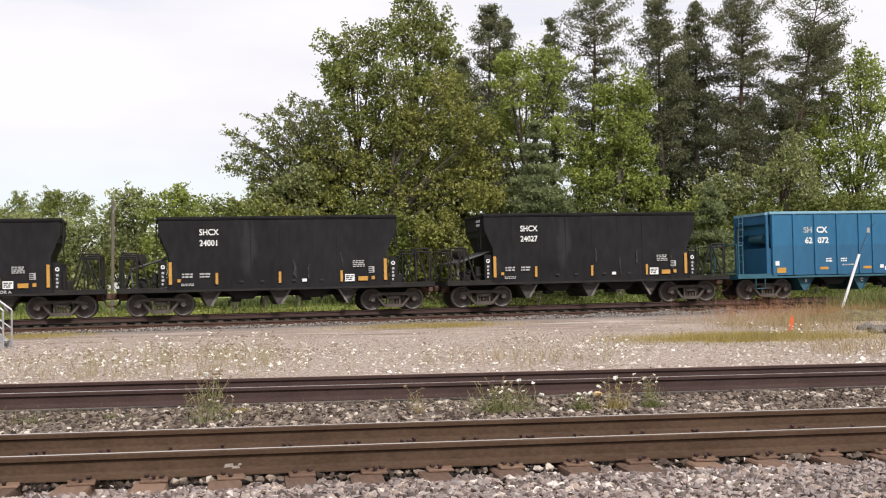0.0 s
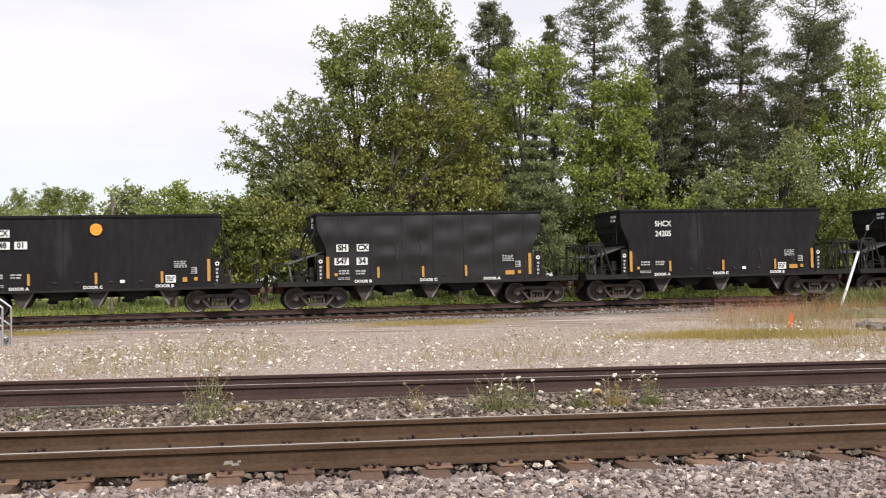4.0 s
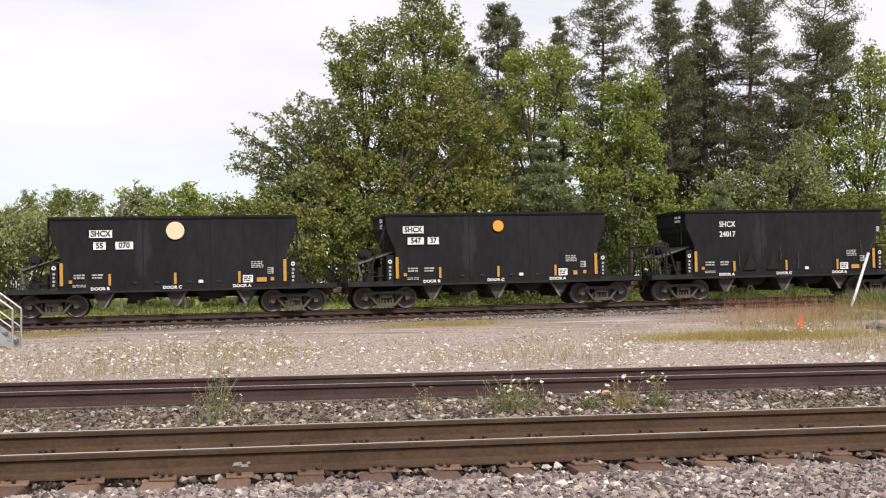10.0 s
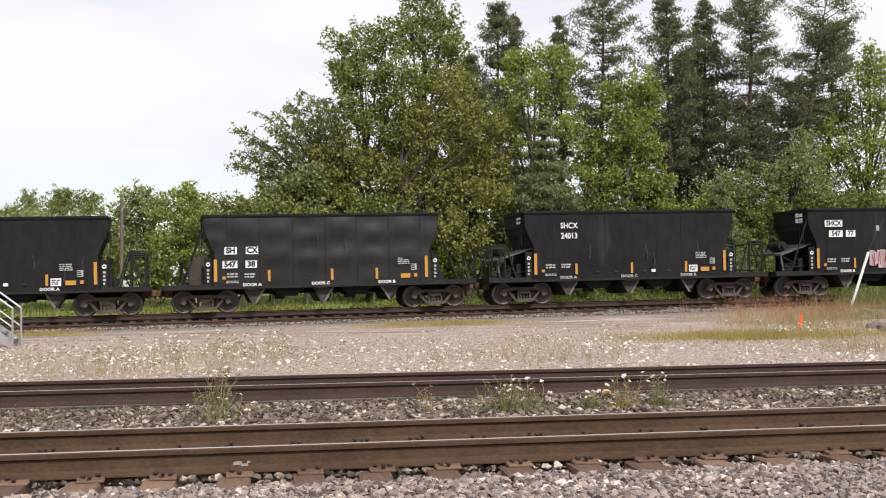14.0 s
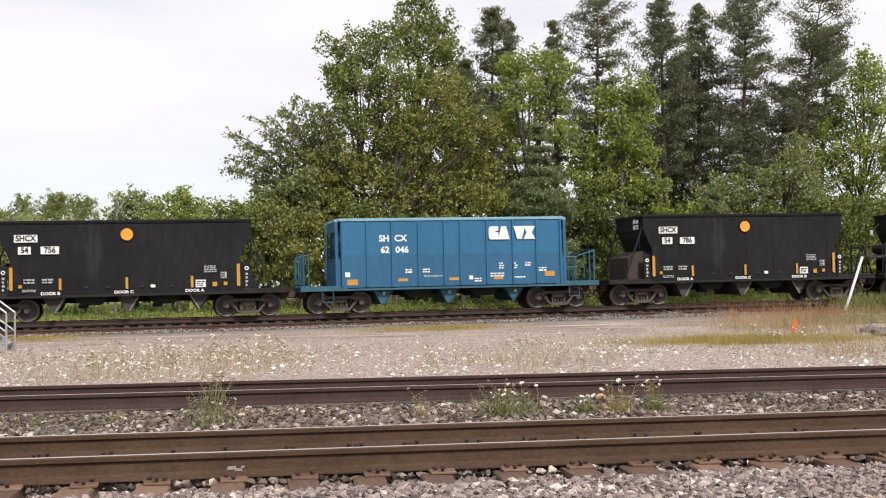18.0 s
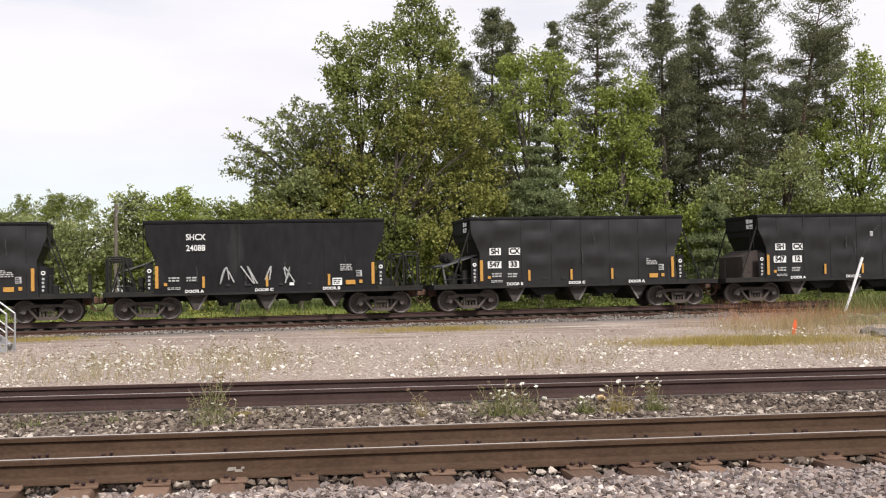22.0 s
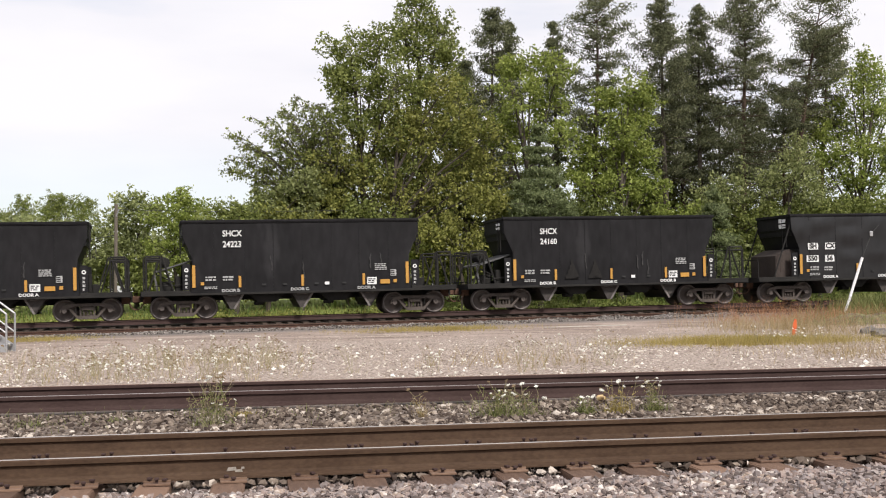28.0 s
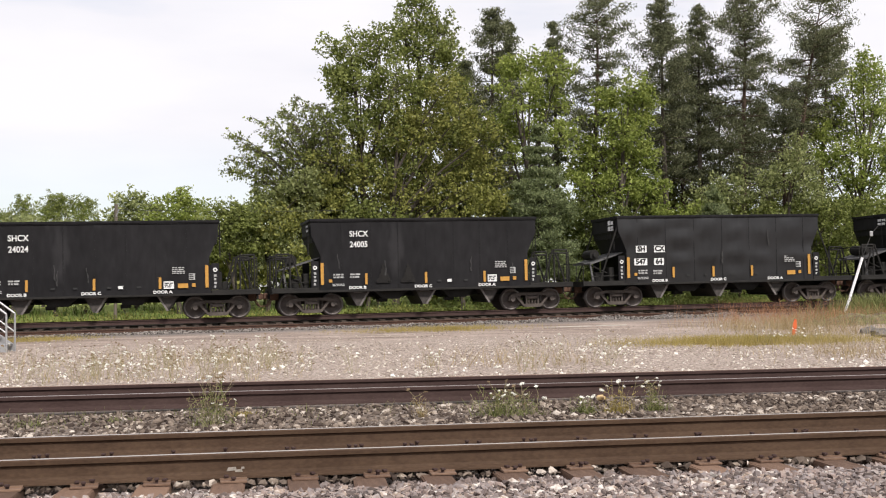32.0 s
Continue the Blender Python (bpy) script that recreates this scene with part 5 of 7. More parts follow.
def wood(name, mat, runs):
    bm = bmesh.new()
    for p, q, r0, r1 in runs:
        if (Vector(q) - Vector(p)).length > 1e-3:
            tube(bm, p, q, r0, r1, sides=6 if r0 > 0.05 else 4, caps=False)
    return mesh_of(name, bm, mat)


TREES = [0]


def broadleaf(label, leaf, bark, x, y, dense, lobes, far=False):
    """A trunk with limbs that part towards lumps of the crown (offset, height, half width, half height), each made of many twigs of leaves."""
    TREES[0] += 1
    rng = np.random.default_rng(100 + TREES[0])
    z0 = ground_at(x, y)
    high = max(l[1] for l in lobes)
    bush = high < 5.0 + z0 or min(l[1] - l[3] for l in lobes) < 1.0 + z0
    t = thing("bush" if bush else "tree", label, "bush" if bush else "tree", Matrix.Translation((x, y, z0)), "trees and bushes behind the track")
    runs, leaves = [], []
    r_trunk = (0.05 + 0.014 * (high - z0)) * (0.5 if dense < 0.5 else 1.0)
    fork = Vector((rng.uniform(-0.2, 0.2), 0, (high - z0) * (0.12 if bush else 0.25)))
    runs.append(((0, 0, -0.1), tuple(fork), r_trunk * 1.15, r_trunk * 0.85))
    crown_top = Vector((lobes[0][0] * 0.6, 0, (high - z0) * 0.85))
    mid = (fork + crown_top) / 2 + Vector((rng.uniform(-0.3, 0.3), rng.uniform(-0.3, 0.3), 0))
    runs += [(tuple(fork), tuple(mid), r_trunk * 0.85, r_trunk * 0.55), (tuple(mid), tuple(crown_top), r_trunk * 0.55, r_trunk * 0.2)]
    for dx, zz, rx, rz in lobes:
        c = np.array([dx, rng.uniform(-0.9, 0.9), zz - z0])
        h = c[2]
        stem = fork.lerp(mid, min(1, max(0, (h * 0.55 - fork.z) / max(0.1, mid.z - fork.z)))) if h * 0.55 < mid.z else mid.lerp(crown_top, min(1, (h * 0.6 - mid.z) / max(0.1, crown_top.z - mid.z)) if h * 0.6 > mid.z else 0)
        bend = stem.lerp(Vector(c), 0.55) + Vector((0, 0, 0.18 * rx))
        rl = r_trunk * 0.38
        runs += [(tuple(stem), tuple(bend), rl, rl * 0.6), (tuple(bend), tuple(c), rl * 0.6, rl * 0.3)]
        ry = max(rx, rz) * 0.9
        n = int(12 + 12 * rx * rz * (0.45 + 0.55 * dense))
        p = rng.normal(size=(n, 3))
        p /= np.linalg.norm(p, axis=1, keepdims=True)
        p[:, 2] = np.where(rng.random(n) < 0.35, np.abs(p[:, 2]), p[:, 2])
        reach = (rng.uniform(0.30, 1.0, (n, 1)) ** 0.5) * rng.uniform(0.72, 1.22, (n, 1))
        out = p * np.array([rx, ry, rz])
        q = c + out * reach
        # each spray runs outwards and up, and droops where the tree is sparse
        way = out / np.linalg.norm(out, axis=1, keepdims=True) + np.array([0, 0, 0.45 if dense > 0.5 else -0.25]) + rng.normal(size=(n, 3)) * 0.35
        way /= np.linalg.norm(way, axis=1, keepdims=True)
        size = rng.uniform(0.28, 0.62, (n, 1))
        for k in range(0, n, 2):
            runs.append((tuple(c + (q[k] - c) * 0.2), tuple(q[k] + way[k] * size[k] * 0.8), rl * 0.25, 0.008))
        per = int(38 * dense) + 9 if not far else 15
        along = rng.uniform(-1, 1, (n, per, 1))
        flesh = rng.normal(size=(n, per, 3)) * np.array([0.15, 0.15, 0.11]) * (1.15 - 0.5 * along)
        leaves.append((q[:, None] + way[:, None] * size[:, None] * along + flesh).reshape(-1, 3))
    part("trunk", wood("trunk", bark, runs), t, "brown trunk with limbs and twigs")
    L = np.concatenate(leaves)
    L[:, 2] = np.maximum(L[:, 2], 0.05)
    part("crown", quads_mesh("crown", leaf_quads(L, *((0.27, 0.18) if far else (0.175, 0.115)), rng, 0.3), leaf), t, "crown of small leaves with gaps")
    return t


def conifer(label, needle, x, y, top, low, radius, crook, slant=0.0):
    """A stem, upright or leaning by slant, with whorls of boughs that carry cushions of needles; crook makes it an open, uneven pine."""
    TREES[0] += 1
    rng = np.random.default_rng(300 + TREES[0])
    z0 = ground_at(x, y)
    top, low = top - z0, low - z0
    t = thing("conifer", label, "tree", Matrix.Translation((x, y, z0)), "trees and bushes behind the track")
    lean = lambda z: Vector((0.06 * crook * math.sin(z * 0.45 + crook) * (z / top) + slant * (z / top), 0.05 * crook * math.cos(z * 0.6), z))
    runs, tufts = [], []
    r0 = 0.04 + 0.011 * top
    zs = np.linspace(0, top, 12)
    for a, b in zip(zs, zs[1:]):
        runs.append((tuple(lean(a)), tuple(lean(b)), r0 * (1 - a / top) + 0.02, r0 * (1 - b / top) + 0.02))
    drooping = needle is M_NEEDLE_BLUE
    z = low
    while z < top - 0.1:
        f = (z - low) / (top - low)
        shape = (1.25 * (1 - f) ** 0.85 + 0.03) if drooping else min(1, ((1 - f) / (0.42 if crook < 2 else 0.30)) ** (0.85 if crook < 2 else 0.62)) * min(1, 0.55 + f * 1.6)
        whorl = rng.uniform(0.62, 1.20) if drooping else rng.uniform(0.55, 1.30)
        turn = rng.uniform(0, 6.283)
        boughs = int(rng.integers(5, 8)) if drooping else int(rng.integers(4, 7))
        for i in range(boughs):
            if not drooping and rng.random() < 0.26 - 0.10 * f:
                continue
            L = 1.12 * radius * shape * whorl * rng.uniform(0.45 if crook < 2 else 0.30, 1.20) + 0.10
            a = turn + (i + rng.uniform(-0.3, 0.3)) * 6.283 / boughs
            rise = (-0.30 if drooping else 0.05 + 0.55 * f * f) + rng.uniform(-0.14, 0.14)
            root = lean(z + rng.uniform(-0.12, 0.12))
            way = Vector((math.cos(a), math.sin(a), rise))
            knee = root + Vector((way.x, way.y, way.z - 0.15)) * L * 0.55
            tip = root + way * L + Vector((0, 0, 0.10 * L))
            runs += [(tuple(root), tuple(knee), 0.022 + 0.008 * L, 0.016), (tuple(knee), tuple(tip), 0.016, 0.006)]
            for q in np.concatenate([rng.uniform(0.30 if not drooping else 0.2, 1.0, int(1.5 + (4.2 if drooping else 2.6) * L)), [0.95]]):
                c = root.lerp(knee, q / 0.55) if q < 0.55 else knee.lerp(tip, (q - 0.55) / 0.45)
                side = rng.normal() * 0.20 * L * (1.25 - q)
                tufts.append((c.x - math.sin(a) * side, c.y + math.cos(a) * side, c.z + rng.uniform(0.0, 0.14), (min(1.0, 0.30 + 0.5 * L) if drooping else min(1.15, 0.46 + 0.42 * L)) * rng.uniform(0.7, 1.25)))
        z += rng.uniform(0.36, 0.62) if drooping else rng.uniform(0.42, 0.88) * (1.0 - 0.42 * f)
    # the leader and its candles
    tufts += [(lean(top).x, lean(top).y, top - 0.12 * i, 0.34 + 0.06 * i) for i in range(4)]
    # bare dead boughs below the crown and inside it
    for i in range(46):
        zz, a = rng.uniform(low * 0.4, low + 0.45 * (top - low)), rng.uniform(0, 6.283)
        L = rng.uniform(0.5, 1.25) * min(radius, 1.8)
        p = lean(zz)
        q = p + Vector((math.cos(a) * L, math.sin(a) * L, rng.uniform(-0.25, 0.1) * L))
        runs.append((tuple(p), tuple(q), 0.022, 0.006))
        for j in range(4):
            s = p.lerp(q, rng.uniform(0.3, 0.95))
            w = Vector((math.cos(a + rng.normal()), math.sin(a + rng.normal()), rng.uniform(-0.5, 0.2))) * rng.uniform(0.2, 0.5)
            runs.append((tuple(s), tuple(s + w), 0.009, 0.004))
    part("trunk", wood("trunk", M_BARK_RED if crook > 1 else M_BARK, runs), t, "scaly brown trunk with boughs")
    T = np.array(tufts)
    per = 44
    P = (T[:, None, :3] + rng.normal(size=(len(T), per, 3)) * np.array([0.24, 0.24, 0.115]) * T[:, None, 3:]).reshape(-1, 3)
    part("crown", quads_mesh("crown", leaf_quads(P, 0.21, 0.056, rng, -0.5), needle), t, "boughs with dark needle tufts")
    return t


def arching_tree(label, leaf, bark, x, y, tips):
    """Long limbs that rise from one stem, arch over to one side and droop at their tips (place along x, height), hung with short sprays of leaves."""
    TREES[0] += 1
    rng = np.random.default_rng(500 + TREES[0])
    z0 = ground_at(x, y)
    t = thing("tree", label, "tree", Matrix.Translation((x, y, z0)), "trees and bushes behind the track")
    runs, leaves = [((0, 0, -0.1), (-0.3, 0, 3.2), 0.13, 0.10)], []
    limbs = [(a + (rng.normal() * 0.5 + 0.2) * k, b + (rng.normal() * 0.4 - 0.1) * k) for a, b in tips for k in (0, 1, 1)]
    for tx, tz in limbs:
        end = Vector((tx - x, rng.uniform(-2.0, 1.5), tz - z0))
        root = Vector((-0.3, 0, 2.2 + rng.uniform(0, 1.0)))
        peak = Vector((root.x * 0.45 + end.x * 0.55, end.y * 0.5, root.z + (end.z - root.z) * 0.78 + 0.12 * abs(end.x)))
        pts = [root.lerp(peak, q).lerp(peak.lerp(end, q), q) for q in np.linspace(0, 1, 9)]
        for i, (p, q) in enumerate(zip(pts, pts[1:])):
            runs.append((tuple(p), tuple(q), 0.045 - 0.0045 * i, 0.0405 - 0.0045 * i))
        reach = (end - root).length
        for k in range(int(5 * reach)):
            f = rng.uniform(0.30, 1.0)
            i = min(7, int(f * 8))
            p = pts[i].lerp(pts[i + 1], f * 8 - i)
            way = Vector((rng.normal() * 0.6 - 0.55, rng.normal() * 0.7, rng.normal() * 0.35 - 0.02))
            tip = p + way.normalized() * rng.uniform(0.3, 1.15) * (1.45 - 0.75 * f)
            runs.append((tuple(p), tuple(tip), 0.010, 0.005))
            m = int(rng.integers(5, 10))
            f = rng.uniform(0.25, 1.05, (m, 1))
            leaves.append(np.array(p) * (1 - f) + np.array(tip) * f + rng.normal(size=(m, 3)) * np.array([0.06, 0.06, 0.05]) - np.array([0, 0, 0.05]))
    part("trunk", wood("trunk", bark, runs), t, "thin brown stem with arching limbs")
    part("crown", quads_mesh("crown", leaf_quads(np.concatenate(leaves), 0.17, 0.088, rng, 0.8), leaf), t, "drooping sprays of leaves with gaps")
    return t


broadleaf("tall broad maple with mid-green leaves", M_LEAF, M_BARK, -4.2, 65.3, 1.0, ((-0.6, 13.8, 1.4, 1.4), (0.9, 14.3, 1.3, 1.3), (-0.1, 11.7, 2.1, 1.7), (-1.2, 12.2, 1.0, 1.4), (1.5, 11.5, 1.4, 1.7), (-0.1, 9.3, 2.2, 1.7), (1.7, 8.8, 1.4, 1.7), (-1.0, 7.6, 1.7, 1.5), (0.8, 6.7, 2.3, 1.7)))
broadleaf("tallest maple with a pointed green crown", M_LEAF, M_BARK, -1.2, 68.1, 1.0, ((-0.1, 16.7, 1.0, 1.2), (1.0, 15.3, 1.0, 1.5), (-0.8, 15.4, 0.9, 1.5), (0.1, 13.8, 1.8, 1.6), (1.6, 13.8, 0.8, 1.1), (0.0, 11.6, 1.9, 1.8), (1.8, 11.9, 1.3, 1.6), (0.7, 9.4, 2.3, 1.8), (2.5, 9.5, 1.2, 1.6), (0.1, 7.1, 2.7, 1.8), (2.4, 7.0, 1.6, 1.7)))
broadleaf("olive-green tree with yellowing leaves", M_LEAF_OLIVE, M_BARK, -2.5, 64.7, 0.62, ((0.5, 10.1, 1.5, 1.0), (1.6, 8.6, 1.6, 1.2), (-0.6, 8.8, 1.2, 1.1), (-2.9, 7.6, 1.5, 1.4), (2.0, 6.6, 1.9, 1.2), (-1.3, 6.5, 1.9, 1.3), (-3.7, 6.2, 1.3, 1.2), (0.5, 5.7, 1.6, 1.2), (2.7, 11.9, 1.1, 1.1), (3.5, 10.3, 1.3, 1.2), (1.9, 9.9, 1.0, 1.0), (4.6, 9.0, 1.2, 1.1), (3.6, 8.0, 1.4, 1.2), (5.1, 7.2, 1.2, 1.1), (4.2, 6.1, 1.5, 1.0)))
arching_tree("sparse arching tree with green leaves on thin drooping twigs", M_LEAF, M_BARK, -5.0, 64.9, ((-7.2, 11.3), (-8.5, 10.8), (-9.8, 10.2), (-10.9, 9.1), (-10.7, 8.2), (-11.1, 7.5), (-9.2, 9.4), (-8.0, 9.9), (-6.8, 10.2), (-9.6, 8.3), (-8.4, 8.2), (-10.0, 7.2), (-7.2, 8.4), (-6.4, 9.2), (-7.6, 7.0), (-9.2, 6.4), (-6.1, 11.0), (-5.7, 10.0), (-7.8, 10.7)))
broadleaf("light green young maple among pines", M_LEAF_BRIGHT, M_BARK, 4.5, 65.3, 0.85, ((-0.9, 12.7, 0.8, 0.7), (0.3, 13.0, 1.1, 0.8), (1.7, 12.6, 0.8, 1.0), (-0.3, 11.3, 1.4, 1.1), (1.3, 10.8, 1.3, 1.3), (-1.3, 9.9, 1.0, 1.1), (-0.0, 9.0, 1.4, 1.3), (1.8, 9.0, 0.8, 1.1)))
broadleaf("bright green maple in front of the pines", M_LEAF_BRIGHT, M_BARK, 9.8, 67.6, 1.0, ((0.6, 11.9, 1.6, 0.8), (-0.7, 11.2, 1.1, 0.9), (1.4, 11.1, 0.9, 1.2), (0.1, 9.7, 1.6, 1.2), (1.0, 8.3, 1.4, 1.3), (-1.1, 8.6, 1.2, 1.2), (-0.2, 6.7, 1.8, 1.3), (-1.8, 6.8, 1.2, 1.1), (1.6, 6.4, 1.2, 1.1)))
broadleaf("slender light green birch with an uneven crown", M_LEAF_BRIGHT, M_BARK, 24.1, 72.0, 0.8, ((2.2, 11.0, 1.1, 1.4), (2.4, 8.8, 1.3, 1.5), (-1.9, 9.6, 0.9, 1.1), (0.5, 13.7, 0.7, 1.0), (-0.2, 12.3, 1.2, 1.3), (1.3, 12.6, 0.9, 1.6), (-0.9, 10.8, 1.1, 1.3), (0.7, 10.3, 1.4, 1.6), (-0.3, 8.6, 1.5, 1.4), (1.5, 8.2, 0.9, 1.6), (-1.7, 7.9, 1.2, 1.4), (0.3, 6.6, 1.5, 1.3)))
broadleaf("low mixed thicket of pale green saplings", M_LEAF_PALE, M_BARK, 18.8, 68.7, 0.75, ((1.1, 8.4, 0.8, 1.1), (0.8, 6.9, 1.5, 1.5), (-1.1, 6.6, 1.5, 1.3), (-2.7, 6.1, 1.2, 1.1), (-4.0, 5.7, 1.1, 0.9), (2.0, 6.1, 1.3, 1.1)))
broadleaf("yellow-green shrub beside the track", M_LEAF_OLIVE, M_BARK, 1.0, 63.5, 0.9, ((-1.6, 3.9, 1.0, 0.8), (-0.5, 4.4, 1.0, 1.0), (1.2, 5.4, 1.2, 0.8), (2.0, 5.2, 0.8, 0.8), (0.0, 3.3, 1.5, 1.2), (-1.4, 2.4, 1.5, 1.2)))
broadleaf("round distant tree with dense green leaves", M_LEAF, M_BARK, -37.1, 121.3, 1.0, ((-0.2, 10.0, 2.2, 1.1), (-1.6, 9.3, 1.7, 1.2), (1.5, 9.4, 1.4, 1.2), (0.0, 8.4, 3.1, 1.4)))
broadleaf("ragged distant tree with thin dark leaves", M_LEAF, M_BARK, -37.0, 108.0, 0.7, ((0.1, 8.9, 0.8, 1.1), (-0.5, 7.9, 1.3, 1.1), (0.8, 7.7, 1.2, 1.1), (-1.6, 7.5, 1.0, 1.0)))
broadleaf("pale green bush on the verge", M_LEAF_PALE, M_BARK, -15.8, 63.6, 0.9, ((-0.1, 5.8, 0.7, 0.5), (0.5, 5.5, 0.8, 0.5), (-0.5, 5.1, 0.8, 0.6), (0.2, 4.5, 1.3, 0.9), (-0.1, 3.3, 1.3, 1.0)))
broadleaf("fresh green bush on the verge", M_LEAF_BRIGHT, M_BARK, -13.3, 62.2, 0.9, ((-0.0, 5.7, 0.7, 0.6), (0.6, 5.3, 1.0, 0.6), (-0.6, 4.8, 1.2, 0.9), (0.7, 4.2, 1.3, 1.0), (-0.1, 3.1, 1.6, 1.1)))
broadleaf("dense green thicket on the verge", M_LEAF, M_BARK, -10.4, 61.8, 1.0, ((-0.5, 4.9, 0.9, 0.7), (0.6, 4.9, 1.1, 0.8), (-1.0, 4.0, 1.5, 1.0), (1.0, 4.1, 1.5, 1.0), (0.0, 3.0, 1.7, 1.2)))
broadleaf("pale green thicket below the arching tree", M_LEAF_PALE, M_BARK, -9.0, 63.2, 0.9, ((-0.8, 5.5, 1.0, 0.8), (0.6, 5.9, 1.2, 0.9), (1.9, 6.3, 1.2, 1.0), (0.0, 4.5, 1.5, 1.1), (1.7, 4.9, 1.4, 1.1), (0.6, 3.2, 1.7, 1.1)))
broadleaf("dense olive thicket on the verge", M_LEAF_OLIVE, M_BARK, -7.3, 63.6, 1.0, ((-0.4, 5.6, 1.3, 1.0), (1.2, 5.3, 1.3, 1.0), (-1.0, 4.4, 1.5, 1.0), (0.8, 4.1, 1.6, 1.2), (0.0, 2.8, 1.8, 1.2)))
broadleaf("green thicket under the maples", M_LEAF, M_BARK, -4.0, 63.8, 1.0, ((-0.3, 4.8, 1.6, 1.0), (1.5, 4.6, 1.3, 0.9), (-0.9, 3.9, 1.5, 1.1), (0.9, 3.3, 1.6, 1.2), (-0.3, 2.3, 1.8, 1.2)))
broadleaf("green thicket under the pines, shade in its leaf colour", M_LEAF_SHADED, M_BARK, 3.7, 66.7, 1.0, ((0.0, 4.6, 1.2, 1.0), (1.1, 3.9, 1.5, 1.2), (-0.7, 3.4, 1.5, 1.2), (0.8, 2.4, 1.8, 1.2)))
broadleaf("green thicket under the pines", M_LEAF_SHADED, M_BARK, 7.8, 66.6, 1.0, ((-0.2, 4.8, 1.5, 1.0), (1.3, 4.7, 1.5, 1.0), (-0.9, 3.6, 1.5, 1.2), (1.1, 3.3, 1.7, 1.2), (0.2, 2.1, 1.8, 1.2)))
broadleaf("fresh green thicket with broad leaves", M_LEAF_BRIGHT, M_BARK, 12.6, 67.7, 0.95, ((-0.1, 4.7, 1.3, 1.0), (1.2, 4.5, 1.2, 1.1), (-0.7, 3.8, 1.4, 1.1), (0.8, 3.3, 1.6, 1.2), (-0.1, 2.0, 1.9, 1.1)))
broadleaf("green thicket with a few pale twigs", M_LEAF, M_BARK, 16.5, 68.7, 0.95, ((-0.6, 4.7, 1.5, 1.1), (1.2, 4.8, 1.5, 1.1), (-1.2, 3.6, 1.5, 1.2), (0.7, 3.3, 1.7, 1.3), (-0.3, 2.0, 1.9, 1.1)))
broadleaf("tall green thicket at the verge", M_LEAF, M_BARK, 21.3, 69.8, 1.0, ((-0.9, 5.0, 1.6, 1.2), (0.9, 5.0, 1.6, 1.2), (2.8, 5.1, 1.4, 1.3), (-0.3, 3.7, 1.8, 1.3), (2.0, 3.5, 1.8, 1.3), (0.7, 2.1, 2.2, 1.2)))
# next two bushes: paler leaf colour stands in for haze
broadleaf("low leafy bush by the fence line", M_LEAF_PALE, M_BARK, -18.1, 62.1, 0.9, ((-0.6, 4.0, 1.3, 0.7), (0.9, 3.9, 1.0, 0.7), (-1.7, 3.7, 1.3, 0.9), (0.0, 3.0, 1.6, 0.9), (-1.4, 2.6, 1.4, 0.8)))
broadleaf("low leafy bush at the end of the hedge", M_LEAF_PALE, M_BARK, -21.2, 60.3, 0.9, ((-0.1, 4.3, 1.2, 0.7), (-1.4, 4.3, 1.2, 0.8), (0.8, 4.0, 1.2, 0.8), (-0.6, 3.1, 1.5, 0.9), (-2.2, 3.4, 1.4, 1.1)))
conifer("dark pine with a pointed crown", M_NEEDLE, 3.0, 72.1, 17.6, 6.2, 1.7, 1, 0.0)
conifer("dark pine with a rounded crown", M_NEEDLE, 8.7, 70.4, 18.1, 6.5, 2.2, 2, 0.3)
conifer("thin dark pine top", M_NEEDLE, 7.1, 75.1, 17.4, 8.4, 0.8, 0, -0.2)
conifer("slim dark pine beside a taller one", M_NEEDLE, 4.1, 73.4, 17.0, 7.3, 0.9, 0, 0.0)
conifer("tall spruce with layered boughs", M_NEEDLE, 12.9, 70.3, 17.6, 7.6, 1.8, 1, -0.3)
conifer("narrow spruce with a sharp top", M_NEEDLE, 15.4, 72.9, 17.9, 7.4, 1.3, 1, -0.1)
conifer("tall dark pine with thick boughs", M_NEEDLE, 17.4, 71.3, 18.4, 7.6, 1.9, 2, 0.3)
conifer("tall leaning pine with open boughs", M_NEEDLE, 18.7, 70.6, 18.1, 10.2, 2.4, 4, 3.6)
conifer("second leaning pine beside the birch", M_NEEDLE, 22.4, 73.6, 16.3, 9.8, 1.5, 3, 0.8)
conifer("small spruce with drooping boughs", M_NEEDLE_BLUE, 5.0, 63.3, 9.5, 2.3, 1.9, 0, 0.0)
conifer("dark pine behind the maples", M_NEEDLE, 1.4, 75.8, 15.2, 5.8, 1.6, 1, 0.0)
conifer("dead-branched spruce between the pines", M_NEEDLE, 14.9, 75.9, 15.2, 7.1, 1.5, 2, 0.0)
conifer("dark pine behind the birch", M_NEEDLE, 21.6, 77.5, 13.6, 7.8, 1.4, 2, 0.0)
conifer("dark pine in the back row", M_NEEDLE, 12.3, 78.4, 13.6, 5.4, 2.1, 1, 0.0)
conifer("dark pine in the back row", M_NEEDLE, 15.3, 81.1, 13.4, 5.6, 2.1, 1, 0.0)
conifer("dark pine in the back row", M_NEEDLE, 18.1, 79.7, 13.2, 5.5, 2.1, 1, 0.0)
conifer("dark pine in the back row", M_NEEDLE, 21.5, 82.6, 13.4, 5.6, 2.1, 1, 0.0)
conifer("dark pine in the back row", M_NEEDLE, 24.2, 82.2, 13.0, 5.5, 2.1, 1, 0.0)
conifer("bushy young spruce in the thicket", M_NEEDLE_BLUE, 14.5, 65.6, 6.5, 2.0, 1.2, 0, 0.0)
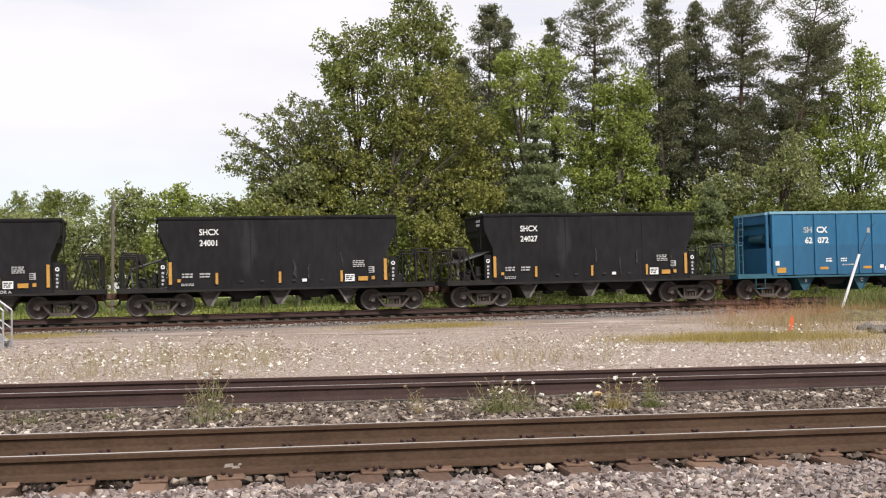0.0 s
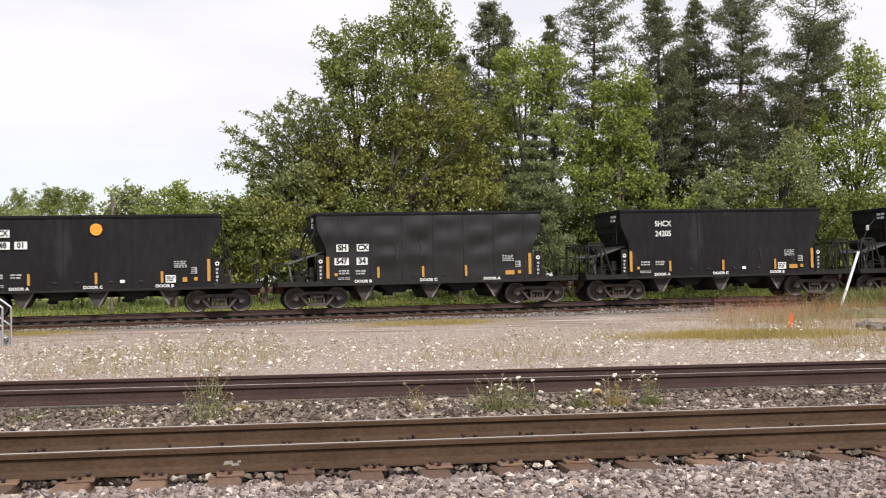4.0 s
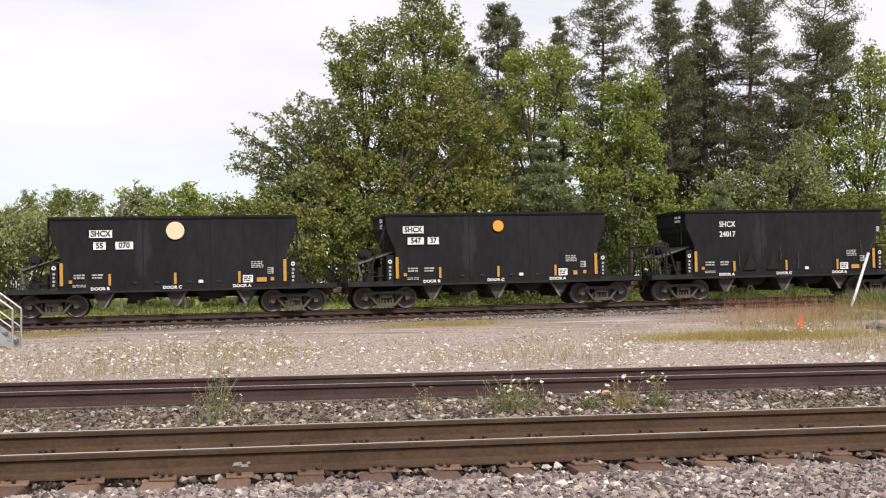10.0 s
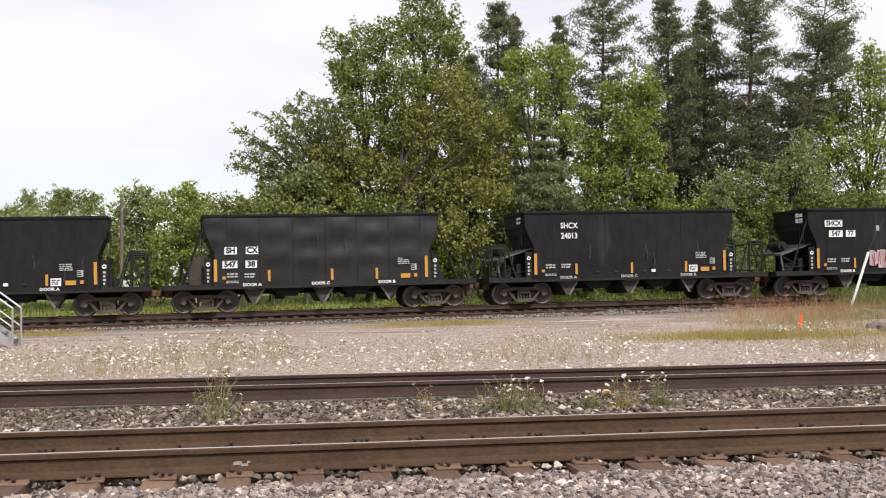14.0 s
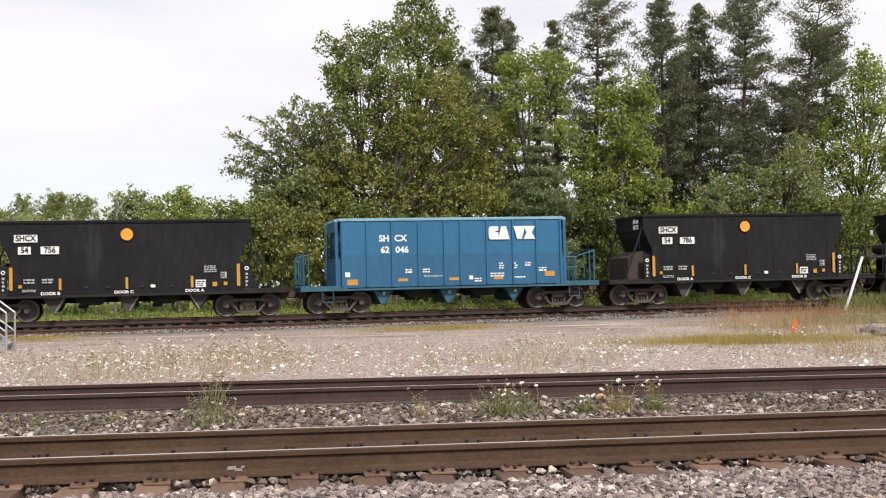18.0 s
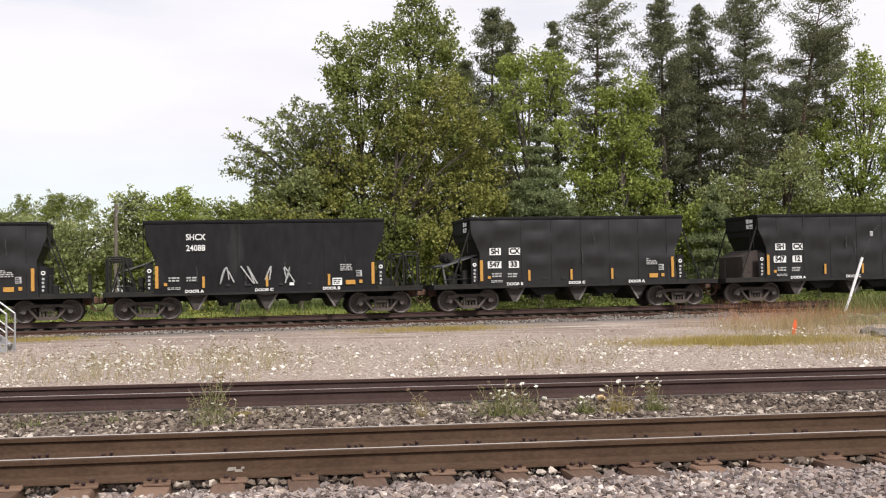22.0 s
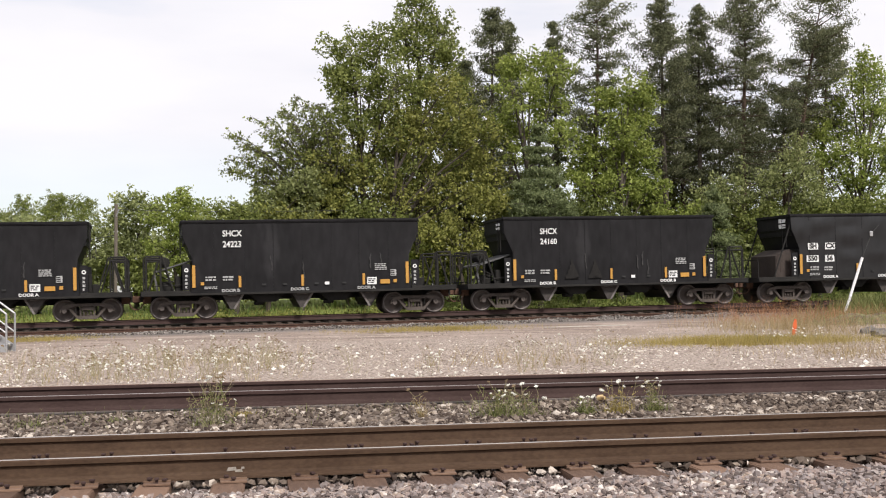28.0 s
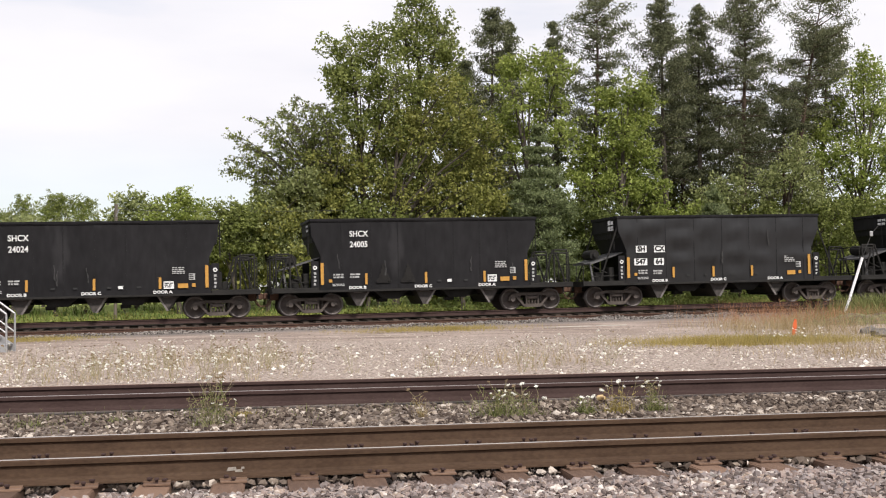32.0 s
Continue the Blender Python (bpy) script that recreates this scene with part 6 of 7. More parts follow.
# next eight thickets carry haze in their leaf colour
broadleaf("tall green thicket behind the verge, paled by painted haze", M_LEAF_PALE, M_BARK, -31.2, 68.5, 0.5, ((1.1, 3.8, 1.7, 1.6), (-1.7, 2.8, 1.9, 1.4), (1.4, 2.0, 1.5, 1.2), (0.2, 3.0, 1.2, 1.2), (-0.8, 3.7, 1.7, 1.2)), far=True)
broadleaf("tall green thicket behind the verge, paled by painted haze", M_LEAF_PALE, M_BARK, -27.6, 67.5, 0.5, ((0.4, 2.1, 1.2, 1.5), (-1.0, 2.3, 1.9, 1.5), (-0.8, 3.8, 1.6, 1.4), (-1.1, 3.8, 1.7, 1.6), (1.4, 2.4, 1.5, 1.2)), far=True)
broadleaf("tall green thicket behind the verge, paled by painted haze", M_LEAF_PALE, M_BARK, -25.2, 67.8, 0.5, ((-0.7, 3.1, 1.2, 1.4), (-0.6, 2.5, 1.8, 1.3), (-0.7, 2.9, 1.7, 1.1), (1.7, 1.9, 1.7, 1.5), (-1.7, 3.5, 1.5, 1.4)), far=True)
broadleaf("tall green thicket behind the verge, paled by painted haze", M_LEAF_PALE, M_BARK, -22.3, 68.4, 0.5, ((-1.1, 3.9, 1.3, 1.5), (1.5, 3.9, 1.4, 1.3), (0.1, 3.5, 1.3, 1.5), (1.1, 3.7, 1.2, 1.6), (-1.5, 2.6, 1.6, 1.6)), far=True)
broadleaf("tall green thicket behind the verge, paled by painted haze", M_LEAF_PALE, M_BARK, -19.6, 71.8, 0.5, ((0.2, 2.6, 1.4, 1.2), (-1.5, 2.2, 1.7, 1.6), (-1.2, 2.0, 1.9, 1.4), (-0.3, 2.4, 1.6, 1.5), (-0.2, 2.8, 1.2, 1.6)), far=True)
broadleaf("tall green thicket behind the verge, paled by painted haze", M_LEAF_PALE, M_BARK, -16.6, 71.1, 0.5, ((1.2, 2.2, 1.7, 1.6), (0.5, 3.6, 1.3, 1.3), (-1.3, 3.7, 1.4, 1.3), (1.8, 3.8, 1.9, 1.3), (-0.0, 3.5, 1.5, 1.2)), far=True)
broadleaf("tall green thicket behind the verge, paled by painted haze", M_LEAF_PALE, M_BARK, -12.9, 70.9, 0.5, ((-0.4, 4.1, 1.9, 1.4), (-0.0, 2.7, 1.3, 1.2), (1.0, 3.8, 1.5, 1.5), (1.0, 3.5, 1.7, 1.5), (-0.5, 3.5, 1.4, 1.3)), far=True)
broadleaf("tall green thicket behind the verge, paled by painted haze", M_LEAF_PALE, M_BARK, -9.9, 73.3, 0.5, ((-0.7, 4.0, 1.7, 1.4), (-1.8, 3.2, 1.4, 1.4), (-0.1, 3.8, 1.7, 1.5), (-0.5, 3.4, 1.7, 1.5), (-0.5, 3.8, 1.8, 1.4)), far=True)
broadleaf("tall dark green thicket behind the verge", M_LEAF, M_BARK, -6.9, 74.8, 0.5, ((0.1, 5.7, 1.3, 1.5), (1.6, 5.3, 1.7, 1.5), (0.8, 3.2, 1.7, 1.4), (0.6, 4.9, 1.6, 1.5), (0.5, 7.0, 1.2, 1.2), (-0.2, 6.5, 1.4, 1.4), (0.5, 2.4, 1.5, 1.2), (-1.6, 3.0, 1.4, 1.2), (-1.1, 2.3, 1.5, 1.3), (0.4, 6.1, 1.4, 1.6), (-1.8, 4.8, 1.4, 1.3)), far=True)
broadleaf("tall dark green thicket behind the verge", M_LEAF, M_BARK, -4.6, 75.0, 0.5, ((-0.5, 2.4, 1.6, 1.1), (0.2, 4.4, 1.6, 1.6), (1.1, 5.0, 1.8, 1.4), (-0.5, 3.1, 1.6, 1.4), (1.6, 8.7, 1.6, 1.3), (1.4, 2.1, 1.3, 1.4), (0.4, 3.1, 1.6, 1.5), (-0.4, 5.1, 1.4, 1.2), (1.7, 4.7, 1.9, 1.6), (0.3, 3.9, 1.9, 1.3), (-0.3, 4.3, 1.9, 1.3)), far=True)
broadleaf("tall dark green thicket behind the verge", M_LEAF, M_BARK, -1.2, 74.7, 0.5, ((-1.4, 6.4, 1.5, 1.2), (1.0, 7.8, 1.2, 1.4), (-0.8, 8.5, 1.7, 1.2), (-0.8, 3.2, 1.9, 1.2), (0.4, 5.4, 1.7, 1.4), (0.9, 3.0, 1.7, 1.3), (0.1, 4.4, 1.4, 1.4), (-0.1, 4.6, 1.7, 1.4), (-1.7, 3.9, 1.5, 1.6), (1.4, 5.9, 1.2, 1.5), (-0.3, 6.1, 1.7, 1.4)), far=True)
broadleaf("tall dark green thicket behind the verge", M_LEAF, M_BARK, 1.7, 76.7, 0.5, ((-0.4, 4.9, 1.8, 1.2), (-0.7, 7.8, 1.2, 1.5), (0.7, 5.1, 1.4, 1.5), (1.5, 3.2, 1.5, 1.4), (-0.0, 4.4, 1.3, 1.4), (1.1, 2.7, 1.4, 1.5), (1.1, 6.7, 1.2, 1.5), (1.7, 9.0, 1.7, 1.1), (1.2, 3.7, 1.7, 1.6), (0.8, 3.1, 1.4, 1.6), (-1.3, 6.3, 1.5, 1.2)), far=True)
broadleaf("tall dark green thicket behind the verge", M_LEAF, M_BARK, 5.5, 74.9, 0.5, ((-1.4, 4.8, 1.3, 1.1), (0.3, 7.3, 1.8, 1.2), (-0.2, 4.4, 1.6, 1.3), (1.6, 4.8, 1.2, 1.4), (-1.3, 6.5, 1.6, 1.6), (0.2, 6.5, 1.4, 1.4), (-0.9, 7.3, 1.6, 1.2), (-1.0, 4.8, 1.7, 1.2), (0.8, 6.7, 1.3, 1.4), (-1.5, 3.1, 1.6, 1.2), (1.4, 5.5, 1.4, 1.5)), far=True)
broadleaf("tall dark green thicket behind the verge", M_LEAF, M_BARK, 7.4, 77.5, 0.5, ((-1.6, 3.3, 1.9, 1.4), (-1.0, 3.1, 1.9, 1.4), (1.2, 3.2, 1.6, 1.3), (-1.0, 4.5, 1.6, 1.3), (-0.4, 3.2, 1.8, 1.4), (1.1, 5.2, 1.8, 1.4), (0.3, 6.2, 1.7, 1.3), (-1.5, 2.5, 1.3, 1.1), (1.4, 5.5, 1.7, 1.1), (-0.1, 8.3, 1.6, 1.3), (-0.1, 2.9, 1.3, 1.2)), far=True)
broadleaf("tall dark green thicket behind the verge", M_LEAF, M_BARK, 11.0, 77.3, 0.5, ((1.4, 3.3, 1.4, 1.2), (-1.2, 4.3, 1.4, 1.3), (-1.7, 8.6, 1.5, 1.6), (0.7, 6.9, 1.5, 1.6), (-1.4, 6.9, 1.4, 1.4), (0.8, 3.4, 1.3, 1.1), (-1.0, 2.8, 1.5, 1.6), (-0.5, 4.4, 1.5, 1.2), (0.8, 7.2, 1.3, 1.2), (0.6, 8.7, 1.7, 1.3), (1.7, 2.4, 1.2, 1.5)), far=True)
broadleaf("tall dark green thicket behind the verge", M_LEAF, M_BARK, 14.3, 77.0, 0.5, ((0.2, 9.1, 1.6, 1.3), (-1.5, 2.8, 1.8, 1.3), (1.6, 2.7, 1.4, 1.1), (-0.4, 2.8, 1.4, 1.3), (-0.7, 2.7, 1.2, 1.6), (-1.2, 5.8, 1.5, 1.4), (-1.5, 4.5, 1.3, 1.4), (1.5, 6.4, 1.8, 1.2), (-1.7, 6.0, 1.5, 1.4), (-0.4, 6.6, 1.7, 1.6), (-0.7, 5.4, 1.8, 1.2)), far=True)
broadleaf("tall dark green thicket behind the verge", M_LEAF, M_BARK, 16.9, 78.4, 0.5, ((-1.5, 5.1, 1.8, 1.3), (-1.3, 2.7, 1.4, 1.1), (-0.3, 4.4, 1.4, 1.1), (0.7, 2.6, 1.3, 1.2), (-0.5, 2.7, 1.5, 1.3), (0.9, 4.3, 1.8, 1.4), (0.9, 4.4, 1.5, 1.5), (0.6, 5.7, 1.7, 1.5), (-0.8, 5.2, 1.5, 1.2), (-1.6, 3.0, 1.4, 1.4), (-0.8, 2.6, 1.7, 1.4)), far=True)
broadleaf("tall dark green thicket behind the verge", M_LEAF, M_BARK, 20.0, 78.3, 0.5, ((-1.3, 3.7, 1.8, 1.6), (0.4, 3.2, 1.5, 1.3), (-0.6, 2.5, 1.6, 1.5), (0.8, 2.8, 1.6, 1.2), (0.8, 4.0, 1.9, 1.5), (-1.4, 3.5, 1.8, 1.3), (-0.2, 4.0, 1.7, 1.6), (0.1, 5.8, 1.6, 1.2), (1.1, 3.9, 1.2, 1.6), (-1.7, 4.4, 1.5, 1.5), (-0.4, 3.2, 1.4, 1.2)), far=True)
broadleaf("tall dark green thicket behind the verge", M_LEAF, M_BARK, 23.3, 80.1, 0.5, ((0.9, 3.3, 1.4, 1.2), (1.7, 5.4, 1.8, 1.4), (-0.4, 3.0, 1.8, 1.3), (-1.7, 3.1, 1.3, 1.5), (1.4, 3.2, 1.8, 1.3), (0.7, 5.5, 1.6, 1.5), (-0.4, 2.5, 1.6, 1.4), (-1.1, 3.8, 1.4, 1.1), (-0.7, 3.8, 1.5, 1.5), (-0.4, 5.9, 1.8, 1.6), (0.7, 4.8, 1.6, 1.5)), far=True)
broadleaf("tall dark green thicket behind the verge", M_LEAF, M_BARK, 26.0, 81.4, 0.5, ((0.6, 4.3, 1.4, 1.1), (-1.5, 3.7, 1.6, 1.5), (0.8, 3.6, 1.9, 1.2), (0.8, 2.7, 1.7, 1.4), (1.6, 5.6, 1.7, 1.5), (0.9, 4.6, 1.3, 1.4), (1.4, 3.3, 1.9, 1.4), (-0.4, 2.5, 1.5, 1.2), (0.6, 5.6, 1.8, 1.4), (-0.4, 2.9, 1.7, 1.4), (0.8, 3.8, 1.8, 1.2)), far=True)
broadleaf("tall dark green thicket behind the verge", M_LEAF, M_BARK, 29.1, 81.2, 0.5, ((0.4, 5.7, 1.3, 1.4), (1.0, 3.3, 1.2, 1.4), (1.2, 5.6, 1.7, 1.3), (-0.3, 4.4, 1.8, 1.3), (-0.8, 4.7, 1.9, 1.2), (-1.7, 2.9, 1.6, 1.4), (-1.1, 3.2, 1.6, 1.4), (0.7, 5.1, 1.2, 1.3), (1.2, 5.9, 1.4, 1.5), (0.5, 5.8, 1.4, 1.4), (1.2, 4.2, 1.3, 1.2)), far=True)
broadleaf("tall dark green thicket behind the verge", M_LEAF, M_BARK, 32.1, 81.3, 0.5, ((-1.3, 4.7, 1.3, 1.5), (0.9, 5.4, 1.8, 1.5), (1.5, 5.9, 1.6, 1.6), (-1.4, 2.9, 1.2, 1.2), (-0.5, 4.2, 1.7, 1.5), (-1.5, 4.0, 1.6, 1.3), (-1.4, 4.7, 1.5, 1.4), (-0.0, 5.9, 1.9, 1.1), (0.9, 5.1, 1.4, 1.2), (-0.1, 3.8, 1.7, 1.6), (-0.4, 3.6, 1.5, 1.4)), far=True)
broadleaf("tall dark green thicket behind the verge", M_LEAF, M_BARK, 35.4, 83.6, 0.5, ((-0.7, 3.8, 1.8, 1.4), (-1.6, 4.1, 1.4, 1.4), (-1.5, 3.6, 1.3, 1.3), (1.7, 4.5, 1.5, 1.6), (-1.5, 3.9, 1.8, 1.1), (1.0, 3.9, 1.2, 1.2), (-0.2, 4.0, 1.6, 1.1), (-1.0, 6.0, 1.5, 1.3), (-1.5, 3.6, 1.9, 1.4), (0.0, 2.8, 1.5, 1.5), (-0.2, 4.7, 1.8, 1.4)), far=True)
# next five bushes lightened with the same painted haze
broadleaf("low pale green undergrowth bush", M_LEAF_PALE, M_BARK, -28.9, 58.6, 0.6, ((-1.5, 2.1, 1.0, 1.0), (1.0, 2.3, 1.0, 1.1), (0.8, 2.3, 0.9, 1.0), (-0.2, 2.4, 1.4, 0.8), (-0.3, 1.3, 1.1, 0.8)), far=True)
broadleaf("low pale green undergrowth bush", M_LEAF_PALE, M_BARK, -26.4, 59.4, 0.6, ((-1.1, 1.6, 0.8, 0.9), (1.3, 2.3, 0.9, 0.7), (1.1, 2.4, 1.2, 0.8), (-0.8, 2.4, 1.4, 0.7), (-1.0, 1.6, 1.0, 1.0)), far=True)
broadleaf("low pale green undergrowth bush", M_LEAF_PALE, M_BARK, -24.5, 61.6, 0.6, ((-1.1, 1.8, 1.4, 1.0), (-1.3, 1.1, 1.2, 0.8), (-0.4, 1.7, 1.1, 1.1), (-0.8, 1.9, 1.0, 0.9), (0.7, 1.2, 1.1, 1.0)), far=True)
broadleaf("low pale green undergrowth bush", M_LEAF_PALE, M_BARK, -22.4, 62.1, 0.6, ((-0.3, 1.8, 1.2, 1.0), (-1.4, 1.8, 0.8, 0.9), (-0.5, 1.0, 1.0, 0.9), (0.5, 2.5, 1.0, 0.9), (0.7, 2.5, 1.4, 1.1)), far=True)
broadleaf("low pale green undergrowth bush", M_LEAF_PALE, M_BARK, -19.2, 61.2, 0.6, ((1.4, 1.1, 1.1, 1.0), (0.1, 1.6, 1.4, 0.8), (0.2, 2.3, 0.9, 0.8), (-0.0, 1.9, 0.9, 0.9), (-1.4, 1.1, 1.0, 0.8)), far=True)
broadleaf("low green undergrowth bush", M_LEAF, M_BARK, -16.1, 62.2, 0.6, ((-0.7, 2.3, 1.2, 0.8), (1.1, 2.0, 1.0, 1.0), (-0.8, 1.5, 1.3, 0.9), (1.3, 1.3, 0.9, 0.7), (0.8, 1.9, 0.8, 0.7)), far=True)
broadleaf("low bright green undergrowth bush", M_LEAF_BRIGHT, M_BARK, -13.8, 63.4, 0.6, ((1.2, 1.1, 1.2, 0.7), (0.7, 2.0, 1.2, 0.8), (1.4, 1.2, 0.8, 1.0), (-1.3, 1.2, 1.1, 1.0), (1.3, 2.2, 0.8, 1.0)), far=True)
broadleaf("low olive undergrowth bush", M_LEAF_OLIVE, M_BARK, -11.0, 63.0, 0.6, ((0.8, 1.5, 1.0, 0.7), (0.8, 1.9, 1.3, 0.9), (-1.1, 1.4, 1.0, 1.1), (-0.9, 1.2, 1.0, 0.7), (-0.2, 2.1, 1.2, 0.8)), far=True)
broadleaf("low pale green undergrowth bush", M_LEAF_PALE, M_BARK, -9.4, 64.4, 0.6, ((0.6, 1.8, 1.1, 1.1), (-1.1, 1.6, 1.1, 0.9), (1.3, 2.0, 1.2, 0.9), (0.9, 2.5, 1.0, 0.7), (-0.8, 1.7, 1.3, 0.8)), far=True)
broadleaf("low green undergrowth bush", M_LEAF, M_BARK, -6.5, 65.5, 0.6, ((1.5, 1.4, 1.3, 0.8), (-1.3, 2.2, 1.3, 0.9), (-1.4, 2.7, 1.0, 1.0), (0.7, 1.6, 1.0, 0.8), (-1.3, 1.3, 1.2, 0.9)), far=True)
broadleaf("low green undergrowth bush", M_LEAF, M_BARK, -3.4, 64.7, 0.6, ((-0.6, 1.5, 1.4, 1.0), (1.3, 2.0, 0.9, 0.9), (-0.9, 1.2, 1.1, 0.8), (-1.3, 2.0, 1.4, 1.1), (-0.1, 1.4, 1.3, 0.7)), far=True)
broadleaf("low bright green undergrowth bush", M_LEAF_BRIGHT, M_BARK, -1.2, 65.2, 0.6, ((1.6, 2.1, 1.1, 0.8), (0.2, 2.8, 1.1, 0.8), (0.0, 2.7, 1.0, 1.0), (1.3, 1.7, 1.3, 0.9), (-1.2, 1.3, 1.4, 0.9)), far=True)
broadleaf("low olive undergrowth bush", M_LEAF_OLIVE, M_BARK, 0.8, 67.9, 0.6, ((0.2, 2.1, 1.0, 1.0), (-0.8, 2.0, 1.3, 0.9), (-1.2, 1.6, 1.2, 1.0), (-1.3, 2.9, 0.9, 0.8), (-1.3, 2.0, 1.2, 1.0)), far=True)
broadleaf("low pale green undergrowth bush", M_LEAF_PALE, M_BARK, 3.1, 67.9, 0.6, ((-1.3, 2.2, 1.0, 0.8), (-1.4, 2.4, 0.9, 1.0), (-0.5, 2.2, 1.2, 0.9), (1.2, 2.8, 1.0, 0.8), (1.2, 1.5, 1.1, 0.9)), far=True)
# two understory bushes, shade painted into their leaves
broadleaf("low green undergrowth bush", M_LEAF_SHADED, M_BARK, 6.8, 67.2, 0.6, ((0.5, 2.5, 1.2, 0.7), (1.4, 1.8, 1.3, 1.0), (-0.3, 2.7, 1.2, 0.8), (0.7, 2.1, 1.2, 0.9), (0.9, 1.6, 1.1, 0.7)), far=True)
broadleaf("low green undergrowth bush", M_LEAF_SHADED, M_BARK, 8.8, 69.4, 0.6, ((1.1, 1.4, 1.1, 0.9), (-1.2, 1.7, 1.4, 1.0), (-0.8, 2.7, 1.2, 0.9), (0.5, 1.7, 1.0, 0.7), (0.5, 2.3, 1.2, 0.9)), far=True)
broadleaf("low bright green undergrowth bush", M_LEAF_BRIGHT, M_BARK, 11.2, 68.7, 0.6, ((0.8, 2.0, 1.2, 1.0), (-0.2, 2.5, 0.8, 0.8), (1.1, 1.6, 0.8, 0.7), (0.9, 1.6, 1.1, 0.9), (1.0, 2.1, 1.1, 0.7)), far=True)
broadleaf("low olive undergrowth bush", M_LEAF_OLIVE, M_BARK, 13.8, 70.6, 0.6, ((0.4, 2.8, 1.2, 1.0), (1.1, 2.4, 0.8, 1.1), (1.6, 1.7, 0.8, 0.8), (-1.3, 2.0, 0.9, 0.8), (-1.6, 2.1, 1.0, 1.0)), far=True)
broadleaf("low pale green undergrowth bush", M_LEAF_PALE, M_BARK, 16.3, 69.6, 0.6, ((1.5, 2.9, 1.2, 0.8), (-0.3, 2.2, 1.0, 0.7), (-0.1, 2.7, 1.2, 1.0), (0.6, 2.7, 1.3, 1.1), (0.9, 2.1, 1.2, 1.0)), far=True)
broadleaf("low green undergrowth bush", M_LEAF, M_BARK, 19.0, 71.6, 0.6, ((-0.2, 1.8, 1.0, 0.8), (0.6, 2.7, 0.9, 0.9), (1.1, 2.1, 0.9, 0.9), (-0.4, 1.7, 1.0, 0.7), (-1.1, 2.2, 0.9, 0.7)), far=True)
broadleaf("low green undergrowth bush", M_LEAF, M_BARK, 21.1, 72.8, 0.6, ((1.1, 2.0, 1.4, 0.7), (-1.1, 1.5, 0.8, 0.9), (0.8, 2.3, 1.3, 0.9), (1.3, 2.5, 1.1, 0.8), (-0.2, 2.2, 1.3, 0.8)), far=True)
broadleaf("low bright green undergrowth bush", M_LEAF_BRIGHT, M_BARK, 23.5, 73.0, 0.6, ((-1.4, 2.4, 0.9, 1.0), (0.3, 1.7, 1.2, 0.9), (-0.6, 2.9, 1.3, 0.8), (0.6, 1.7, 1.1, 0.7), (0.5, 3.0, 1.2, 0.7)), far=True)
broadleaf("low olive undergrowth bush", M_LEAF_OLIVE, M_BARK, 26.4, 72.7, 0.6, ((-0.2, 1.8, 1.0, 0.9), (-1.4, 2.7, 0.9, 0.8), (-1.3, 2.1, 1.4, 0.8), (-1.3, 2.1, 1.4, 0.7), (-0.5, 1.9, 1.2, 0.9)), far=True)
broadleaf("low pale green undergrowth bush", M_LEAF_PALE, M_BARK, 28.3, 74.2, 0.6, ((-0.6, 2.7, 1.1, 1.0), (-1.4, 2.0, 1.0, 0.8), (1.0, 2.4, 1.0, 0.9), (1.1, 2.5, 1.1, 1.0), (0.4, 2.3, 1.1, 0.8)), far=True)
broadleaf("low green undergrowth bush", M_LEAF, M_BARK, 31.1, 74.9, 0.6, ((-0.6, 2.2, 1.2, 0.9), (-1.0, 2.4, 1.2, 0.7), (-1.3, 2.8, 1.3, 0.7), (-1.3, 2.6, 1.0, 1.0), (-1.5, 2.4, 0.9, 0.8)), far=True)
# ---- grass, weeds and small things of the yard ----
def blades(n, x, y, tall, wide, rng, lean=0.9, z=None):
    z = ground_z(x, y) - 0.02 if z is None else z
    h = tall * rng.uniform(0.5, 1.25, n)
    a = rng.uniform(0, 6.283, n)
    tip = np.stack([x + np.cos(a) * h * lean * rng.random(n), y + np.sin(a) * h * lean * rng.random(n), z + h], 1)
    base = np.stack([x, y, z], 1)
    b = rng.uniform(0, 6.283, n)
    side = np.stack([np.cos(b), np.sin(b), np.zeros(n)], 1) * wide / 2
    return np.stack([base - side, base + side, tip + side * 0.2, tip - side * 0.2], 1)


def patch(name, label, n, x, y, ru, rv, tall, mat, seed, turn=TH3, wide=0.009, cat="grass"):
    """An uneven oval of standing blades."""
    rng = np.random.default_rng(seed)
    q = rng.normal(size=(n, 2)) * 0.45
    lump = np.sin(q[:, 0] * 9 + seed) * np.cos(q[:, 1] * 7) > -0.55
    q = q[lump]
    u, v = q[:, 0] * ru, q[:, 1] * rv
    X, Y = x + u * math.cos(turn) - v * math.sin(turn), y + u * math.sin(turn) + v * math.cos(turn)
    return tagged(new(name, quads_mesh(name, blades(len(X), X, Y, tall, wide, rng), mat)), label, cat, kind="stuff")


def strip(name, label, n, u_range, v_range, tall, mat, seed, wide=0.03, origin=FAR):
    rng = np.random.default_rng(seed)
    u, v = rng.uniform(*u_range, n), rng.uniform(*v_range, n)
    keep = np.sin(u * 0.9 + np.sin(v * 1.3) * 2) + rng.normal(size=n) * 0.6 > -0.6
    u, v = u[keep], v[keep]
    o, d, w = origin
    X, Y = o[0] + d[0] * u + w[0] * v, o[1] + d[1] * u + w[1] * v
    return tagged(new(name, quads_mesh(name, blades(len(X), X, Y, tall, wide, rng), mat)), label, "grass", kind="stuff")


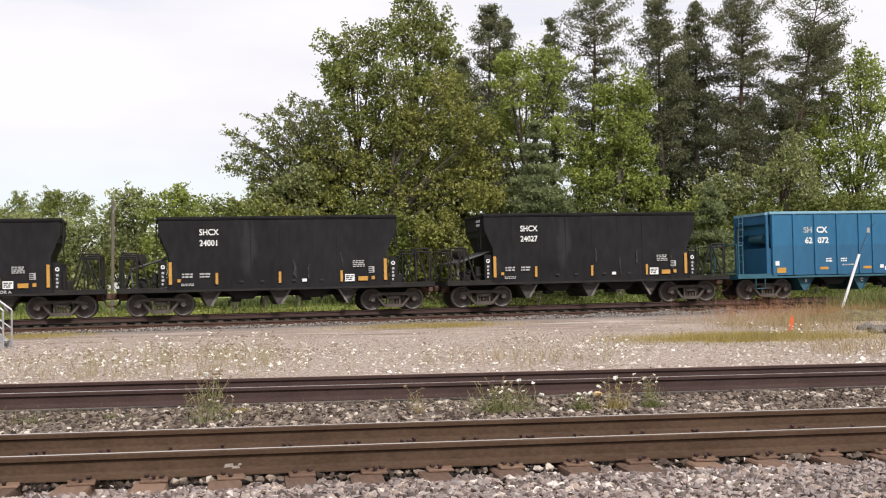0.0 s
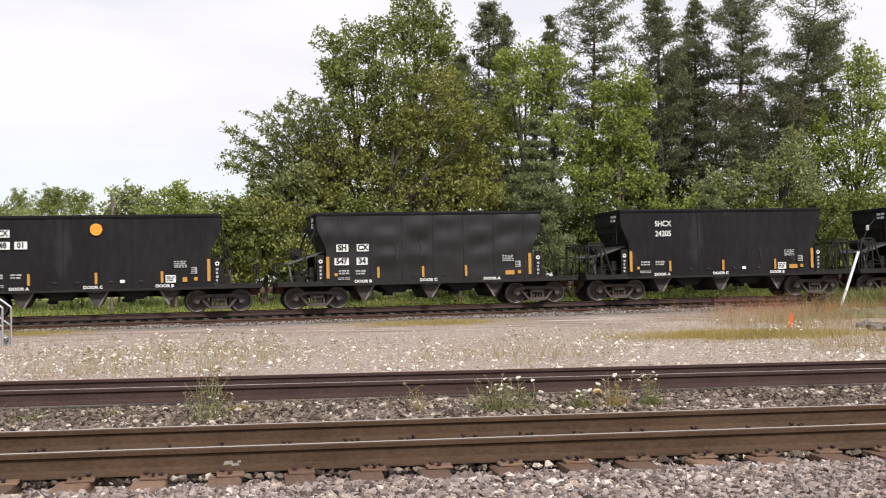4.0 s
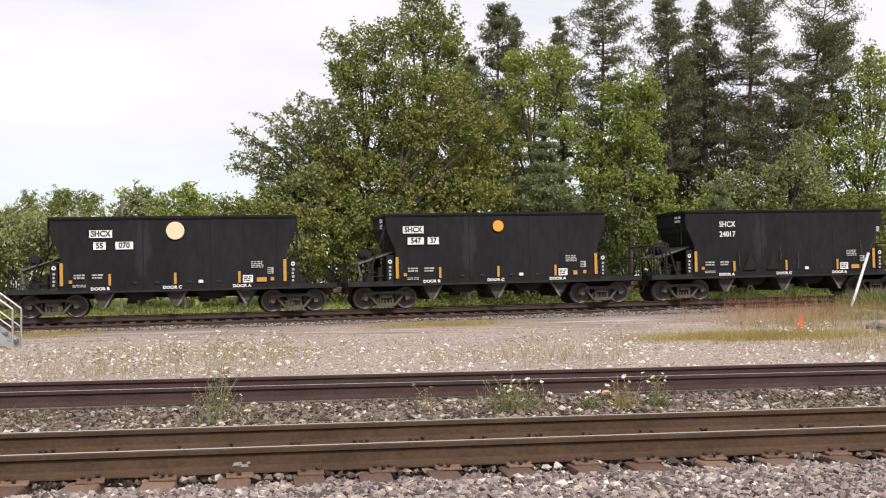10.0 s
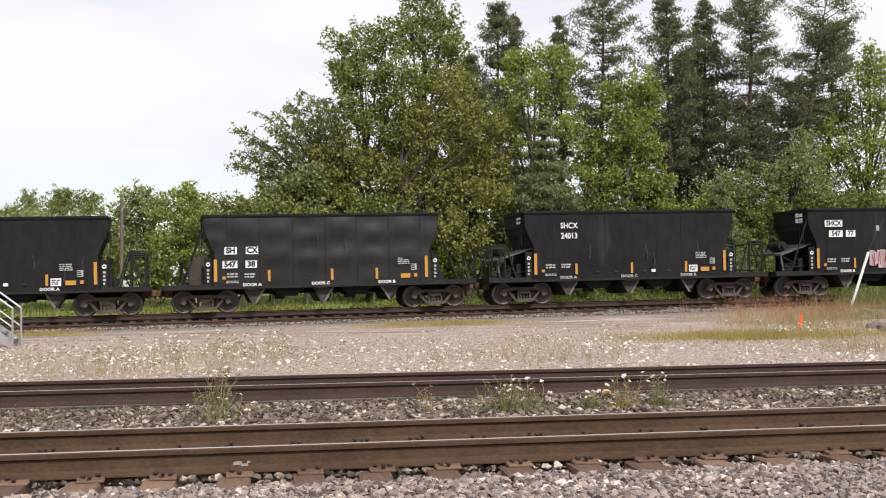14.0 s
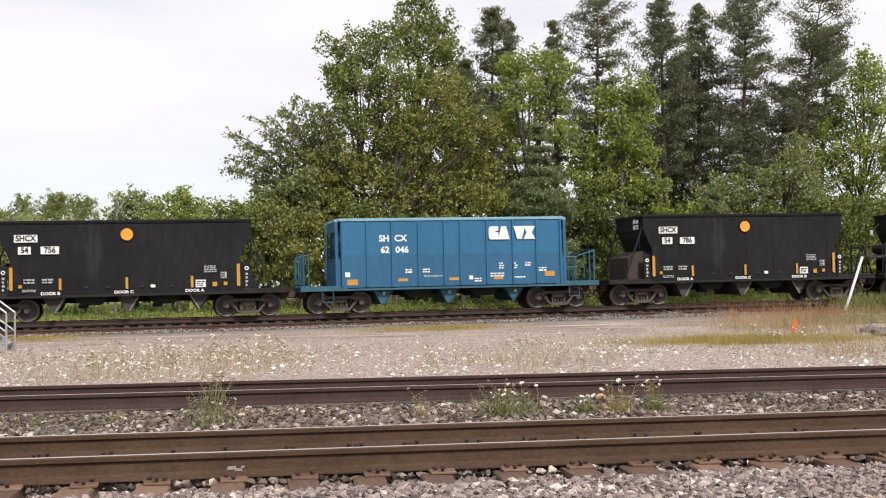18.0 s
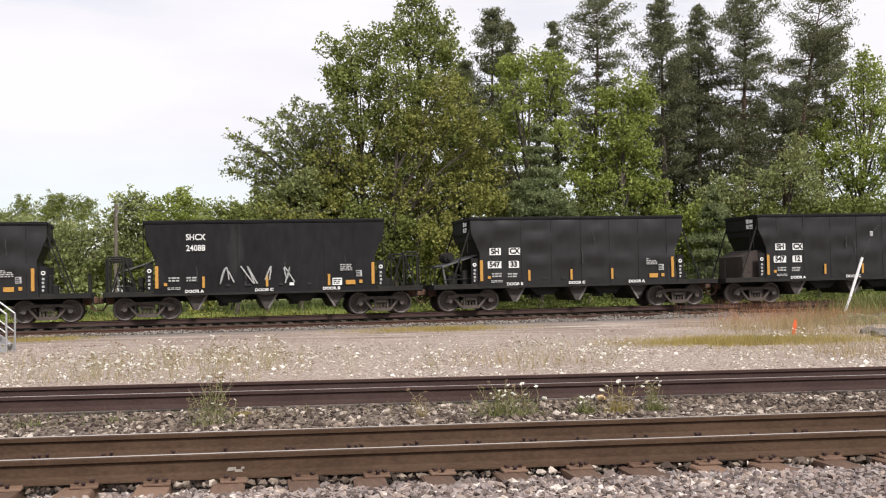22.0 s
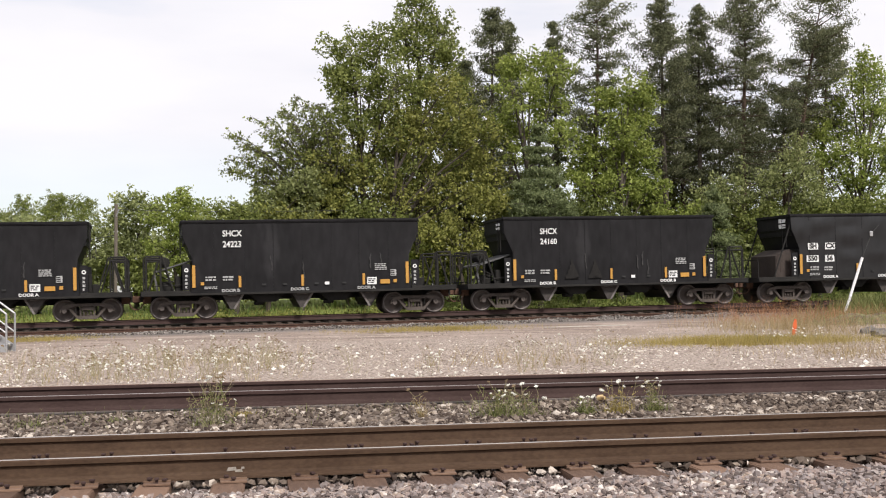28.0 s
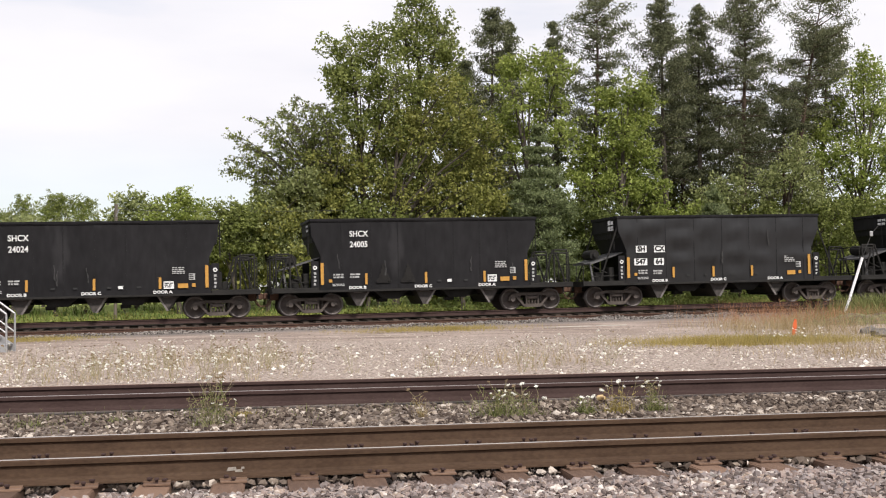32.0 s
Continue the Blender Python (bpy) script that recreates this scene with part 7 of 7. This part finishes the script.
strip("grass", "green grass verge behind the far track", 60000, (-34, 44), (2.6, 13.0), 0.20, M_GRASS, 21, 0.02)
strip("grass", "tall green weeds along the verge behind the track", 5000, (-34, 44), (9.0, 13.5), 0.5, M_GRASS_TALL, 22, 0.05)
patch("grass", "thin yellow-green grass patch beside the lane", 6000, -0.3, 44.2, 3.4, 2.6, 0.15, M_GRASS_YELLOW, 23)
patch("grass", "thin yellow-green grass patch near the steps", 5000, -14.3, 43.2, 2.4, 3.0, 0.12, M_GRASS_YELLOW, 24)
patch("dry_grass", "band of dry yellow grass across the yard", 11000, 7.7, 30.6, 3.5, 2.0, 0.20, M_GRASS_YELLOW, 25)
patch("dry_grass", "tall dry grass with rusty seed heads", 2600, 10.6, 38.0, 2.6, 5.0, 0.45, M_GRASS_DRY, 26)
patch("dry_grass", "rust-brown dock weeds in dry grass", 1100, 12.0, 44.0, 2.8, 5.0, 0.75, M_WEED_RUST, 27)
patch("dry_grass", "dry grass at the edge of the yard", 3600, 15.6, 46.5, 3.4, 4.0, 0.35, M_GRASS_DRY, 28)
patch("weeds", "green weeds at the foot of the marker pole", 2600, 18.3, 51.0, 2.6, 1.6, 0.75, M_GRASS_WEED, 29, wide=0.035, cat="weeds")
patch("dry_grass", "sparse dry stalks on gravel", 900, 8.6, 24.5, 2.2, 3.0, 0.35, M_GRASS_DRY, 30)
patch("weeds", "sparse brown stalks beside the side track", 500, -5.6, 25.0, 3.6, 4.4, 0.26, M_GRASS_DRY, 31, cat="weeds", wide=0.011)
patch("weeds", "sparse brown stalks beside the side track", 220, 1.2, 23.2, 2.0, 1.6, 0.32, M_GRASS_DRY, 32, cat="weeds", wide=0.011)
patch("weeds", "low green weeds between the ballast stones", 500, -3.0, 13.9, 6.0, 1.2, 0.10, M_GRASS_WEED, 33, TH1, cat="weeds", wide=0.01)


def leafy_weeds(label, n, u_range, v_range, tall, mat, seed):
    """Clumps of broad-leaved weeds on the verge behind the far track."""
    rng = np.random.default_rng(seed)
    u, v = rng.uniform(*u_range, n), rng.uniform(*v_range, n)
    o, d, w = FAR
    X, Y = o[0] + d[0] * u + w[0] * v, o[1] + d[1] * u + w[1] * v
    h = tall * rng.uniform(0.35, 1.2, n) * (0.6 + 0.4 * np.sin(u * 1.3 + v))
    per = 60
    P = np.stack([X, Y, ground_z(X, Y)], 1)[:, None] + rng.normal(size=(n, per, 3)) * np.array([0.22, 0.22, 0.0])
    P[:, :, 2] += np.abs(rng.normal(size=(n, per))) * h[:, None] * 0.55
    return tagged(new("weeds", quads_mesh("weeds", leaf_quads(P.reshape(-1, 3), 0.12, 0.07, rng, 0.2), mat)), label, "weeds", kind="stuff")


leafy_weeds("dark broad-leaved weeds behind the far track", 700, (-1, 36), (3.2, 8.5), 0.95, M_LEAF, 61)
leafy_weeds("yellow-green weeds behind the far track", 260, (-26, 2), (5.0, 9.5), 0.6, M_LEAF_OLIVE, 62)


def flower_head(r, mat):
    bm = bmesh.new()
    rng = random.Random(int(r * 1000))
    for i in range(9):
        a, d = i * 2.4, r * math.sqrt(i / 9)
        tube(bm, (d * math.cos(a), d * math.sin(a), -r * 0.5 + rng.uniform(-0.1, 0.1) * r), (d * math.cos(a), d * math.sin(a), rng.uniform(0, 0.25) * r), r * 0.12, r * 0.34, sides=5)
    return mesh_of("flower_head", bm, mat)


HEADS = [flower_head(r, M_FLOWER) for r in (0.016, 0.022, 0.029)]
HEADS_BROWN = [flower_head(r, M_SEED) for r in (0.016, 0.022)]


def weed(label, x, y, wide, tall, n_leaf, n_stem, leaf, seed, heads, bright=0.8):
    """A clump of leaves with upright stems that end in flower heads."""
    rng = np.random.default_rng(seed)
    z0 = ground_at(x, y)
    t = thing("weed", label, "weed", Matrix.Translation((x, y, z0)), "weeds beside the tracks")
    if n_leaf:
        q = rng.normal(size=(n_leaf, 2)) * wide * 0.4
        part("leaf_tuft", quads_mesh("leaf_tuft", blades(n_leaf, q[:, 0], q[:, 1] * 0.6, tall * 0.26, 0.008, rng, 1.3, np.zeros(n_leaf)), leaf), t, "tuft of thin green leaves")
    bm = bmesh.new()
    tips, feather = [], []
    for i in range(n_stem):
        a = Vector((rng.normal() * wide * 0.16, rng.normal() * wide * 0.12, -0.02))
        h = tall * rng.uniform(0.5, 1.0)
        b = a + Vector((rng.normal() * 0.16 * tall + (a.x * 1.1), rng.normal() * 0.12 * tall, h))
        bow = Vector((rng.normal() * 0.05, rng.normal() * 0.04, 0.04)) * tall * 2
        pts = [a.lerp(b, q) + bow * q * (1 - q) * 2 for q in (0, 0.35, 0.7, 1.0)]
        for q, (p, r) in enumerate(zip(pts, pts[1:])):
            tube(bm, p, r, 0.0034 - 0.0005 * q, 0.0029 - 0.0005 * q, sides=4, caps=False)
        tips.append(b)
        for m in pts[1:3]:
            feather.append(m)
            if rng.random() < 0.55:
                c = m + Vector((rng.normal() * 0.16 * tall, rng.normal() * 0.10 * tall, (b.z - m.z) * rng.uniform(0.45, 0.95)))
                tube(bm, m, c, 0.0026, 0.0016, sides=4, caps=False)
                tips.append(c)
                feather.append(m.lerp(c, 0.5))
    if feather and n_leaf > 20:
        F = np.repeat(np.array([tuple(p) for p in feather]), 7, axis=0)
        F = F * np.array([1, 1, 0.85]) + rng.normal(size=F.shape) * np.array([0.035, 0.03, 0.045])
        F[:, 2] = np.maximum(F[:, 2], 0.01)
        part("leaf_tuft", quads_mesh("leaf_tuft", leaf_quads(F, 0.045, 0.011, rng, -0.2), leaf), t, "small feathery leaves")
    part("stem_tuft", mesh_of("stem_tuft", bm, M_STALK), t, "thin pale stems")
    for p in tips[:heads]:
        pool = HEADS if rng.random() < bright else HEADS_BROWN
        part("flower_head", pool[int(rng.integers(len(pool)))], t, "white flower head" if pool is HEADS else "brown seed head", Matrix.Translation(p) @ pose(0, 0, 0, rng.uniform(-35, 35), rng.uniform(-35, 35), 0))
    return t


weed("tall dry weed with pale seed heads between the tracks", -2.45, 12.95, 0.33, 0.58, 50, 19, M_GRASS_WEED, 41, 24, 0.40)
weed("bushy green weed with white flowers between the tracks", 0.62, 13.6, 0.38, 0.46, 150, 18, M_GRASS_WEED, 42, 22, 0.45)
weed("green weed with white flowers beside a rail", 0.90, 13.7, 0.34, 0.38, 60, 9, M_GRASS_WEED, 43, 9)
weed("small green weed with thin stalks between the tracks", 1.55, 13.75, 0.16, 0.36, 130, 5, M_GRASS_WEED, 44, 6)
weed("low yellow-green weed in brown ballast", 1.95, 13.8, 0.22, 0.46, 130, 6, M_GRASS_YELLOW, 45, 7)
weed("green weed with bent white-flowered stalks", 2.38, 13.95, 0.18, 0.40, 170, 7, M_GRASS_WEED, 46, 8)
weed("low yellow weed between ballast stones", -2.22, 13.6, 0.12, 0.20, 160, 0, M_GRASS_YELLOW, 47, 0)
weed("low green weed tuft in brown ballast", -3.5, 13.2, 0.25, 0.22, 60, 0, M_GRASS_WEED, 48, 0)
weed("low green weed tuft in brown ballast", -4.35, 12.9, 0.30, 0.26, 70, 0, M_GRASS_WEED, 49, 0)
weed("dry stalk in brown ballast", -0.25, 13.5, 0.08, 0.40, 60, 3, M_GRASS_DRY, 50, 2, 0.2)
weed("dry stalk in brown ballast", -0.6, 13.7, 0.05, 0.28, 0, 1, M_GRASS_DRY, 51, 0)
rng_w = random.Random(60)
for i in range(84):
    if i < 62:
        wx = rng_w.gauss(-4.6, 1.3)
        wy = 20.0 + wx * 0.18 + abs(rng_w.gauss(0, 3.2))
    elif i < 74:
        wx = rng_w.uniform(-1.2, 3.6)
        wy = 20.4 + wx * 0.18 + rng_w.uniform(0, 3.0)
    else:
        wx = rng_w.uniform(7.0, 9.4)
        wy = 29.4 + rng_w.uniform(0, 0.8)
    weed("thin wild carrot plant with white flowers on gravel", wx, wy, 0.42, rng_w.uniform(0.32, 0.72), 8, rng_w.randint(3, 7), M_GRASS_DRY, 70 + i, 9, 0.42)


# steps with a handrail
def steps():
    t = thing("metal_steps", "galvanised metal steps with a tube handrail", "steps", pose(-11.14, 32.0, ground_at(-11.14, 32.0), 0, 0, 180 + 6))
    run, rise, n = 0.26, 0.195, 6
    for y in (0.0, 0.9):
        bm = bmesh.new()
        prism(bm, [(0.0, 0.0), (0.0, 0.16), (n * run, n * rise + 0.16), (n * run + 0.15, n * rise + 0.16), (n * run + 0.15, n * rise - 0.06), (0.12, 0.0)], y - 0.012, y + 0.012)
        part("stringer", mesh_of("stringer", bm, M_GALV), t, "galvanised stringer")
        lean = (n * run, y, n * rise + 1.0)
        part("handrail", tube_mesh("handrail", M_GALV, [((0, y, 0.98), lean)], 0.026, 8), t, "galvanised handrail")
        part("mid_rail", tube_mesh("mid_rail", M_GALV, [((0, y, 0.50), (n * run, y, n * rise + 0.52))], 0.020, 8), t)
        for i in (0, 3, 6):
            part("post", cached("step_post", lambda: tube_mesh("post", M_GALV, [((0, 0, 0), (0, 0, 0.99))], 0.027, 8)), t, "", pose(i * run, y, i * rise))
    tread = cached("tread", lambda: box_mesh("tread", M_GALV, (0, 0.27, 0.02, 0.88, -0.03, 0.0), (0, 0.02, 0.02, 0.88, -0.05, 0.004)))
    for i in range(1, n + 1):
        part("tread", tread, t, "", pose((i - 1) * run + 0.05, 0, i * rise))
    for i in (0,):
        part("landing_leg", tube_mesh("landing_leg", M_GALV, [((n * run + 0.1, 0.0, 0), (n * run + 0.1, 0.0, n * rise))], 0.03, 8), t)
        part("landing_leg", tube_mesh("landing_leg", M_GALV, [((n * run + 0.1, 0.9, 0), (n * run + 0.1, 0.9, n * rise))], 0.03, 8), t)


steps()

# a leaning white marker pole with a thin whip
t = thing("marker_pole", "leaning white marker pole with a thin dark whip", "marker pole", pose(16.25, 50.0, ground_at(16.25, 50.0)))
part("pole", tube_mesh("pole", M_PLASTIC_WHITE, [((0, 0, 0), (0.79, 0, 2.35))], 0.055, 10), t, "white pole")
part("whip", tube_mesh("whip", M_WIRE, [((0.79, 0, 2.35), (1.18, 0, 3.30)), ((1.18, 0, 3.30), (1.48, 0, 3.66))], 0.014, 5), t, "thin dark whip")
part("clip", box_mesh("clip", M_GALV, (1.11, 1.24, -0.03, 0.03, 3.2, 3.42), bevel=0.02), t, "pale clip")
# an orange stake
t = thing("marker_stake", "small orange plastic marker stake in dry grass", "marker", pose(9.85, 34.7, ground_at(9.85, 34.7), 0, 6, 0))
bm = bmesh.new()
prism(bm, [(-0.05, 0.0), (0.05, 0.0), (0.06, 0.28), (0.03, 0.44), (-0.02, 0.46), (-0.06, 0.30)], -0.012, 0.012)
part("blade", mesh_of("blade", bm, M_FLAG), t)
part("stake", tube_mesh("stake", M_POLE, [((0, 0.03, -0.1), (0, 0.03, 0.40))], 0.015, 6), t)

patch("dry_grass", "rust-brown weeds over the earth bank", 1500, 17.2, 44.4, 4.0, 2.4, 0.55, M_WEED_RUST, 35)
patch("dry_grass", "dull green weeds over the earth bank", 2600, 17.6, 45.0, 4.4, 2.6, 0.50, M_GRASS_WEED, 36)
# a thin pale board on the lane's edge
for bx, by, ln, turn in ((4.4, 43.75, 1.9, 22.0), (6.0, 44.25, 1.2, 16.0)):
    ob = new("board", box_mesh("board", M_PALE_BOARD, (-ln / 2, ln / 2, -0.04, 0.04, 0.0, 0.03), bevel=0.004))
    ob.matrix_basis = pose(bx, by, ground_at(bx, by) + 0.012, 0, 0, turn)
    tagged(ob, "thin pale board lying on the gravel", "board", "boards on the gravel")

# utility pole and wires
t = thing("utility_pole", "weathered grey utility pole behind the bushes", "utility pole", pose(-16.0, 60.0, ground_at(-16.0, 60.0)))
base = ground_at(-16.0, 60.0)
part("pole", tube_mesh("pole", M_POLE, [((0, 0, -0.3), (0.06, 0, 5.50 - base))], 0.085, 12), t)
part("insulator", tube_mesh("insulator", M_GALV, [((0.08, -0.08, 4.9 - base), (0.22, -0.08, 5.25 - base))], 0.03, 8), t)
part("guy_wire", tube_mesh("guy_wire", M_WIRE, [((0, 0, 4.0 - base), (-7.0, -1.0, 2.65 - base))], 0.015, 5), t, "thin guy wire")


def wire_runs(p, q, sag, n=10):
    p, q = Vector(p), Vector(q)
    pts = [p.lerp(q, i / n) - Vector((0, 0, sag * 4 * (i / n) * (1 - i / n))) for i in range(n + 1)]
    return list(zip(pts, pts[1:]))


tagged(new("overhead_wire", tube_mesh("overhead_wire", M_WIRE, wire_runs((-15.9, 60, 5.25), (4, 66, 5.9), 0.3), 0.012, 5)), "thin dark overhead wire from the pole", "wire")
t = thing("lamp_post", "thin pale lamp post far behind the track", "lamp post", pose(-17.5, 62.0, ground_at(-17.5, 62.0)))
part("post", tube_mesh("post", M_GALV, [((0, 0, 0), (0, 0, 3.5)), ((0, 0, 3.5), (-0.35, 0, 3.58))], 0.03, 8), t)
part("lamp_head", box_mesh("lamp_head", M_GALV, (-0.6, -0.33, -0.08, 0.08, 3.54, 3.62), bevel=0.02), t)


# rocks and a low heap of earth at the edge of the yard
def rock(x, y, size, seed):
    rng = random.Random(seed)
    bm = bmesh.new()
    bmesh.ops.create_icosphere(bm, subdivisions=2, radius=size)
    off = Vector((rng.uniform(0, 9), rng.uniform(0, 9), 0))
    for v in bm.verts:
        v.co *= 1 + 0.75 * noise.noise(v.co / size * 1.1 + off)
        v.co.z *= 0.65
    return tagged(new("rock", mesh_of("rock", bm, M_STONE_GREY)), "rough grey rock in a low heap", "rock", "rocks of the heap"), (x, y)


rng_r = random.Random(9)
for i in range(30):
    ob, (rx, ry) = rock(rng_r.gauss(12.2, 0.36), rng_r.gauss(33.4, 0.5), rng_r.uniform(0.10, 0.25), i)
    ob.matrix_basis = pose(rx, ry, ground_at(rx, ry) + 0.06, 0, 0, rng_r.uniform(0, 360))
ob, at = rock(1.9, 14.95, 0.055, 77)
ob.data.materials[0] = M_TAN_STONE
ob.matrix_basis = pose(1.86, 14.7, ground_at(1.86, 14.7) + 0.06)
tagged(ob, "tan stone standing in the ballast", "rock", "single stones")
hv, hf = [], []
for j in range(9):
    for i in range(25):
        a, b = i / 24, j / 8
        hx, hy = 12.4 + a * 8.0, 41.0 + a * 1.3 + b * 3.0
        lift = 0.34 * math.sin(math.pi * min(1, b * 1.4 + 0.1) * 0.5) * min(1, a * 5) * (1 - step(b * 2 - 1.2)) + 0.05 * math.sin(i * 1.7 + j) * min(1, a * 5)
        hv.append((hx, hy, ground_at(hx, hy) - 0.04 + max(0, float(lift))))
for j in range(8):
    for i in range(24):
        hf.append((j * 25 + i, j * 25 + i + 1, (j + 1) * 25 + i + 1, (j + 1) * 25 + i))
tagged(new("earth_bank", raw_mesh("earth_bank", hv, hf, M_EARTH)), "low bank of brown earth with weeds", "earth bank", kind="structure")
patch("dry_grass", "dry weeds over the earth bank", 2200, 15.0, 42.0, 4.4, 2.2, 0.34, M_GRASS_WEED, 34)

motions()
